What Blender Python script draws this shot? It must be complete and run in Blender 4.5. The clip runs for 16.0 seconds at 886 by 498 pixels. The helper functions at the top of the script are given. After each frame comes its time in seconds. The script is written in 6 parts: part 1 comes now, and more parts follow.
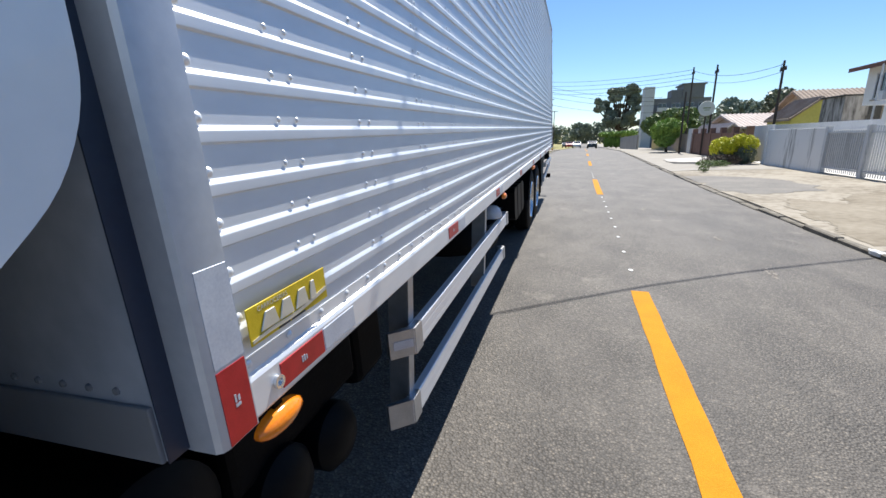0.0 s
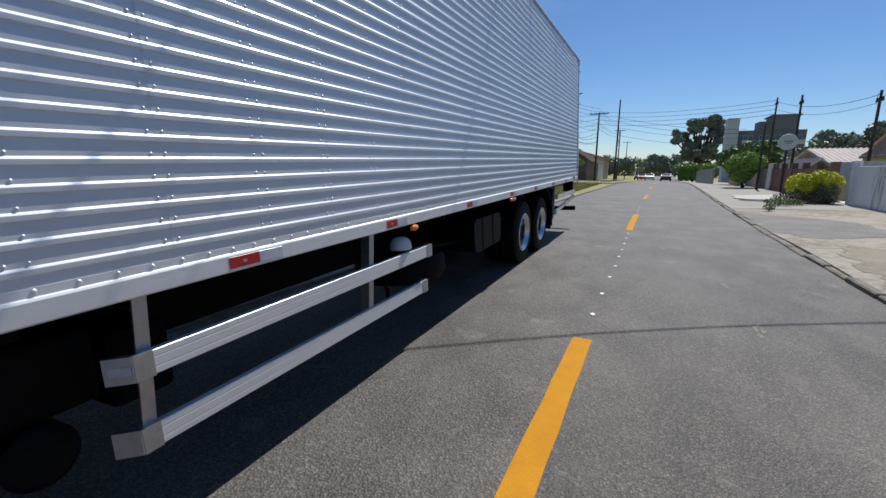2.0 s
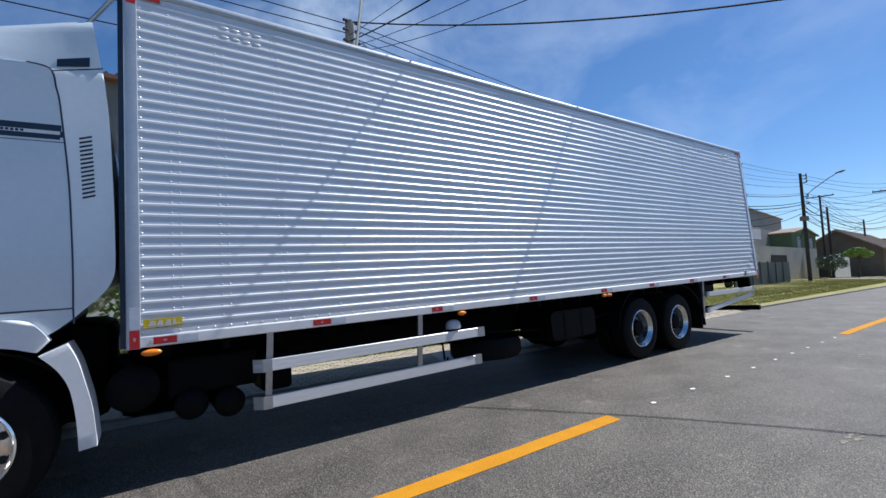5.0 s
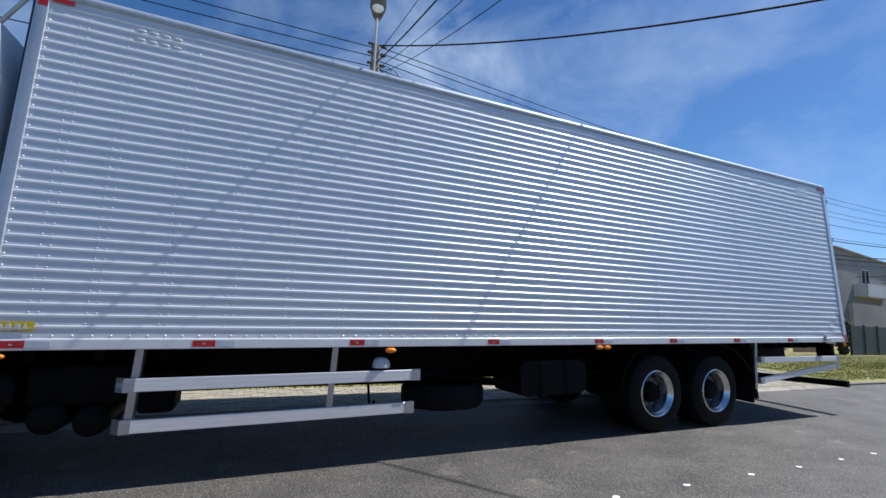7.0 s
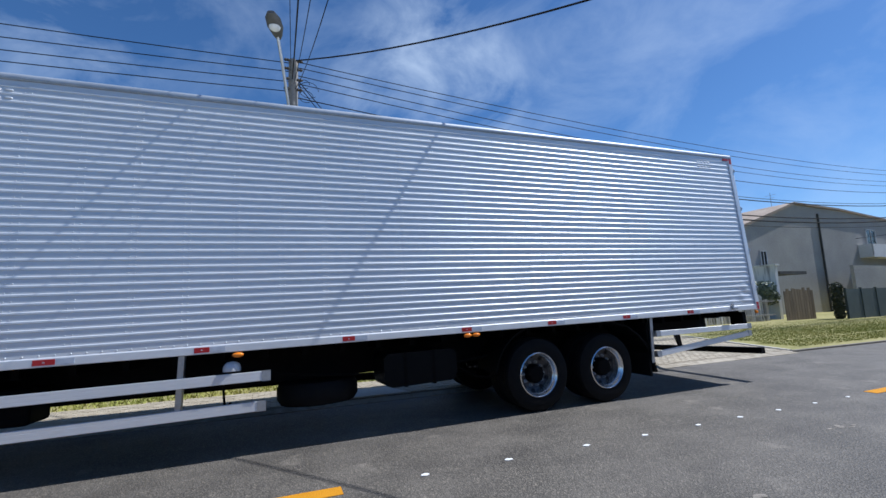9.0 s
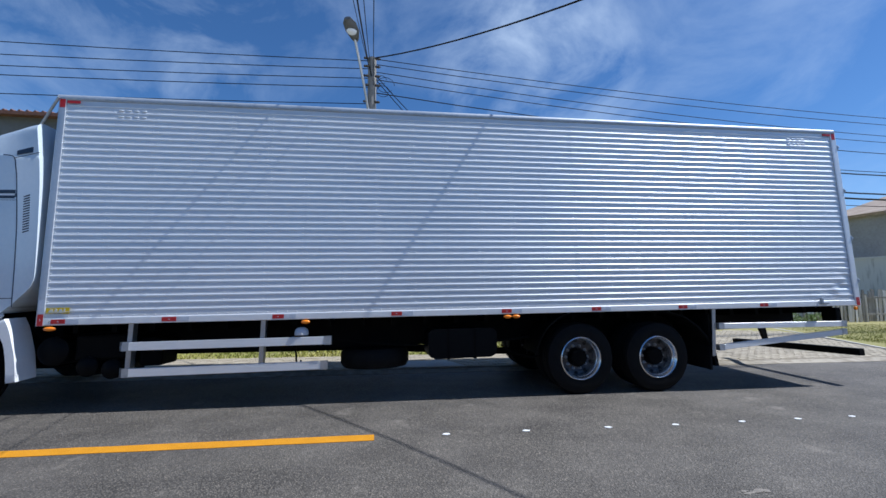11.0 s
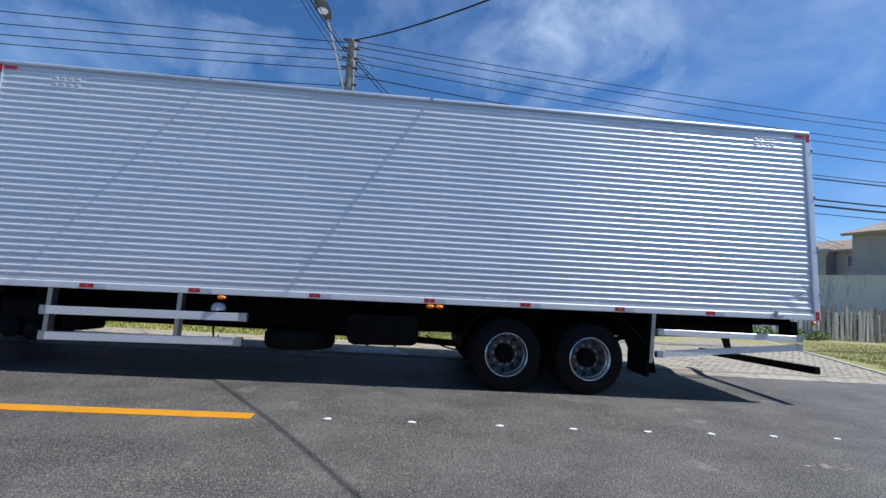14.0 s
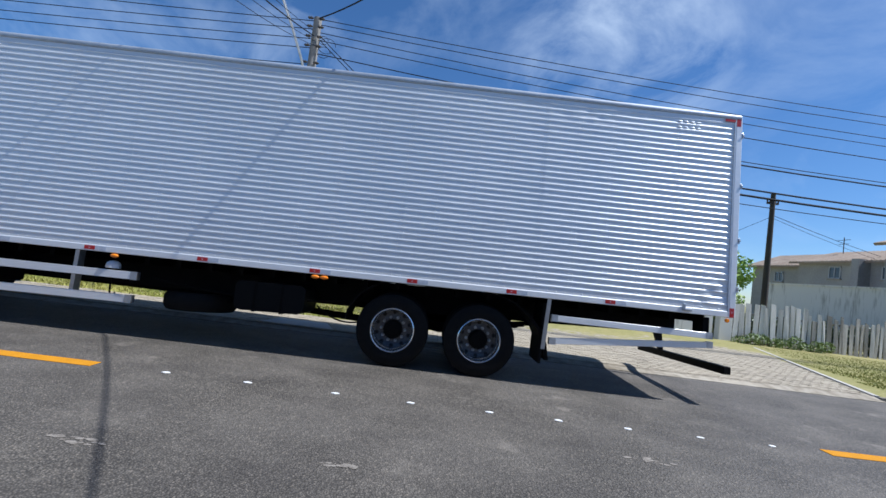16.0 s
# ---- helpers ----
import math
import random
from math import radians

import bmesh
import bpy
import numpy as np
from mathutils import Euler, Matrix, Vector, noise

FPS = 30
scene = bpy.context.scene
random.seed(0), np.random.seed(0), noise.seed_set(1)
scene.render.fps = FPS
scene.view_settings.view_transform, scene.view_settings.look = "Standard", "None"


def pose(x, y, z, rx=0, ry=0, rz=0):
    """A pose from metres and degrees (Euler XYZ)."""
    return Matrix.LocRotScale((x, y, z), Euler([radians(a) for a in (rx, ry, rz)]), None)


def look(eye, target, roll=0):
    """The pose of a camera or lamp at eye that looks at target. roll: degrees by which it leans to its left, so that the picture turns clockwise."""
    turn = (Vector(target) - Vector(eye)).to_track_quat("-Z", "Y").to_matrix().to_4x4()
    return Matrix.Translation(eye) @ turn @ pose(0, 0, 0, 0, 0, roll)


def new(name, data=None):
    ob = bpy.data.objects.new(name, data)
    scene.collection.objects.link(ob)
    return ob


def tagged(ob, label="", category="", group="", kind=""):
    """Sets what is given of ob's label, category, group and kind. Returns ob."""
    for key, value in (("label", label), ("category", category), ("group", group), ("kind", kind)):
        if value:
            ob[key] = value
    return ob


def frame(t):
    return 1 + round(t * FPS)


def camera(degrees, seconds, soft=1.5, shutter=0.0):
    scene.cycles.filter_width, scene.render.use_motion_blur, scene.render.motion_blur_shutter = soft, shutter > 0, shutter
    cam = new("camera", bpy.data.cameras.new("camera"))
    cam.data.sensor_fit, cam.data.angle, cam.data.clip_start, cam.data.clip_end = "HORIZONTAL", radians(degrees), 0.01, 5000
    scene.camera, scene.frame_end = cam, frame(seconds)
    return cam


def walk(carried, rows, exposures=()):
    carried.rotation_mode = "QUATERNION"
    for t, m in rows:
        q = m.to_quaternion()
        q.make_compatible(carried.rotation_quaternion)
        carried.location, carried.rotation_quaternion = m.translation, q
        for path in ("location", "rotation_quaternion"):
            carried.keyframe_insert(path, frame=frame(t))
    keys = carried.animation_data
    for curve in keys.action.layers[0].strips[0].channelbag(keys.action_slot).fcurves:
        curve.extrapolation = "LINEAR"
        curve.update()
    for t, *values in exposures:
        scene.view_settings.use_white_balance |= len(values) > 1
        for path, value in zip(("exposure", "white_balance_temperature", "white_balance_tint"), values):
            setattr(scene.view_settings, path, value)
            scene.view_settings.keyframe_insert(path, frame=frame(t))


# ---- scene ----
cam = camera(92.3, 16.0)
PATH = [
    (0, (-0.092, 0.062, 1.565), (-0.65, 1.915, 1.061), -0.9),
    (0.5, (0.063, 0.115, 1.585), (-0.326, 2.014, 1.095), -4.2),
    (1, (0.379, 0.212, 1.624), (-0.056, 2.118, 1.204), 0.3),
    (1.5, (0.698, 0.441, 1.599), (0.181, 2.33, 1.193), -1.5),
    (2, (1.1, 0.633, 1.583), (0.248, 2.402, 1.201), 0.5),
    (2.5, (1.568, 0.627, 1.576), (0.264, 2.13, 1.367), 0.7),
    (3, (2.008, 0.488, 1.588), (0.489, 1.775, 1.402), 0.1),
    (3.5, (2.613, 0.501, 1.503), (0.969, 1.632, 1.378), 0.7),
    (4, (3.035, 0.404, 1.505), (1.391, 1.544, 1.489), 1.0),
    (4.5, (3.306, 0.421, 1.527), (1.683, 1.587, 1.599), -0.8),
    (4.7, (3.347, 0.498, 1.5), (1.727, 1.665, 1.605), -1.7),
    (6.8, (3.518, 2.145, 1.545), (1.709, 2.951, 1.823), 0.6),
    (7, (3.566, 2.347, 1.523), (1.754, 3.146, 1.8), 2.8),
    (7.5, (3.782, 2.838, 1.534), (1.975, 3.644, 1.825), 4.1),
    (8, (4.127, 3.18, 1.538), (2.313, 3.97, 1.825), 0.1),
    (8.2, (4.241, 3.35, 1.539), (2.42, 4.128, 1.816), -1.0),
    (10.3, (5.059, 4.644, 1.521), (3.12, 5.101, 1.694), -2.1),
    (10.5, (5.135, 4.644, 1.511), (3.174, 4.994, 1.692), -1.8),
    (11, (5.232, 4.635, 1.542), (3.262, 4.927, 1.721), 0.2),
    (11.5, (5.244, 4.642, 1.524), (3.271, 4.908, 1.71), 0.1),
    (12, (5.255, 4.671, 1.524), (3.276, 4.897, 1.706), 0.2),
    (12.5, (5.257, 4.835, 1.471), (3.276, 5.043, 1.651), 1.5),
    (13, (5.207, 5.184, 1.429), (3.226, 5.396, 1.6), 1.9),
    (13.5, (5.179, 5.596, 1.476), (3.197, 5.812, 1.632), 3.4),
    (14, (5.25, 5.996, 1.527), (3.264, 6.184, 1.665), 3.9),
    (14.5, (5.238, 6.43, 1.493), (3.246, 6.555, 1.628), 4.1),
    (15, (5.262, 6.999, 1.455), (3.27, 7.077, 1.607), 4.5),
    (15.5, (5.294, 7.499, 1.434), (3.299, 7.551, 1.561), 4.8),
    (16, (5.3, 8.034, 1.465), (3.302, 8.069, 1.555), 7.1),
]
EXPOSURES = [(0.0, 0.68, 6300, 10), (0.5, 0.46, 6250, 10), (1.0, 0.25, 6250, 10), (1.5, 0.03, 6150, 10), (2.0, -0.02, 6080, 10), (2.5, 0.18, 6050, 10), (3.5, 0.33, 6000, 10), (4.5, 0.31, 5950, 10), (8.0, 0.27, 5750, 10), (11.0, 0.28, 5600, 10), (12.5, 0.28, 5600, 10), (16.0, 0.38, 5700, 10)]
walk(cam, [(t, look(eye, target, roll)) for t, eye, target, roll in PATH], EXPOSURES)

# ---- world, sun ----
SUN_TO = Vector((0.095, 0.72, 1.0)).normalized()
world = bpy.data.worlds.new("sky")
scene.world = world
world.use_nodes = True
wn, wl = world.node_tree.nodes, world.node_tree.links
wn.clear()
w_out, w_bg = wn.new("ShaderNodeOutputWorld"), wn.new("ShaderNodeBackground")
w_sky = wn.new("ShaderNodeTexSky")
w_sky.sky_type, w_sky.sun_disc = "NISHITA", False
w_sky.sun_elevation = math.asin(SUN_TO.z)
w_sky.sun_rotation = math.atan2(SUN_TO.x, SUN_TO.y)
w_sky.altitude, w_sky.air_density, w_sky.dust_density, w_sky.ozone_density = 900, 1.0, 0.5, 5.0
w_bg.inputs["Strength"].default_value = 0.09
w_tc, w_map = wn.new("ShaderNodeTexCoord"), wn.new("ShaderNodeMapping")
w_map.inputs["Scale"].default_value = (1.0, 1.3, 1.9)
w_map.inputs["Rotation"].default_value = (0.6, 0.1, 0.5)
w_noise, w_ramp = wn.new("ShaderNodeTexNoise"), wn.new("ShaderNodeValToRGB")
w_noise.inputs["Scale"].default_value, w_noise.inputs["Detail"].default_value = 3.2, 8
w_noise.inputs["Roughness"].default_value, w_noise.inputs["Distortion"].default_value = 0.6, 0.5
w_ramp.color_ramp.elements[0].position, w_ramp.color_ramp.elements[0].color = 0.42, (0, 0, 0, 1)
w_ramp.color_ramp.elements[1].position, w_ramp.color_ramp.elements[1].color = 0.72, (1, 1, 1, 1)
wl.new(w_tc.outputs["Generated"], w_map.inputs["Vector"])
wl.new(w_map.outputs["Vector"], w_noise.inputs["Vector"])
wl.new(w_noise.outputs["Fac"], w_ramp.inputs["Fac"])
# thin drifts of cloud in the western sky: where each lies, how wide it is and how dense
total = None
for toward, inner, outer, dense in (((-0.836, 0.313, 0.449), 0.998, 0.955, 0.55), ((-0.80, -0.40, 0.45), 0.997, 0.955, 0.40), ((-0.87, -0.05, 0.66), 0.995, 0.94, 0.22), ((-0.52, 0.72, 0.46), 0.99, 0.80, 0.26), ((-0.70, -0.68, 0.25), 0.99, 0.93, 0.35)):
    w_dot, w_fall = wn.new("ShaderNodeVectorMath"), wn.new("ShaderNodeMapRange")
    w_dot.operation = "DOT_PRODUCT"
    w_dot.inputs[1].default_value = Vector(toward).normalized()
    wl.new(w_tc.outputs["Generated"], w_dot.inputs[0])
    w_fall.interpolation_type = "SMOOTHSTEP"
    w_fall.inputs["From Min"].default_value, w_fall.inputs["From Max"].default_value, w_fall.inputs["To Max"].default_value = outer, inner, dense
    wl.new(w_dot.outputs["Value"], w_fall.inputs["Value"])
    if total is None:
        total = w_fall.outputs["Result"]
    else:
        w_add = wn.new("ShaderNodeMath")
        w_add.operation = "MAXIMUM"
        wl.new(total, w_add.inputs[0])
        wl.new(w_fall.outputs["Result"], w_add.inputs[1])
        total = w_add.outputs["Value"]
w_mul, w_mix = wn.new("ShaderNodeMath"), wn.new("ShaderNodeMix")
w_mul.operation, w_mix.data_type = "MULTIPLY", "RGBA"
w_mix.inputs["B"].default_value = (6.9, 7.8, 8.8, 1)
wl.new(w_ramp.outputs["Color"], w_mul.inputs[0])
wl.new(total, w_mul.inputs[1])
wl.new(w_mul.outputs["Value"], w_mix.inputs["Factor"])
w_hsv = wn.new("ShaderNodeHueSaturation")
w_hsv.inputs["Saturation"].default_value, w_hsv.inputs["Value"].default_value = 1.12, 1.00
wl.new(w_sky.outputs["Color"], w_hsv.inputs["Color"])
wl.new(w_hsv.outputs["Color"], w_mix.inputs["A"])
wl.new(w_mix.outputs["Result"], w_bg.inputs["Color"])
wl.new(w_bg.outputs["Background"], w_out.inputs["Surface"])

sun = new("sun", bpy.data.lights.new("sun", "SUN"))
sun.data.energy, sun.data.angle, sun.data.color = 5.0, radians(0.53), (1.0, 0.95, 0.87)
sun.matrix_world = look(SUN_TO * 50, (0, 0, 0))


# ---- materials ----
def mat(name, a, b, scale=6.0, rough=0.6, metal=0.0, bump=0.0, bump_scale=60.0, fine=None, spread=0.12, stretch=(1, 1, 1), low=0.35, high=0.65, vary=0.0, rough_b=None, coords="Object", coat=0.0, spec=0.5):
    """A surface of two colours mixed by noise at two scales, with relief and uneven gloss."""
    m = bpy.data.materials.new(name)
    m.use_nodes = True
    n, l = m.node_tree.nodes, m.node_tree.links
    p = n["Principled BSDF"]
    tc, mp = n.new("ShaderNodeTexCoord"), n.new("ShaderNodeMapping")
    mp.inputs["Scale"].default_value = stretch
    l.new(tc.outputs[coords], mp.inputs["Vector"])
    n1, n2 = n.new("ShaderNodeTexNoise"), n.new("ShaderNodeTexNoise")
    n1.inputs["Scale"].default_value, n1.inputs["Detail"].default_value = scale, 6
    n2.inputs["Scale"].default_value, n2.inputs["Detail"].default_value = fine or scale * 14, 4
    add, ramp, mix = n.new("ShaderNodeMix"), n.new("ShaderNodeValToRGB"), n.new("ShaderNodeMix")
    add.data_type, mix.data_type = "FLOAT", "RGBA"
    add.inputs["Factor"].default_value = 0.45
    ramp.color_ramp.elements[0].position, ramp.color_ramp.elements[1].position = low, high
    mix.inputs["A"].default_value, mix.inputs["B"].default_value = (*a, 1), (*b, 1)
    for nd in (n1, n2):
        l.new(mp.outputs["Vector"], nd.inputs["Vector"])
    l.new(n1.outputs["Fac"], add.inputs["A"])
    l.new(n2.outputs["Fac"], add.inputs["B"])
    l.new(add.outputs["Result"], ramp.inputs["Fac"])
    l.new(ramp.outputs["Color"], mix.inputs["Factor"])
    colour = mix.outputs["Result"]
    if vary:
        info, hsv, rng = n.new("ShaderNodeObjectInfo"), n.new("ShaderNodeHueSaturation"), n.new("ShaderNodeMapRange")
        rng.inputs["To Min"].default_value, rng.inputs["To Max"].default_value = 1 - vary, 1 + vary
        l.new(info.outputs["Random"], rng.inputs["Value"])
        l.new(rng.outputs["Result"], hsv.inputs["Value"])
        l.new(colour, hsv.inputs["Color"])
        colour = hsv.outputs["Color"]
    l.new(colour, p.inputs["Base Color"])
    rr = n.new("ShaderNodeMapRange")
    rr.inputs["To Min"].default_value, rr.inputs["To Max"].default_value = rough - spread / 2, (rough_b or rough) + spread / 2
    l.new(n1.outputs["Fac"], rr.inputs["Value"])
    l.new(rr.outputs["Result"], p.inputs["Roughness"])
    p.inputs["Metallic"].default_value = metal
    p.inputs["Specular IOR Level"].default_value = spec
    p.inputs["Coat Weight"].default_value = coat
    if bump:
        bp, nb = n.new("ShaderNodeBump"), n.new("ShaderNodeTexNoise")
        nb.inputs["Scale"].default_value, nb.inputs["Detail"].default_value = bump_scale, 4
        l.new(mp.outputs["Vector"], nb.inputs["Vector"])
        bp.inputs["Strength"].default_value, bp.inputs["Distance"].default_value = bump, 0.01
        l.new(nb.outputs["Fac"], bp.inputs["Height"])
        l.new(bp.outputs["Normal"], p.inputs["Normal"])
    return m


def glass(name, tint=(0.02, 0.025, 0.03)):
    return mat(name, tint, tuple(c * 1.4 for c in tint), 2, 0.08, 0.0, spread=0.04, coat=0.5)


M_ALU = mat("ribbed_aluminium", (0.65, 0.68, 0.715), (0.73, 0.755, 0.785), 1.6, 0.42, 0.26, 0.045, 5.0, fine=22, spread=0.12, stretch=(1, 0.35, 1))
M_ALU_RAIL = mat("aluminium_extrusion", (0.74, 0.75, 0.76), (0.82, 0.825, 0.83), 3, 0.42, 0.4, 0.04, 30, spread=0.14, stretch=(1, 0.2, 1))
M_POST = mat("dull_corner_post", (0.47, 0.50, 0.545), (0.56, 0.585, 0.62), 3, 0.42, 0.4, 0.04, 30, spread=0.14)
# darker, bluer copy of the aluminium: shade behind the cab put into the colour
M_ALU_SHADED = mat("shaded_aluminium", (0.33, 0.37, 0.43), (0.45, 0.49, 0.55), 1.2, 0.5, 0.3, 0.03, 8, spread=0.1)
M_STEEL = mat("galvanised_steel", (0.40, 0.42, 0.45), (0.52, 0.54, 0.57), 20, 0.42, 0.9, 0.1, 80)
# disc metal darkened: the shadow inside the deep dish is in its colour
M_DISC = mat("shaded_disc_metal", (0.07, 0.072, 0.078), (0.12, 0.122, 0.13), 10, 0.35, 0.6, 0.05, 60)
M_CHROME = mat("polished_rim", (0.76, 0.75, 0.73), (0.86, 0.85, 0.83), 8, 0.20, 0.9, 0.02, 40, spread=0.1)
# chassis and tank blacks sunk below real paint to hold the underside's deep shade
M_BLACK = mat("shade_black_paint", (0.002, 0.002, 0.0025), (0.005, 0.005, 0.005), 6, 0.6, 0.0, 0.1, 50, spec=0.08)
M_TANK = mat("shade_black_tank", (0.0025, 0.003, 0.004), (0.005, 0.0055, 0.006), 4, 0.5, 0.0, 0.05, 20, spec=0.1)
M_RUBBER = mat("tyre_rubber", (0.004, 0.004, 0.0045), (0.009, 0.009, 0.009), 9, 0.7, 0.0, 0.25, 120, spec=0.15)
M_WHITE = mat("white_cab_paint", (0.645, 0.725, 0.785), (0.71, 0.78, 0.83), 1.5, 0.22, 0.0, 0.01, 6, spread=0.08, coat=0.6)
M_FLARE = mat("white_plastic", (0.78, 0.79, 0.80), (0.85, 0.86, 0.86), 3, 0.4, 0.0, 0.02, 30)
M_NAVY = mat("navy_stripe", (0.012, 0.022, 0.05), (0.016, 0.03, 0.06), 4, 0.35)
M_RED = mat("red_reflective_tape", (0.34, 0.010, 0.012), (0.46, 0.02, 0.02), 40, 0.35, 0.0, 0.03, 300, spread=0.1)
M_TAPE = mat("silver_reflective_tape", (0.46, 0.50, 0.58), (0.60, 0.64, 0.70), 14, 0.4, 0.3, 0.03, 300)
M_ORANGE = mat("amber_lens", (0.85, 0.20, 0.005), (0.95, 0.30, 0.01), 12, 0.15, 0.0, 0.05, 90, coat=0.5)
M_PLATE = mat("yellow_plate", (0.58, 0.42, 0.01), (0.70, 0.52, 0.02), 25, 0.32, 0.2, 0.08, 90)
M_LETTER = mat("silver_letter", (0.70, 0.68, 0.58), (0.78, 0.76, 0.68), 20, 0.3, 0.6)
M_GLASS = glass("dark_glass")
M_LENS = mat("lamp_glass", (0.55, 0.57, 0.60), (0.70, 0.72, 0.74), 10, 0.15)
M_YELLOW = mat("road_paint_yellow", (0.50, 0.215, 0.009), (0.60, 0.265, 0.014), 5, 0.8, 0.0, 0.45, 160, fine=90, spec=0.15)
M_DAB = mat("road_paint_white", (0.66, 0.66, 0.64), (0.8, 0.8, 0.78), 30, 0.7, 0.0, 0.3, 200)
M_CONCRETE = mat("weathered_concrete", (0.20, 0.17, 0.125), (0.37, 0.33, 0.265), 0.4, 0.92, 0.0, 0.3, 90, fine=5.5, low=0.38, high=0.56, spec=0.2)
M_CONCRETE_B = mat("old_patch", (0.14, 0.13, 0.115), (0.24, 0.22, 0.19), 1.1, 0.9, 0.0, 0.4, 70, fine=18)
M_CONCRETE_C = mat("brown_worn_concrete", (0.205, 0.173, 0.125), (0.335, 0.295, 0.23), 0.7, 0.92, 0.0, 0.3, 80, fine=7, spec=0.2)
M_EDGING = mat("pale_edging_concrete", (0.40, 0.375, 0.33), (0.56, 0.53, 0.48), 3, 0.9, 0.0, 0.4, 60, fine=30)
M_KERB = mat("kerb_stone", (0.10, 0.088, 0.068), (0.27, 0.24, 0.19), 4, 0.9, 0.0, 0.7, 40, fine=50)
M_PAVER = mat("paver_block", (0.275, 0.235, 0.17), (0.39, 0.34, 0.26), 5, 0.9, 0.0, 0.3, 90, vary=0.16)
M_JOINT = mat("paver_joint", (0.15, 0.135, 0.095), (0.25, 0.22, 0.165), 6, 0.95, 0.0, 0.3, 80)
M_SOIL = mat("ground_soil", (0.20, 0.195, 0.05), (0.35, 0.30, 0.125), 0.25, 0.95, 0.0, 0.4, 30, fine=6)
M_GRASS = mat("grass_blade", (0.19, 0.225, 0.032), (0.36, 0.335, 0.085), 0.5, 0.75, 0.0, fine=25)
M_WALL_W = mat("white_render", (0.62, 0.615, 0.605), (0.75, 0.745, 0.73), 0.9, 0.85, 0.0, 0.15, 60, fine=12)
M_WALL_DIRTY = mat("stained_white_render", (0.27, 0.265, 0.255), (0.67, 0.665, 0.655), 0.9, 0.9, 0.0, 0.2, 50, fine=5, low=0.33, high=0.47, stretch=(1.6, 1.6, 0.22))
M_WALL_G = mat("grey_render", (0.29, 0.28, 0.262), (0.39, 0.377, 0.35), 0.6, 0.9, 0.0, 0.15, 40, fine=9)
M_WALL_Y = mat("yellow_render", (0.60, 0.55, 0.13), (0.70, 0.64, 0.2), 0.6, 0.9)
M_WALL_T = mat("tan_render", (0.34, 0.27, 0.21), (0.44, 0.36, 0.29), 0.6, 0.9)
M_WALL_GREEN = mat("green_render", (0.14, 0.19, 0.10), (0.20, 0.25, 0.14), 0.6, 0.9)
M_BRICK = mat("red_brick_wall", (0.15, 0.085, 0.065), (0.22, 0.13, 0.10), 2, 0.9, 0.0, 0.3, 40)
M_TILE = mat("clay_roof", (0.26, 0.19, 0.14), (0.42, 0.34, 0.27), 1.2, 0.85, 0.0, 0.5, 20, fine=14)
M_TILE_RED = mat("red_clay_roof", (0.34, 0.11, 0.06), (0.46, 0.18, 0.10), 1.2, 0.85, 0.0, 0.5, 20, fine=14)
M_TILE_PALE = mat("pale_roof", (0.50, 0.42, 0.38), (0.62, 0.55, 0.50), 1.2, 0.85, 0.0, 0.4, 20)
M_WOOD = mat("grey_weathered_board", (0.24, 0.22, 0.195), (0.51, 0.49, 0.455), 3, 0.9, 0.0, 0.5, 30, stretch=(3, 3, 0.4), vary=0.35)
M_WOOD_W = mat("bleached_board", (0.44, 0.43, 0.41), (0.68, 0.67, 0.64), 3, 0.9, 0.0, 0.5, 30, stretch=(3, 3, 0.4), vary=0.18)
M_WOOD_B = mat("brown_board", (0.13, 0.095, 0.06), (0.24, 0.185, 0.125), 3, 0.9, 0.0, 0.5, 30, stretch=(3, 3, 0.4), vary=0.25)
M_PANEL = mat("dark_green_grey_panel", (0.045, 0.06, 0.062), (0.075, 0.095, 0.095), 2, 0.6, 0.0, 0.1, 30)
# leaf colour paled and greyed to carry the haze over distant trees
M_LEAF_HAZE = mat("hazed_leaf", (0.16, 0.195, 0.14), (0.28, 0.315, 0.22), 0.8, 0.6, fine=9)
M_POLE = mat("concrete_pole", (0.16, 0.15, 0.14), (0.28, 0.265, 0.245), 3, 0.9, 0.0, 0.3, 40)
M_POLE_D = mat("dark_wooden_pole", (0.035, 0.03, 0.027), (0.07, 0.06, 0.05), 5, 0.9, 0.0, 0.3, 40, stretch=(3, 3, 0.3))
M_HEAD = mat("dark_lamp_housing", (0.05, 0.052, 0.055), (0.09, 0.09, 0.092), 6, 0.5)
M_WIRE = mat("black_cable", (0.005, 0.005, 0.006), (0.012, 0.012, 0.013), 9, 0.8, spec=0.15)
M_GATE = mat("white_steel_gate", (0.42, 0.43, 0.44), (0.54, 0.55, 0.56), 5, 0.5, 0.0, 0.05, 30)
M_SHUTTER = mat("grey_blue_door", (0.30, 0.33, 0.36), (0.36, 0.39, 0.42), 2, 0.6)
M_BARK = mat("bark", (0.06, 0.045, 0.032), (0.13, 0.10, 0.075), 9, 0.95, 0.0, 0.6, 30)
M_LEAF_D = mat("dark_leaf", (0.095, 0.125, 0.085), (0.18, 0.22, 0.14), 0.8, 0.6, fine=9)
M_LEAF = mat("green_leaf", (0.10, 0.16, 0.04), (0.21, 0.28, 0.08), 0.8, 0.6, fine=9)
M_LEAF_B = mat("bright_leaf", (0.17, 0.30, 0.04), (0.34, 0.46, 0.09), 1.2, 0.6, fine=9)
M_LEAF_Y = mat("yellow_leaf", (0.42, 0.43, 0.012), (0.74, 0.71, 0.03), 1.5, 0.6, fine=12)
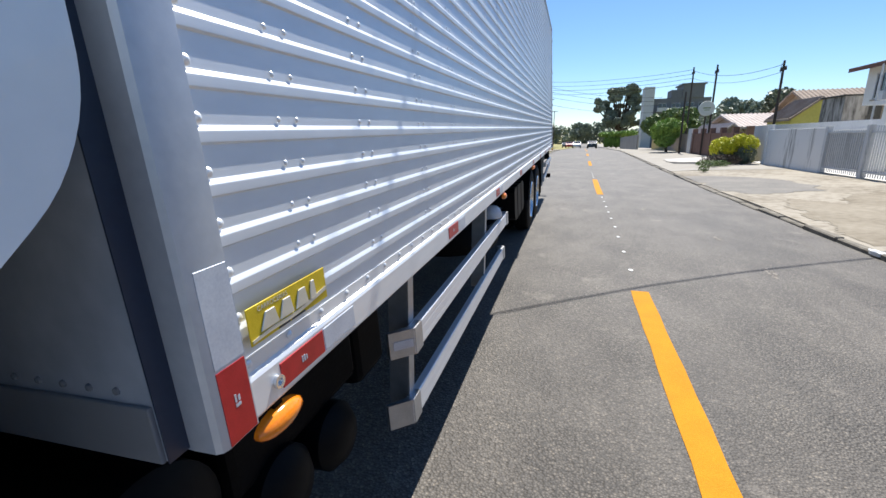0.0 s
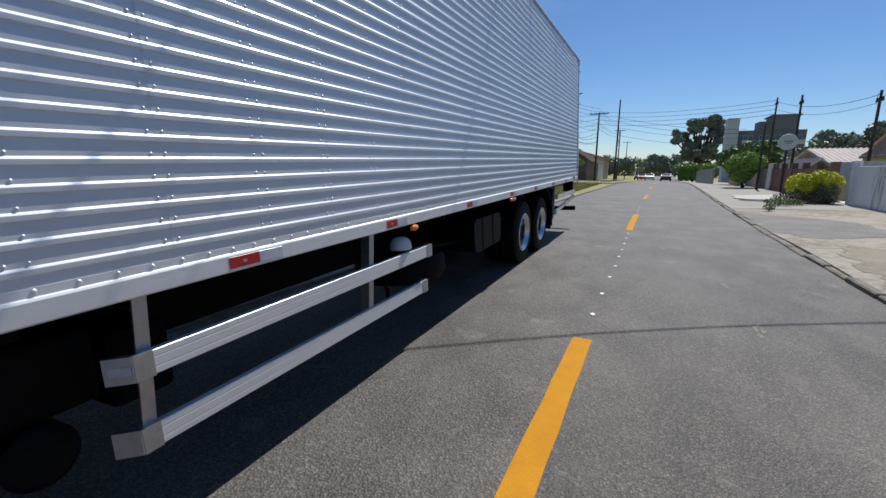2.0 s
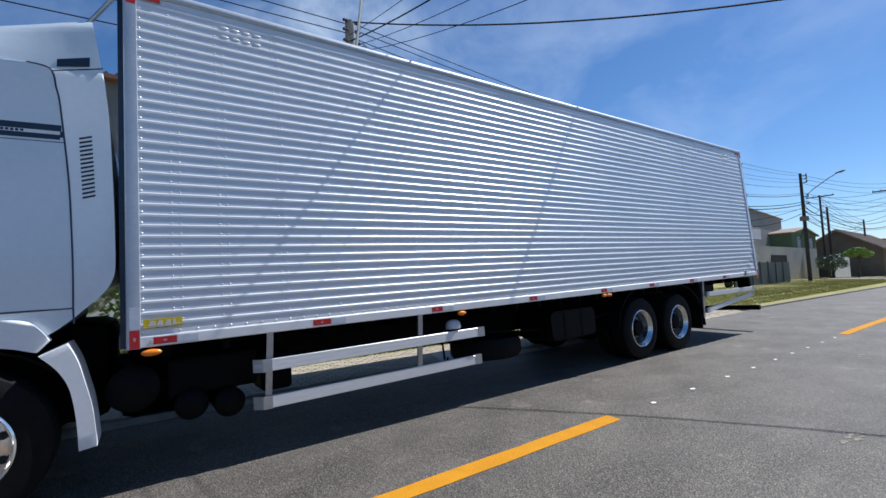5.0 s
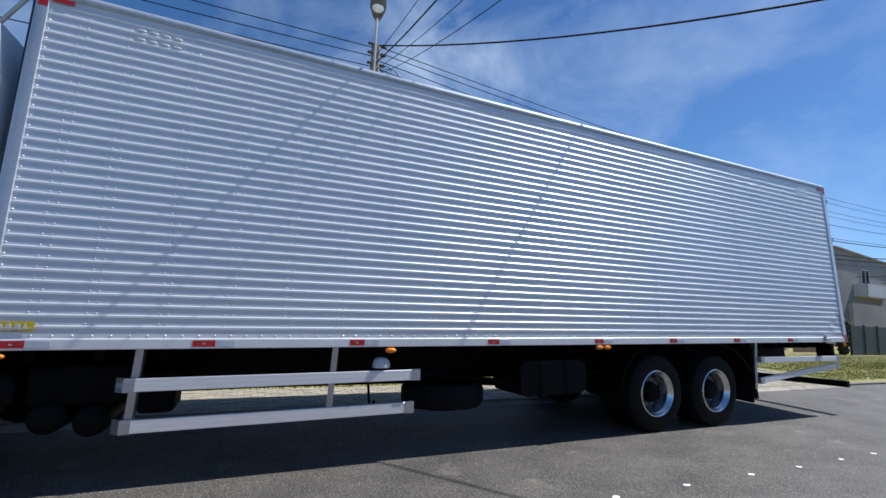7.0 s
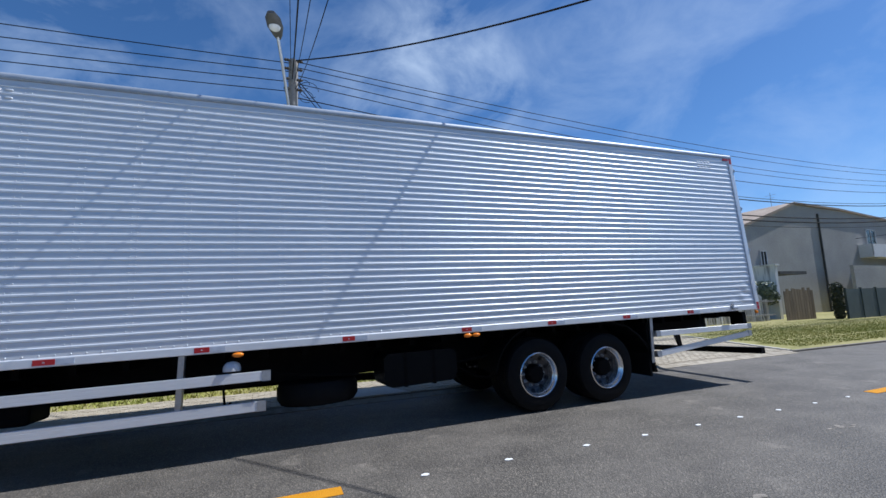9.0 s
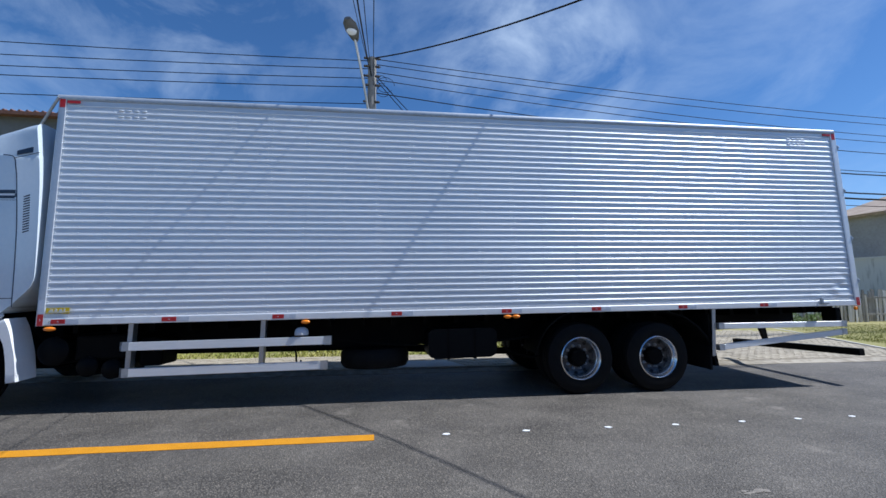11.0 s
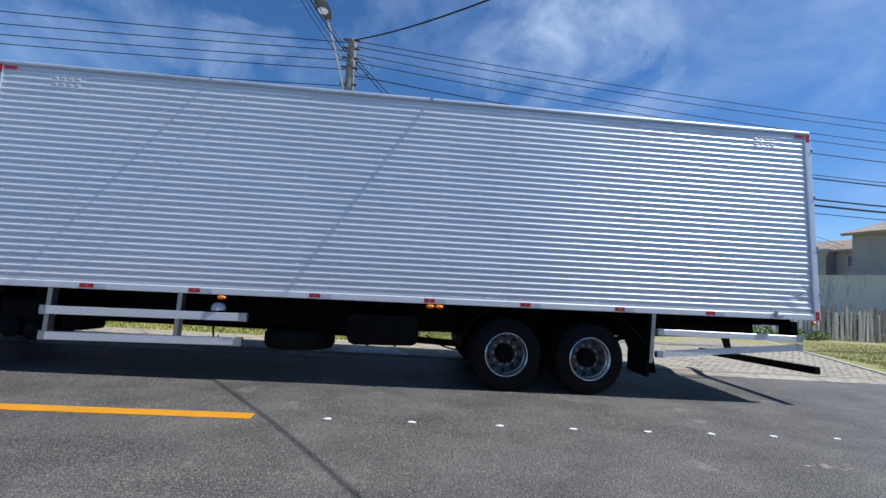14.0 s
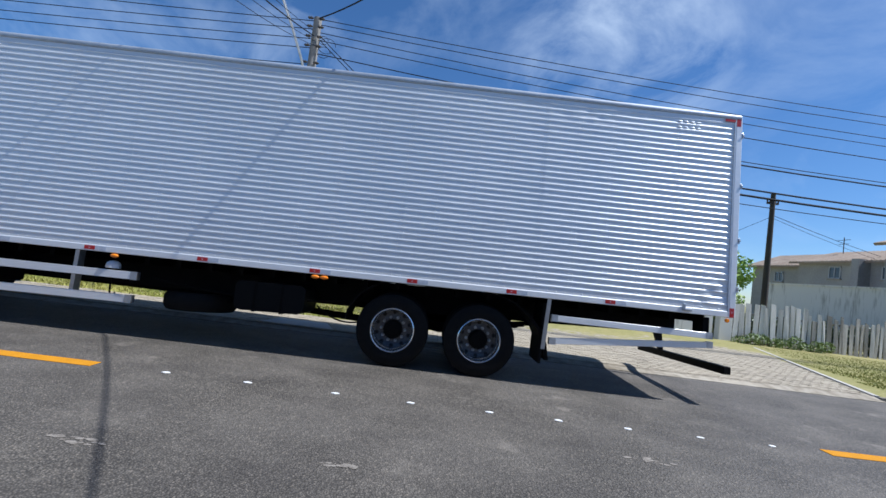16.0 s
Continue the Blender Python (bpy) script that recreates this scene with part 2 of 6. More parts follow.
# darker copy of the red tiles, with the shade under the eaves in the colour
M_TILE_DARK = mat("dark_red_roof", (0.13, 0.06, 0.045), (0.20, 0.10, 0.075), 1.2, 0.85, 0.0, 0.5, 20, fine=14)
M_DARK = mat("dark_interior", (0.02, 0.02, 0.022), (0.035, 0.035, 0.037), 3, 0.8, spec=0.2)
M_BUILD = mat("dark_grey_cladding", (0.13, 0.14, 0.155), (0.18, 0.19, 0.205), 0.4, 0.8)
M_BUILD_L = mat("pale_cladding", (0.46, 0.48, 0.50), (0.55, 0.57, 0.58), 0.4, 0.7)
M_SIGN = mat("sign_face", (0.52, 0.55, 0.50), (0.62, 0.64, 0.6), 2, 0.6)
M_STAIN = mat("black_stain", (0.03, 0.03, 0.03), (0.10, 0.10, 0.095), 2, 0.95)


def asphalt():
    """Fresh asphalt: grey stone chips in black binder, dusty patches and tyre-worn streaks along the road."""
    m = mat("asphalt", (0.104, 0.093, 0.081), (0.170, 0.152, 0.129), 0.45, 0.66, 0.0, 0.0, fine=3.0, spec=0.36, spread=0.1, stretch=(1, 0.4, 1), low=0.36, high=0.64)
    n, l = m.node_tree.nodes, m.node_tree.links
    p = n["Principled BSDF"]
    tc = n.new("ShaderNodeTexCoord")
    vor, ramp, mix = n.new("ShaderNodeTexVoronoi"), n.new("ShaderNodeValToRGB"), n.new("ShaderNodeMix")
    vor.inputs["Scale"].default_value = 72
    l.new(tc.outputs["Object"], vor.inputs["Vector"])
    sep = n.new("ShaderNodeSeparateColor")
    l.new(vor.outputs["Color"], sep.inputs["Color"])
    ramp.color_ramp.elements[0].position, ramp.color_ramp.elements[0].color = 0.0, (0.66, 0.66, 0.66, 1)
    ramp.color_ramp.elements[1].position, ramp.color_ramp.elements[1].color = 0.9, (1.16, 1.16, 1.16, 1)
    e = ramp.color_ramp.elements.new(0.985)
    e.color = (1.6, 1.56, 1.5, 1)
    l.new(sep.outputs["Red"], ramp.inputs["Fac"])
    mix.data_type, mix.blend_type = "RGBA", "MULTIPLY"
    mix.inputs["Factor"].default_value = 1.0
    was = p.inputs["Base Color"].links[0].from_socket
    l.new(was, mix.inputs["A"])
    l.new(ramp.outputs["Color"], mix.inputs["B"])
    # dark binder round the stones, stronger where the surface is worn open
    edge, edge_mix, open_n, open_r = n.new("ShaderNodeValToRGB"), n.new("ShaderNodeMix"), n.new("ShaderNodeTexNoise"), n.new("ShaderNodeMapRange")
    edge.color_ramp.elements[0].position, edge.color_ramp.elements[0].color = 0.18, (1.22, 1.21, 1.19, 1)
    edge.color_ramp.elements[1].position, edge.color_ramp.elements[1].color = 0.62, (0.42, 0.42, 0.42, 1)
    l.new(vor.outputs["Distance"], edge.inputs["Fac"])
    open_n.inputs["Scale"].default_value, open_n.inputs["Detail"].default_value = 0.9, 5
    l.new(tc.outputs["Object"], open_n.inputs["Vector"])
    open_r.inputs["From Min"].default_value, open_r.inputs["From Max"].default_value = 0.38, 0.62
    open_r.inputs["To Min"].default_value, open_r.inputs["To Max"].default_value = 0.35, 1.0
    l.new(open_n.outputs["Fac"], open_r.inputs["Value"])
    edge_mix.data_type, edge_mix.blend_type = "RGBA", "MULTIPLY"
    l.new(open_r.outputs["Result"], edge_mix.inputs["Factor"])
    l.new(mix.outputs["Result"], edge_mix.inputs["A"])
    l.new(edge.outputs["Color"], edge_mix.inputs["B"])
    mix = edge_mix
    # pale dusty scuffs
    sc, sr, smix = n.new("ShaderNodeTexNoise"), n.new("ShaderNodeValToRGB"), n.new("ShaderNodeMix")
    sc.inputs["Scale"].default_value, sc.inputs["Detail"].default_value, sc.inputs["Roughness"].default_value = 1.6, 8, 0.6
    l.new(tc.outputs["Object"], sc.inputs["Vector"])
    sr.color_ramp.elements[0].position, sr.color_ramp.elements[1].position = 0.61, 0.76
    l.new(sc.outputs["Fac"], sr.inputs["Fac"])
    smix.data_type = "RGBA"
    smix.inputs["B"].default_value = (0.235, 0.208, 0.175, 1)
    l.new(sr.outputs["Color"], smix.inputs["Factor"])
    l.new(mix.outputs["Result"], smix.inputs["A"])
    l.new(smix.outputs["Result"], p.inputs["Base Color"])
    bp = n.new("ShaderNodeBump")
    bp.inputs["Strength"].default_value, bp.inputs["Distance"].default_value = 0.85, 0.007
    l.new(vor.outputs["Distance"], bp.inputs["Height"])
    l.new(bp.outputs["Normal"], p.inputs["Normal"])
    return m


M_ASPHALT = asphalt()


# ---- builders ----
def where(ob):
    """The place of a thing or part in the world."""
    m = ob.matrix_basis.copy()
    return m if ob.parent is None else where(ob.parent) @ ob.matrix_parent_inverse @ m


def link_mesh(name, bm, material, smooth=None):
    bmesh.ops.recalc_face_normals(bm, faces=bm.faces)
    me = bpy.data.meshes.new(name)
    bm.to_mesh(me)
    bm.free()
    me.materials.append(material)
    if smooth:
        me.polygons.foreach_set("use_smooth", [True] * len(me.polygons))
        me.set_sharp_from_angle(angle=radians(smooth))
    return new(name, me)


def part(name, bm, material, parent, label="", smooth=None, place=None, kind=""):
    """One mesh under a thing or a part. Its coordinates are the world's, or those of place."""
    ob = link_mesh(name, bm, material, smooth)
    ob.matrix_basis = place or Matrix()
    ob.parent = parent
    ob.matrix_parent_inverse = where(parent).inverted()
    return tagged(ob, label, kind=kind)


def thing(name, at, label, category, group="", kind=""):
    ob = new(name)
    ob.empty_display_size = 0.2
    ob.matrix_basis = Matrix.Translation(at)
    return tagged(ob, label, category, group, kind)


def solid(name, bm, material, label, category="", kind="", group="", smooth=None):
    return tagged(link_mesh(name, bm, material, smooth), label, category, group, kind)


def box(bm, x0, x1, y0, y1, z0, z1, bevel=0.0, m=None, segs=2):
    r = bmesh.ops.create_cube(bm, size=1.0)["verts"]
    bmesh.ops.transform(bm, verts=r, matrix=Matrix.Translation(((x0 + x1) / 2, (y0 + y1) / 2, (z0 + z1) / 2)) @ Matrix.Diagonal((abs(x1 - x0), abs(y1 - y0), abs(z1 - z0), 1)))
    if bevel:
        edges = list({e for v in r for e in v.link_edges})
        out = bmesh.ops.bevel(bm, geom=edges, offset=bevel, segments=segs, affect="EDGES", profile=0.5)
        r = list({v for f in out["faces"] for v in f.verts} | {v for v in r if v.is_valid})
    if m:
        bmesh.ops.transform(bm, verts=r, matrix=m)
    return bm


def B():
    return bmesh.new()


def prism(bm, outline, axis, lo, hi, m=None):
    """An outline of (a, b) pairs, extruded along axis from lo to hi: x: (y, z), y: (x, z), z: (x, y)."""
    put = {"x": lambda a, b, c: (c, a, b), "y": lambda a, b, c: (a, c, b), "z": lambda a, b, c: (a, b, c)}[axis]
    v0 = [bm.verts.new(put(a, b, lo)) for a, b in outline]
    v1 = [bm.verts.new(put(a, b, hi)) for a, b in outline]
    n = len(outline)
    bm.faces.new(v0)
    bm.faces.new(v1[::-1])
    for i in range(n):
        bm.faces.new((v0[i], v1[i], v1[(i + 1) % n], v0[(i + 1) % n]))
    if m:
        bmesh.ops.transform(bm, verts=v0 + v1, matrix=m)
    return bm


def lathe(bm, outline, segs=40, axis="x", at=(0, 0, 0), close=False, ends=(True, True)):
    """Turn an outline of (radius, along) pairs about an axis through at."""
    rings = []
    for r, a in outline:
        ring = []
        for k in range(segs):
            c, s = r * math.cos(2 * math.pi * k / segs), r * math.sin(2 * math.pi * k / segs)
            co = {"x": (a, c, s), "y": (c, a, s), "z": (c, s, a)}[axis]
            ring.append(bm.verts.new(Vector(co) + Vector(at)))
        rings.append(ring)
    for r0, r1 in zip(rings, rings[1:] + ([rings[0]] if close else [])):
        for k in range(segs):
            bm.faces.new((r0[k], r0[(k + 1) % segs], r1[(k + 1) % segs], r1[k]))
    if not close and ends[0]:
        bm.faces.new(rings[0])
    if not close and ends[1]:
        bm.faces.new(rings[-1][::-1])
    return bm


def tube(bm, pts, r, segs=6):
    """A round bar through points; r: one radius or one for each point."""
    pts = [Vector(p) for p in pts]
    rs = r if isinstance(r, (list, tuple)) else [r] * len(pts)
    rings = []
    for i, p in enumerate(pts):
        d = (pts[min(i + 1, len(pts) - 1)] - pts[max(i - 1, 0)]).normalized()
        u = d.cross(Vector((0, 0, 1)) if abs(d.z) < 0.9 else Vector((1, 0, 0))).normalized()
        v = d.cross(u)
        rings.append([bm.verts.new(p + rs[i] * (math.cos(2 * math.pi * k / segs) * u + math.sin(2 * math.pi * k / segs) * v)) for k in range(segs)])
    for a, b in zip(rings, rings[1:]):
        for k in range(segs):
            bm.faces.new((a[k], a[(k + 1) % segs], b[(k + 1) % segs], b[k]))
    bm.faces.new(rings[0])
    bm.faces.new(rings[-1][::-1])
    return bm


def hang(a, b, sag, n=14):
    a, b = Vector(a), Vector(b)
    return [a.lerp(b, k / n) - Vector((0, 0, 4 * sag * (k / n) * (1 - k / n))) for k in range(n + 1)]


# ---- the large structure ----
ROAD_L, ROAD_R = -2.85, 3.93


def bend(y):
    """How far the street has swung to the right at y."""
    d = max(0.0, y - 13.0)
    return 0.031 * d * d / (d + 8.0)




def strip(name, xs, y0, y1, ny, material, label, wobble=0.0, drop=0.0):
    """A ground sheet: xs is its cross-section as (x, z), laid along y, with skirts at both sides."""
    bm = B()
    rows = []
    prof = [(xs[0][0], xs[0][1] - drop)] + list(xs) + [(xs[-1][0], xs[-1][1] - drop)] if drop else list(xs)
    for j in range(ny + 1):
        y = y0 + (y1 - y0) * j / ny
        rows.append([bm.verts.new((x + (bend(y) if -20 < x < 20 else 0.0), y, z + wobble * noise.noise((x * 0.4, y * 0.25, 3.1)))) for x, z in prof])
    for a, b in zip(rows, rows[1:]):
        for i in range(len(prof) - 1):
            bm.faces.new((a[i], a[i + 1], b[i + 1], b[i]))
    return solid(name, bm, material, label, kind="structure", smooth=40)


bm = B()
for y0, y1 in [(-600, -40), (-40, 40)] + [(40 + 10 * k, 50 + 10 * k) for k in range(12)] + [(160, 2400)]:
    bm.faces.new([bm.verts.new((x, y, -0.16)) for x, y in ((-1500, y0), (1500, y0), (1500, y1), (-1500, y1))])
solid("ground", bm, M_SOIL, "flat ground of dry soil and thin grass", "ground", "structure")
road = strip("road", [(ROAD_L - 0.3, -0.02), (ROAD_L, -0.015), (-1.5, -0.004), (0.0, 0.0), (0.75, 0.0), (1.8, -0.02), (3.0, -0.06), (ROAD_R + 0.1, -0.10)], -80, 420, 250, M_ASPHALT, "freshly laid dark grey asphalt street", drop=0.3)

# yellow dashes and the white marks between them
def dash(y0, y1):
    bm = B()
    n = 14
    lo, hi = [], []
    for k in range(n + 1):
        y = y0 + (y1 - y0) * k / n
        x = 0.567 + 0.0060 * (y - 4.6) + 0.45 * bend(y)
        lo.append((x + 0.006 * random.uniform(-1, 1), y))
        hi.append((x + 0.170 + 0.006 * random.uniform(-1, 1), y))
    prism(bm, lo + hi[::-1], "z", 0.001, 0.005)
    tagged(part("dash", bm, M_YELLOW, road), "")


for k in range(9):
    dash(-12.04 + 12.27 * k, -7.665 + 12.27 * k)
for k, (x, y) in enumerate([(0.654, 5.357), (0.665, 6.228), (0.68, 7.169), (0.70, 7.975), (0.70, 8.823), (0.70, 9.567), (0.705, 10.32), (0.71, 11.11), (0.71, 11.9), (0.74, 17.7), (0.75, 18.5), (0.755, 19.3), (0.76, 20.2)]):
    bm = B()
    w = random.Random(k)
    prism(bm, [(x + (0.020 + 0.010 * w.random()) * math.cos(a), y + (0.034 + 0.016 * w.random()) * math.sin(a)) for a in [i * math.pi / 5 for i in range(10)]], "z", 0.001, 0.007)
    part("paint_mark", bm, M_DAB, road)

# pale scuffs of worn paint
M_SCUFF = mat("dusty_asphalt", (0.15, 0.132, 0.112), (0.30, 0.27, 0.235), 14, 0.85, 0.0, 0.2, 90, low=0.4, high=0.6, spec=0.3)
w = random.Random(12)
for x, y, z, a, b in ((2.25, 5.70, -0.035, 0.05, 0.13), (2.16, 7.53, -0.032, 0.04, 0.14), (1.47, 10.21, -0.014, 0.03, 0.12)):
    bm = B()
    for j in range(14):
        cx, cy, q = x + w.gauss(0, a * 0.6), y + w.gauss(0, b * 0.6), w.uniform(0.008, 0.03)
        bm.faces.new([bm.verts.new((cx + q * w.uniform(0.5, 1.2) * math.cos(t), cy + q * 1.8 * w.uniform(0.5, 1.2) * math.sin(t), z - 0.033 * (cx - x) + 0.0025 + 0.0001 * j)) for t in [i * math.pi / 4 for i in range(8)]])
    solid("road_scuff", bm, M_SCUFF, "pale scuff of worn paint on the asphalt", kind="structure")

# right-hand pavement: worn concrete, older patch, paler slabs farther on
def finer(xs, step=0.35):
    out = []
    for (x0, z0), (x1, z1) in zip(xs, xs[1:]):
        n = max(1, int((x1 - x0) / step))
        out += [(x0 + (x1 - x0) * k / n, z0 + (z1 - z0) * k / n) for k in range(n)]
    return out + [xs[-1]]


pavement = strip("pavement_east", finer([(ROAD_R + 0.10, -0.03), (4.6, 0.0), (6.0, 0.04), (8.75, 0.11)]), -40, 21.4, 90, M_CONCRETE, "wide weathered concrete pavement with stains", 0.03, 0.35)
strip("pavement_east_far", finer([(ROAD_R + 0.10, -0.02), (5.0, 0.03), (8.75, 0.11)]), 21.42, 200, 180, mat("pale_concrete", (0.26, 0.235, 0.195), (0.36, 0.33, 0.28), 0.8, 0.9, 0.0, 0.2, 60), "paler concrete pavement slabs", 0.01, 0.35)
def surface(x, y):
    """Height of the right-hand pavement."""
    xs = [(ROAD_R + 0.10, -0.03), (4.6, 0.0), (6.0, 0.04), (8.75, 0.11)] if y < 21.4 else [(ROAD_R + 0.10, -0.02), (5.0, 0.03), (8.75, 0.11)]
    z = xs[0][1]
    for (x0, z0), (x1, z1) in zip(xs, xs[1:]):
        if x >= x0:
            z = z0 + (z1 - z0) * min(1.0, (x - x0) / (x1 - x0))
    return z


def patch(name, pts, lift, material, label, cell=0.07):
    """A thin ragged layer lying on the pavement inside an outline."""
    def within(x, y):
        x, y = x + 0.35 * noise.noise((x * 1.3, y * 1.3, 4.0)) + 0.08 * noise.noise((x * 7, y * 7, 2.0)), y + 0.35 * noise.noise((x * 1.3, y * 1.3, 9.0)) + 0.08 * noise.noise((x * 7, y * 7, 5.0))
        odd = False
        for (x0, y0), (x1, y1) in zip(pts, pts[1:] + pts[:1]):
            if (y0 > y) != (y1 > y) and x < x0 + (x1 - x0) * (y - y0) / (y1 - y0):
                odd = not odd
        return odd
    bm, vs = B(), {}
    xa, xb, ya, yb = min(p[0] for p in pts) - 0.4, max(p[0] for p in pts) + 0.4, min(p[1] for p in pts) - 0.4, max(p[1] for p in pts) + 0.4
    for i in range(int((xb - xa) / cell)):
        for j in range(int((yb - ya) / cell)):
            x, y = xa + i * cell, ya + j * cell
            if x < ROAD_R + 0.14 or x > 8.6 or not within(x + cell / 2, y + cell / 2):
                continue
            q = []
            for a, b in ((0, 0), (1, 0), (1, 1), (0, 1)):
                key = (i + a, j + b)
                if key not in vs:
                    px, py = xa + key[0] * cell, ya + key[1] * cell
                    vs[key] = bm.verts.new((px + 0.02 * noise.noise((px * 9, py * 9, 1)), py + 0.02 * noise.noise((px * 9, py * 9, 7)), surface(px, py) + 0.03 * noise.noise((px * 0.4, py * 0.25, 3.1)) * (1 if py < 21.4 else 0.33) + lift))
                q.append(vs[key])
            bm.faces.new(q)
    solid(name, bm, material, label, kind="structure", smooth=60)


patch("pavement_patch", [(3.99, 14.0), (4.9, 13.2), (6.4, 14.0), (6.9, 15.6), (6.2, 17.6), (5.0, 18.6), (3.99, 18.8)], 0.006, M_CONCRETE_B, "older rough grey concrete patch in the pavement")
# flat black layer paints the shade of the gap below the slab edge
patch("pavement_trench", [(5.0, 26.3), (6.7, 24.9), (7.2, 26.0), (5.4, 27.6)], 0.006, M_STAIN, "flat dark layer for the shaded gap below the raised slab")
patch("pavement_slab", [(5.2, 27.4), (7.3, 26.0), (8.5, 32.4), (5.4, 30.4)], 0.03, M_EDGING, "pale newer slab in the pavement")
patch("bare_soil", [(6.2, 6.0), (7.6, 5.2), (8.6, 6.4), (8.6, 9.5), (7.4, 10.6), (6.4, 9.4)], 0.006, M_SOIL, "bare earth with thin grass beside the pavement")
patch("pavement_stain", [(4.2, 7.6), (5.4, 7.0), (6.3, 8.4), (6.0, 11.2), (5.0, 12.4), (4.4, 10.6)], 0.006, M_CONCRETE_C, "darker brown worn concrete in the pavement")
patch("pavement_stain", [(5.6, 10.6), (7.4, 11.2), (8.2, 12.6), (7.0, 13.2), (5.9, 12.2)], 0.006, M_CONCRETE_C, "darker brown worn concrete before the pillar")
# kerb stones
kerb = thing("kerb", (ROAD_R, 10, -0.2), "broken dark kerb stones along the street", "kerb", kind="structure")
for k in range(64):
    w = random.Random(k + 5)
    bm = B()
    y = -12 + k * 1.0
    swing = bend(y + 0.5)
    box(bm, ROAD_R - 0.02 + swing + w.uniform(-0.02, 0.02), ROAD_R + 0.13 + swing, y + 0.01, y + 0.985, -0.3, -0.035 + w.uniform(-0.03, 0.015), 0.02, segs=1)
    for v in bm.verts:
        v.co += Vector((noise.noise(v.co * 3), 0, noise.noise(v.co * 4 + Vector((7, 0, 0))))) * 0.03
    part("kerb_stone", bm, M_KERB, kerb)
bm = B()
prism(bm, [(3.92, 6.98), (3.99, 6.92), (4.03, 7.06), (4.01, 7.24), (3.95, 7.28), (3.91, 7.16)], "z", -0.07, -0.02)
solid("rubble_piece", bm, M_DAB, "broken white lump lying on the kerb", "rubble")

# sloping gutter edge between street and paved footway
strip("gutter_west", [(ROAD_L - 0.10, 0.034), (ROAD_L - 0.02, 0.030), (ROAD_L + 0.10, 0.002), (ROAD_L + 0.22, -0.006)], -9.0, 16.8, 60, M_CONCRETE, "low sloping concrete edge between street and footway", 0.006, 0.2)
# left verge: paver footway, grass strip, paver driveway
verge = strip("verge_west", [(-60, 0.10), (-12, 0.06), (-6.4, 0.03), (ROAD_L - 0.14, -0.03)], -60, 420, 160, M_SOIL, "verge of dry grass and soil", 0.02, 0.3)
PAVED = [(ROAD_L, -9.0), (ROAD_L, 16.85), (-11.0, 20.21), (-11.0, 9.6), (-4.4, 9.6), (-4.4, -9.0)]
bm = B()
prism(bm, PAVED, "z", -0.25, 0.03)
driveway = solid("paved_driveway", bm, M_JOINT, "driveway and footway of worn grey paver blocks", "driveway", "structure")
bm = B()
for a, b in [((ROAD_L, 16.85), (-11.0, 20.21))]:
    d = (Vector((*b, 0)) - Vector((*a, 0))).normalized() * 0.05
    s = Vector((-d.y, d.x, 0))
    prism(bm, [(a[0] - s.x, a[1] - s.y), (b[0] - s.x, b[1] - s.y), (b[0] + s.x, b[1] + s.y), (a[0] + s.x, a[1] + s.y)], "z", -0.1, 0.055)
solid("driveway_edging", bm, M_EDGING, "concrete edging along the driveway", kind="structure")
bm = B()
for k in range(40):
    y0, y1 = 16.9 + 2.0 * k, 18.88 + 2.0 * k
    prism(bm, [(ROAD_L - 0.12 + bend(y0), y0), (ROAD_L + bend(y0), y0), (ROAD_L + bend(y1), y1), (ROAD_L - 0.12 + bend(y1), y1)], "z", -0.3, 0.03)
box(bm, ROAD_L - 0.12, ROAD_L, -60, -9.1, -0.3, 0.05, 0.015, segs=1)
solid("kerb_west", bm, M_KERB, "low worn kerb along the grass verge", kind="structure")

# ---- the truck ----
LENGTH, HIGH, WIDE = 11.81, 2.980, 2.60
BODY = Matrix.Translation((-0.639, 0.515, 1.060)) @ Matrix.Rotation(radians(1.05), 4, "X") @ Matrix.Rotation(radians(-2.9), 4, "Y")
truck = thing("box_truck", (-1.92, 6.0, 0.0), "long white-cab truck with a ribbed aluminium cargo box, parked", "truck")


def curve(pts, n=4):
    """More points along a smooth line through pts."""
    out = []
    for i in range(len(pts) - 1):
        p = [Vector((*pts[min(max(i + d, 0), len(pts) - 1)], 0)) for d in (-1, 0, 1, 2)]
        for k in range(n):
            t = k / n
            q = 0.5 * (2 * p[1] + (p[2] - p[0]) * t + (2 * p[0] - 5 * p[1] + 4 * p[2] - p[3]) * t * t + (3 * p[1] - p[0] - 3 * p[2] + p[3]) * t ** 3)
            out.append((q.x, q.y))
    return out + [pts[-1]]


def tp(name, bm, material, label="", parent=None, smooth=None, kind=""):
    """A part in the box's own axes: x outwards from the near side, y back from the front, z up from the bottom rail."""
    return part(name, bm, material, parent or truck, label, smooth, BODY.copy(), kind)


RAIL, PITCH, PANEL = 0.088, 0.0858, 0.972


def rib_outline(h0, h1):
    """(u, h) of the ribbed sheet between two heights."""
    out, k = [(0.0, h0)], 0
    while True:
        c = RAIL + 0.075 + PITCH * k
        if c + 0.03 > h1:
            break
        for du, dh in ((0.0, -0.0082), (0.0, -0.0072), (0.0005, -0.0067), (0.0054, -0.0047), (0.0061, -0.0039), (0.0062, -0.0028), (0.0062, 0.0116), (0.0062, 0.0130), (0.0061, 0.0142), (0.0055, 0.0153), (0.0010, 0.0224), (0.0003, 0.0233), (0.0, 0.0242), (0.0, 0.0256)):
            out.append((du, c + dh))
        k += 1
    return out + [(0.0, h1)], k


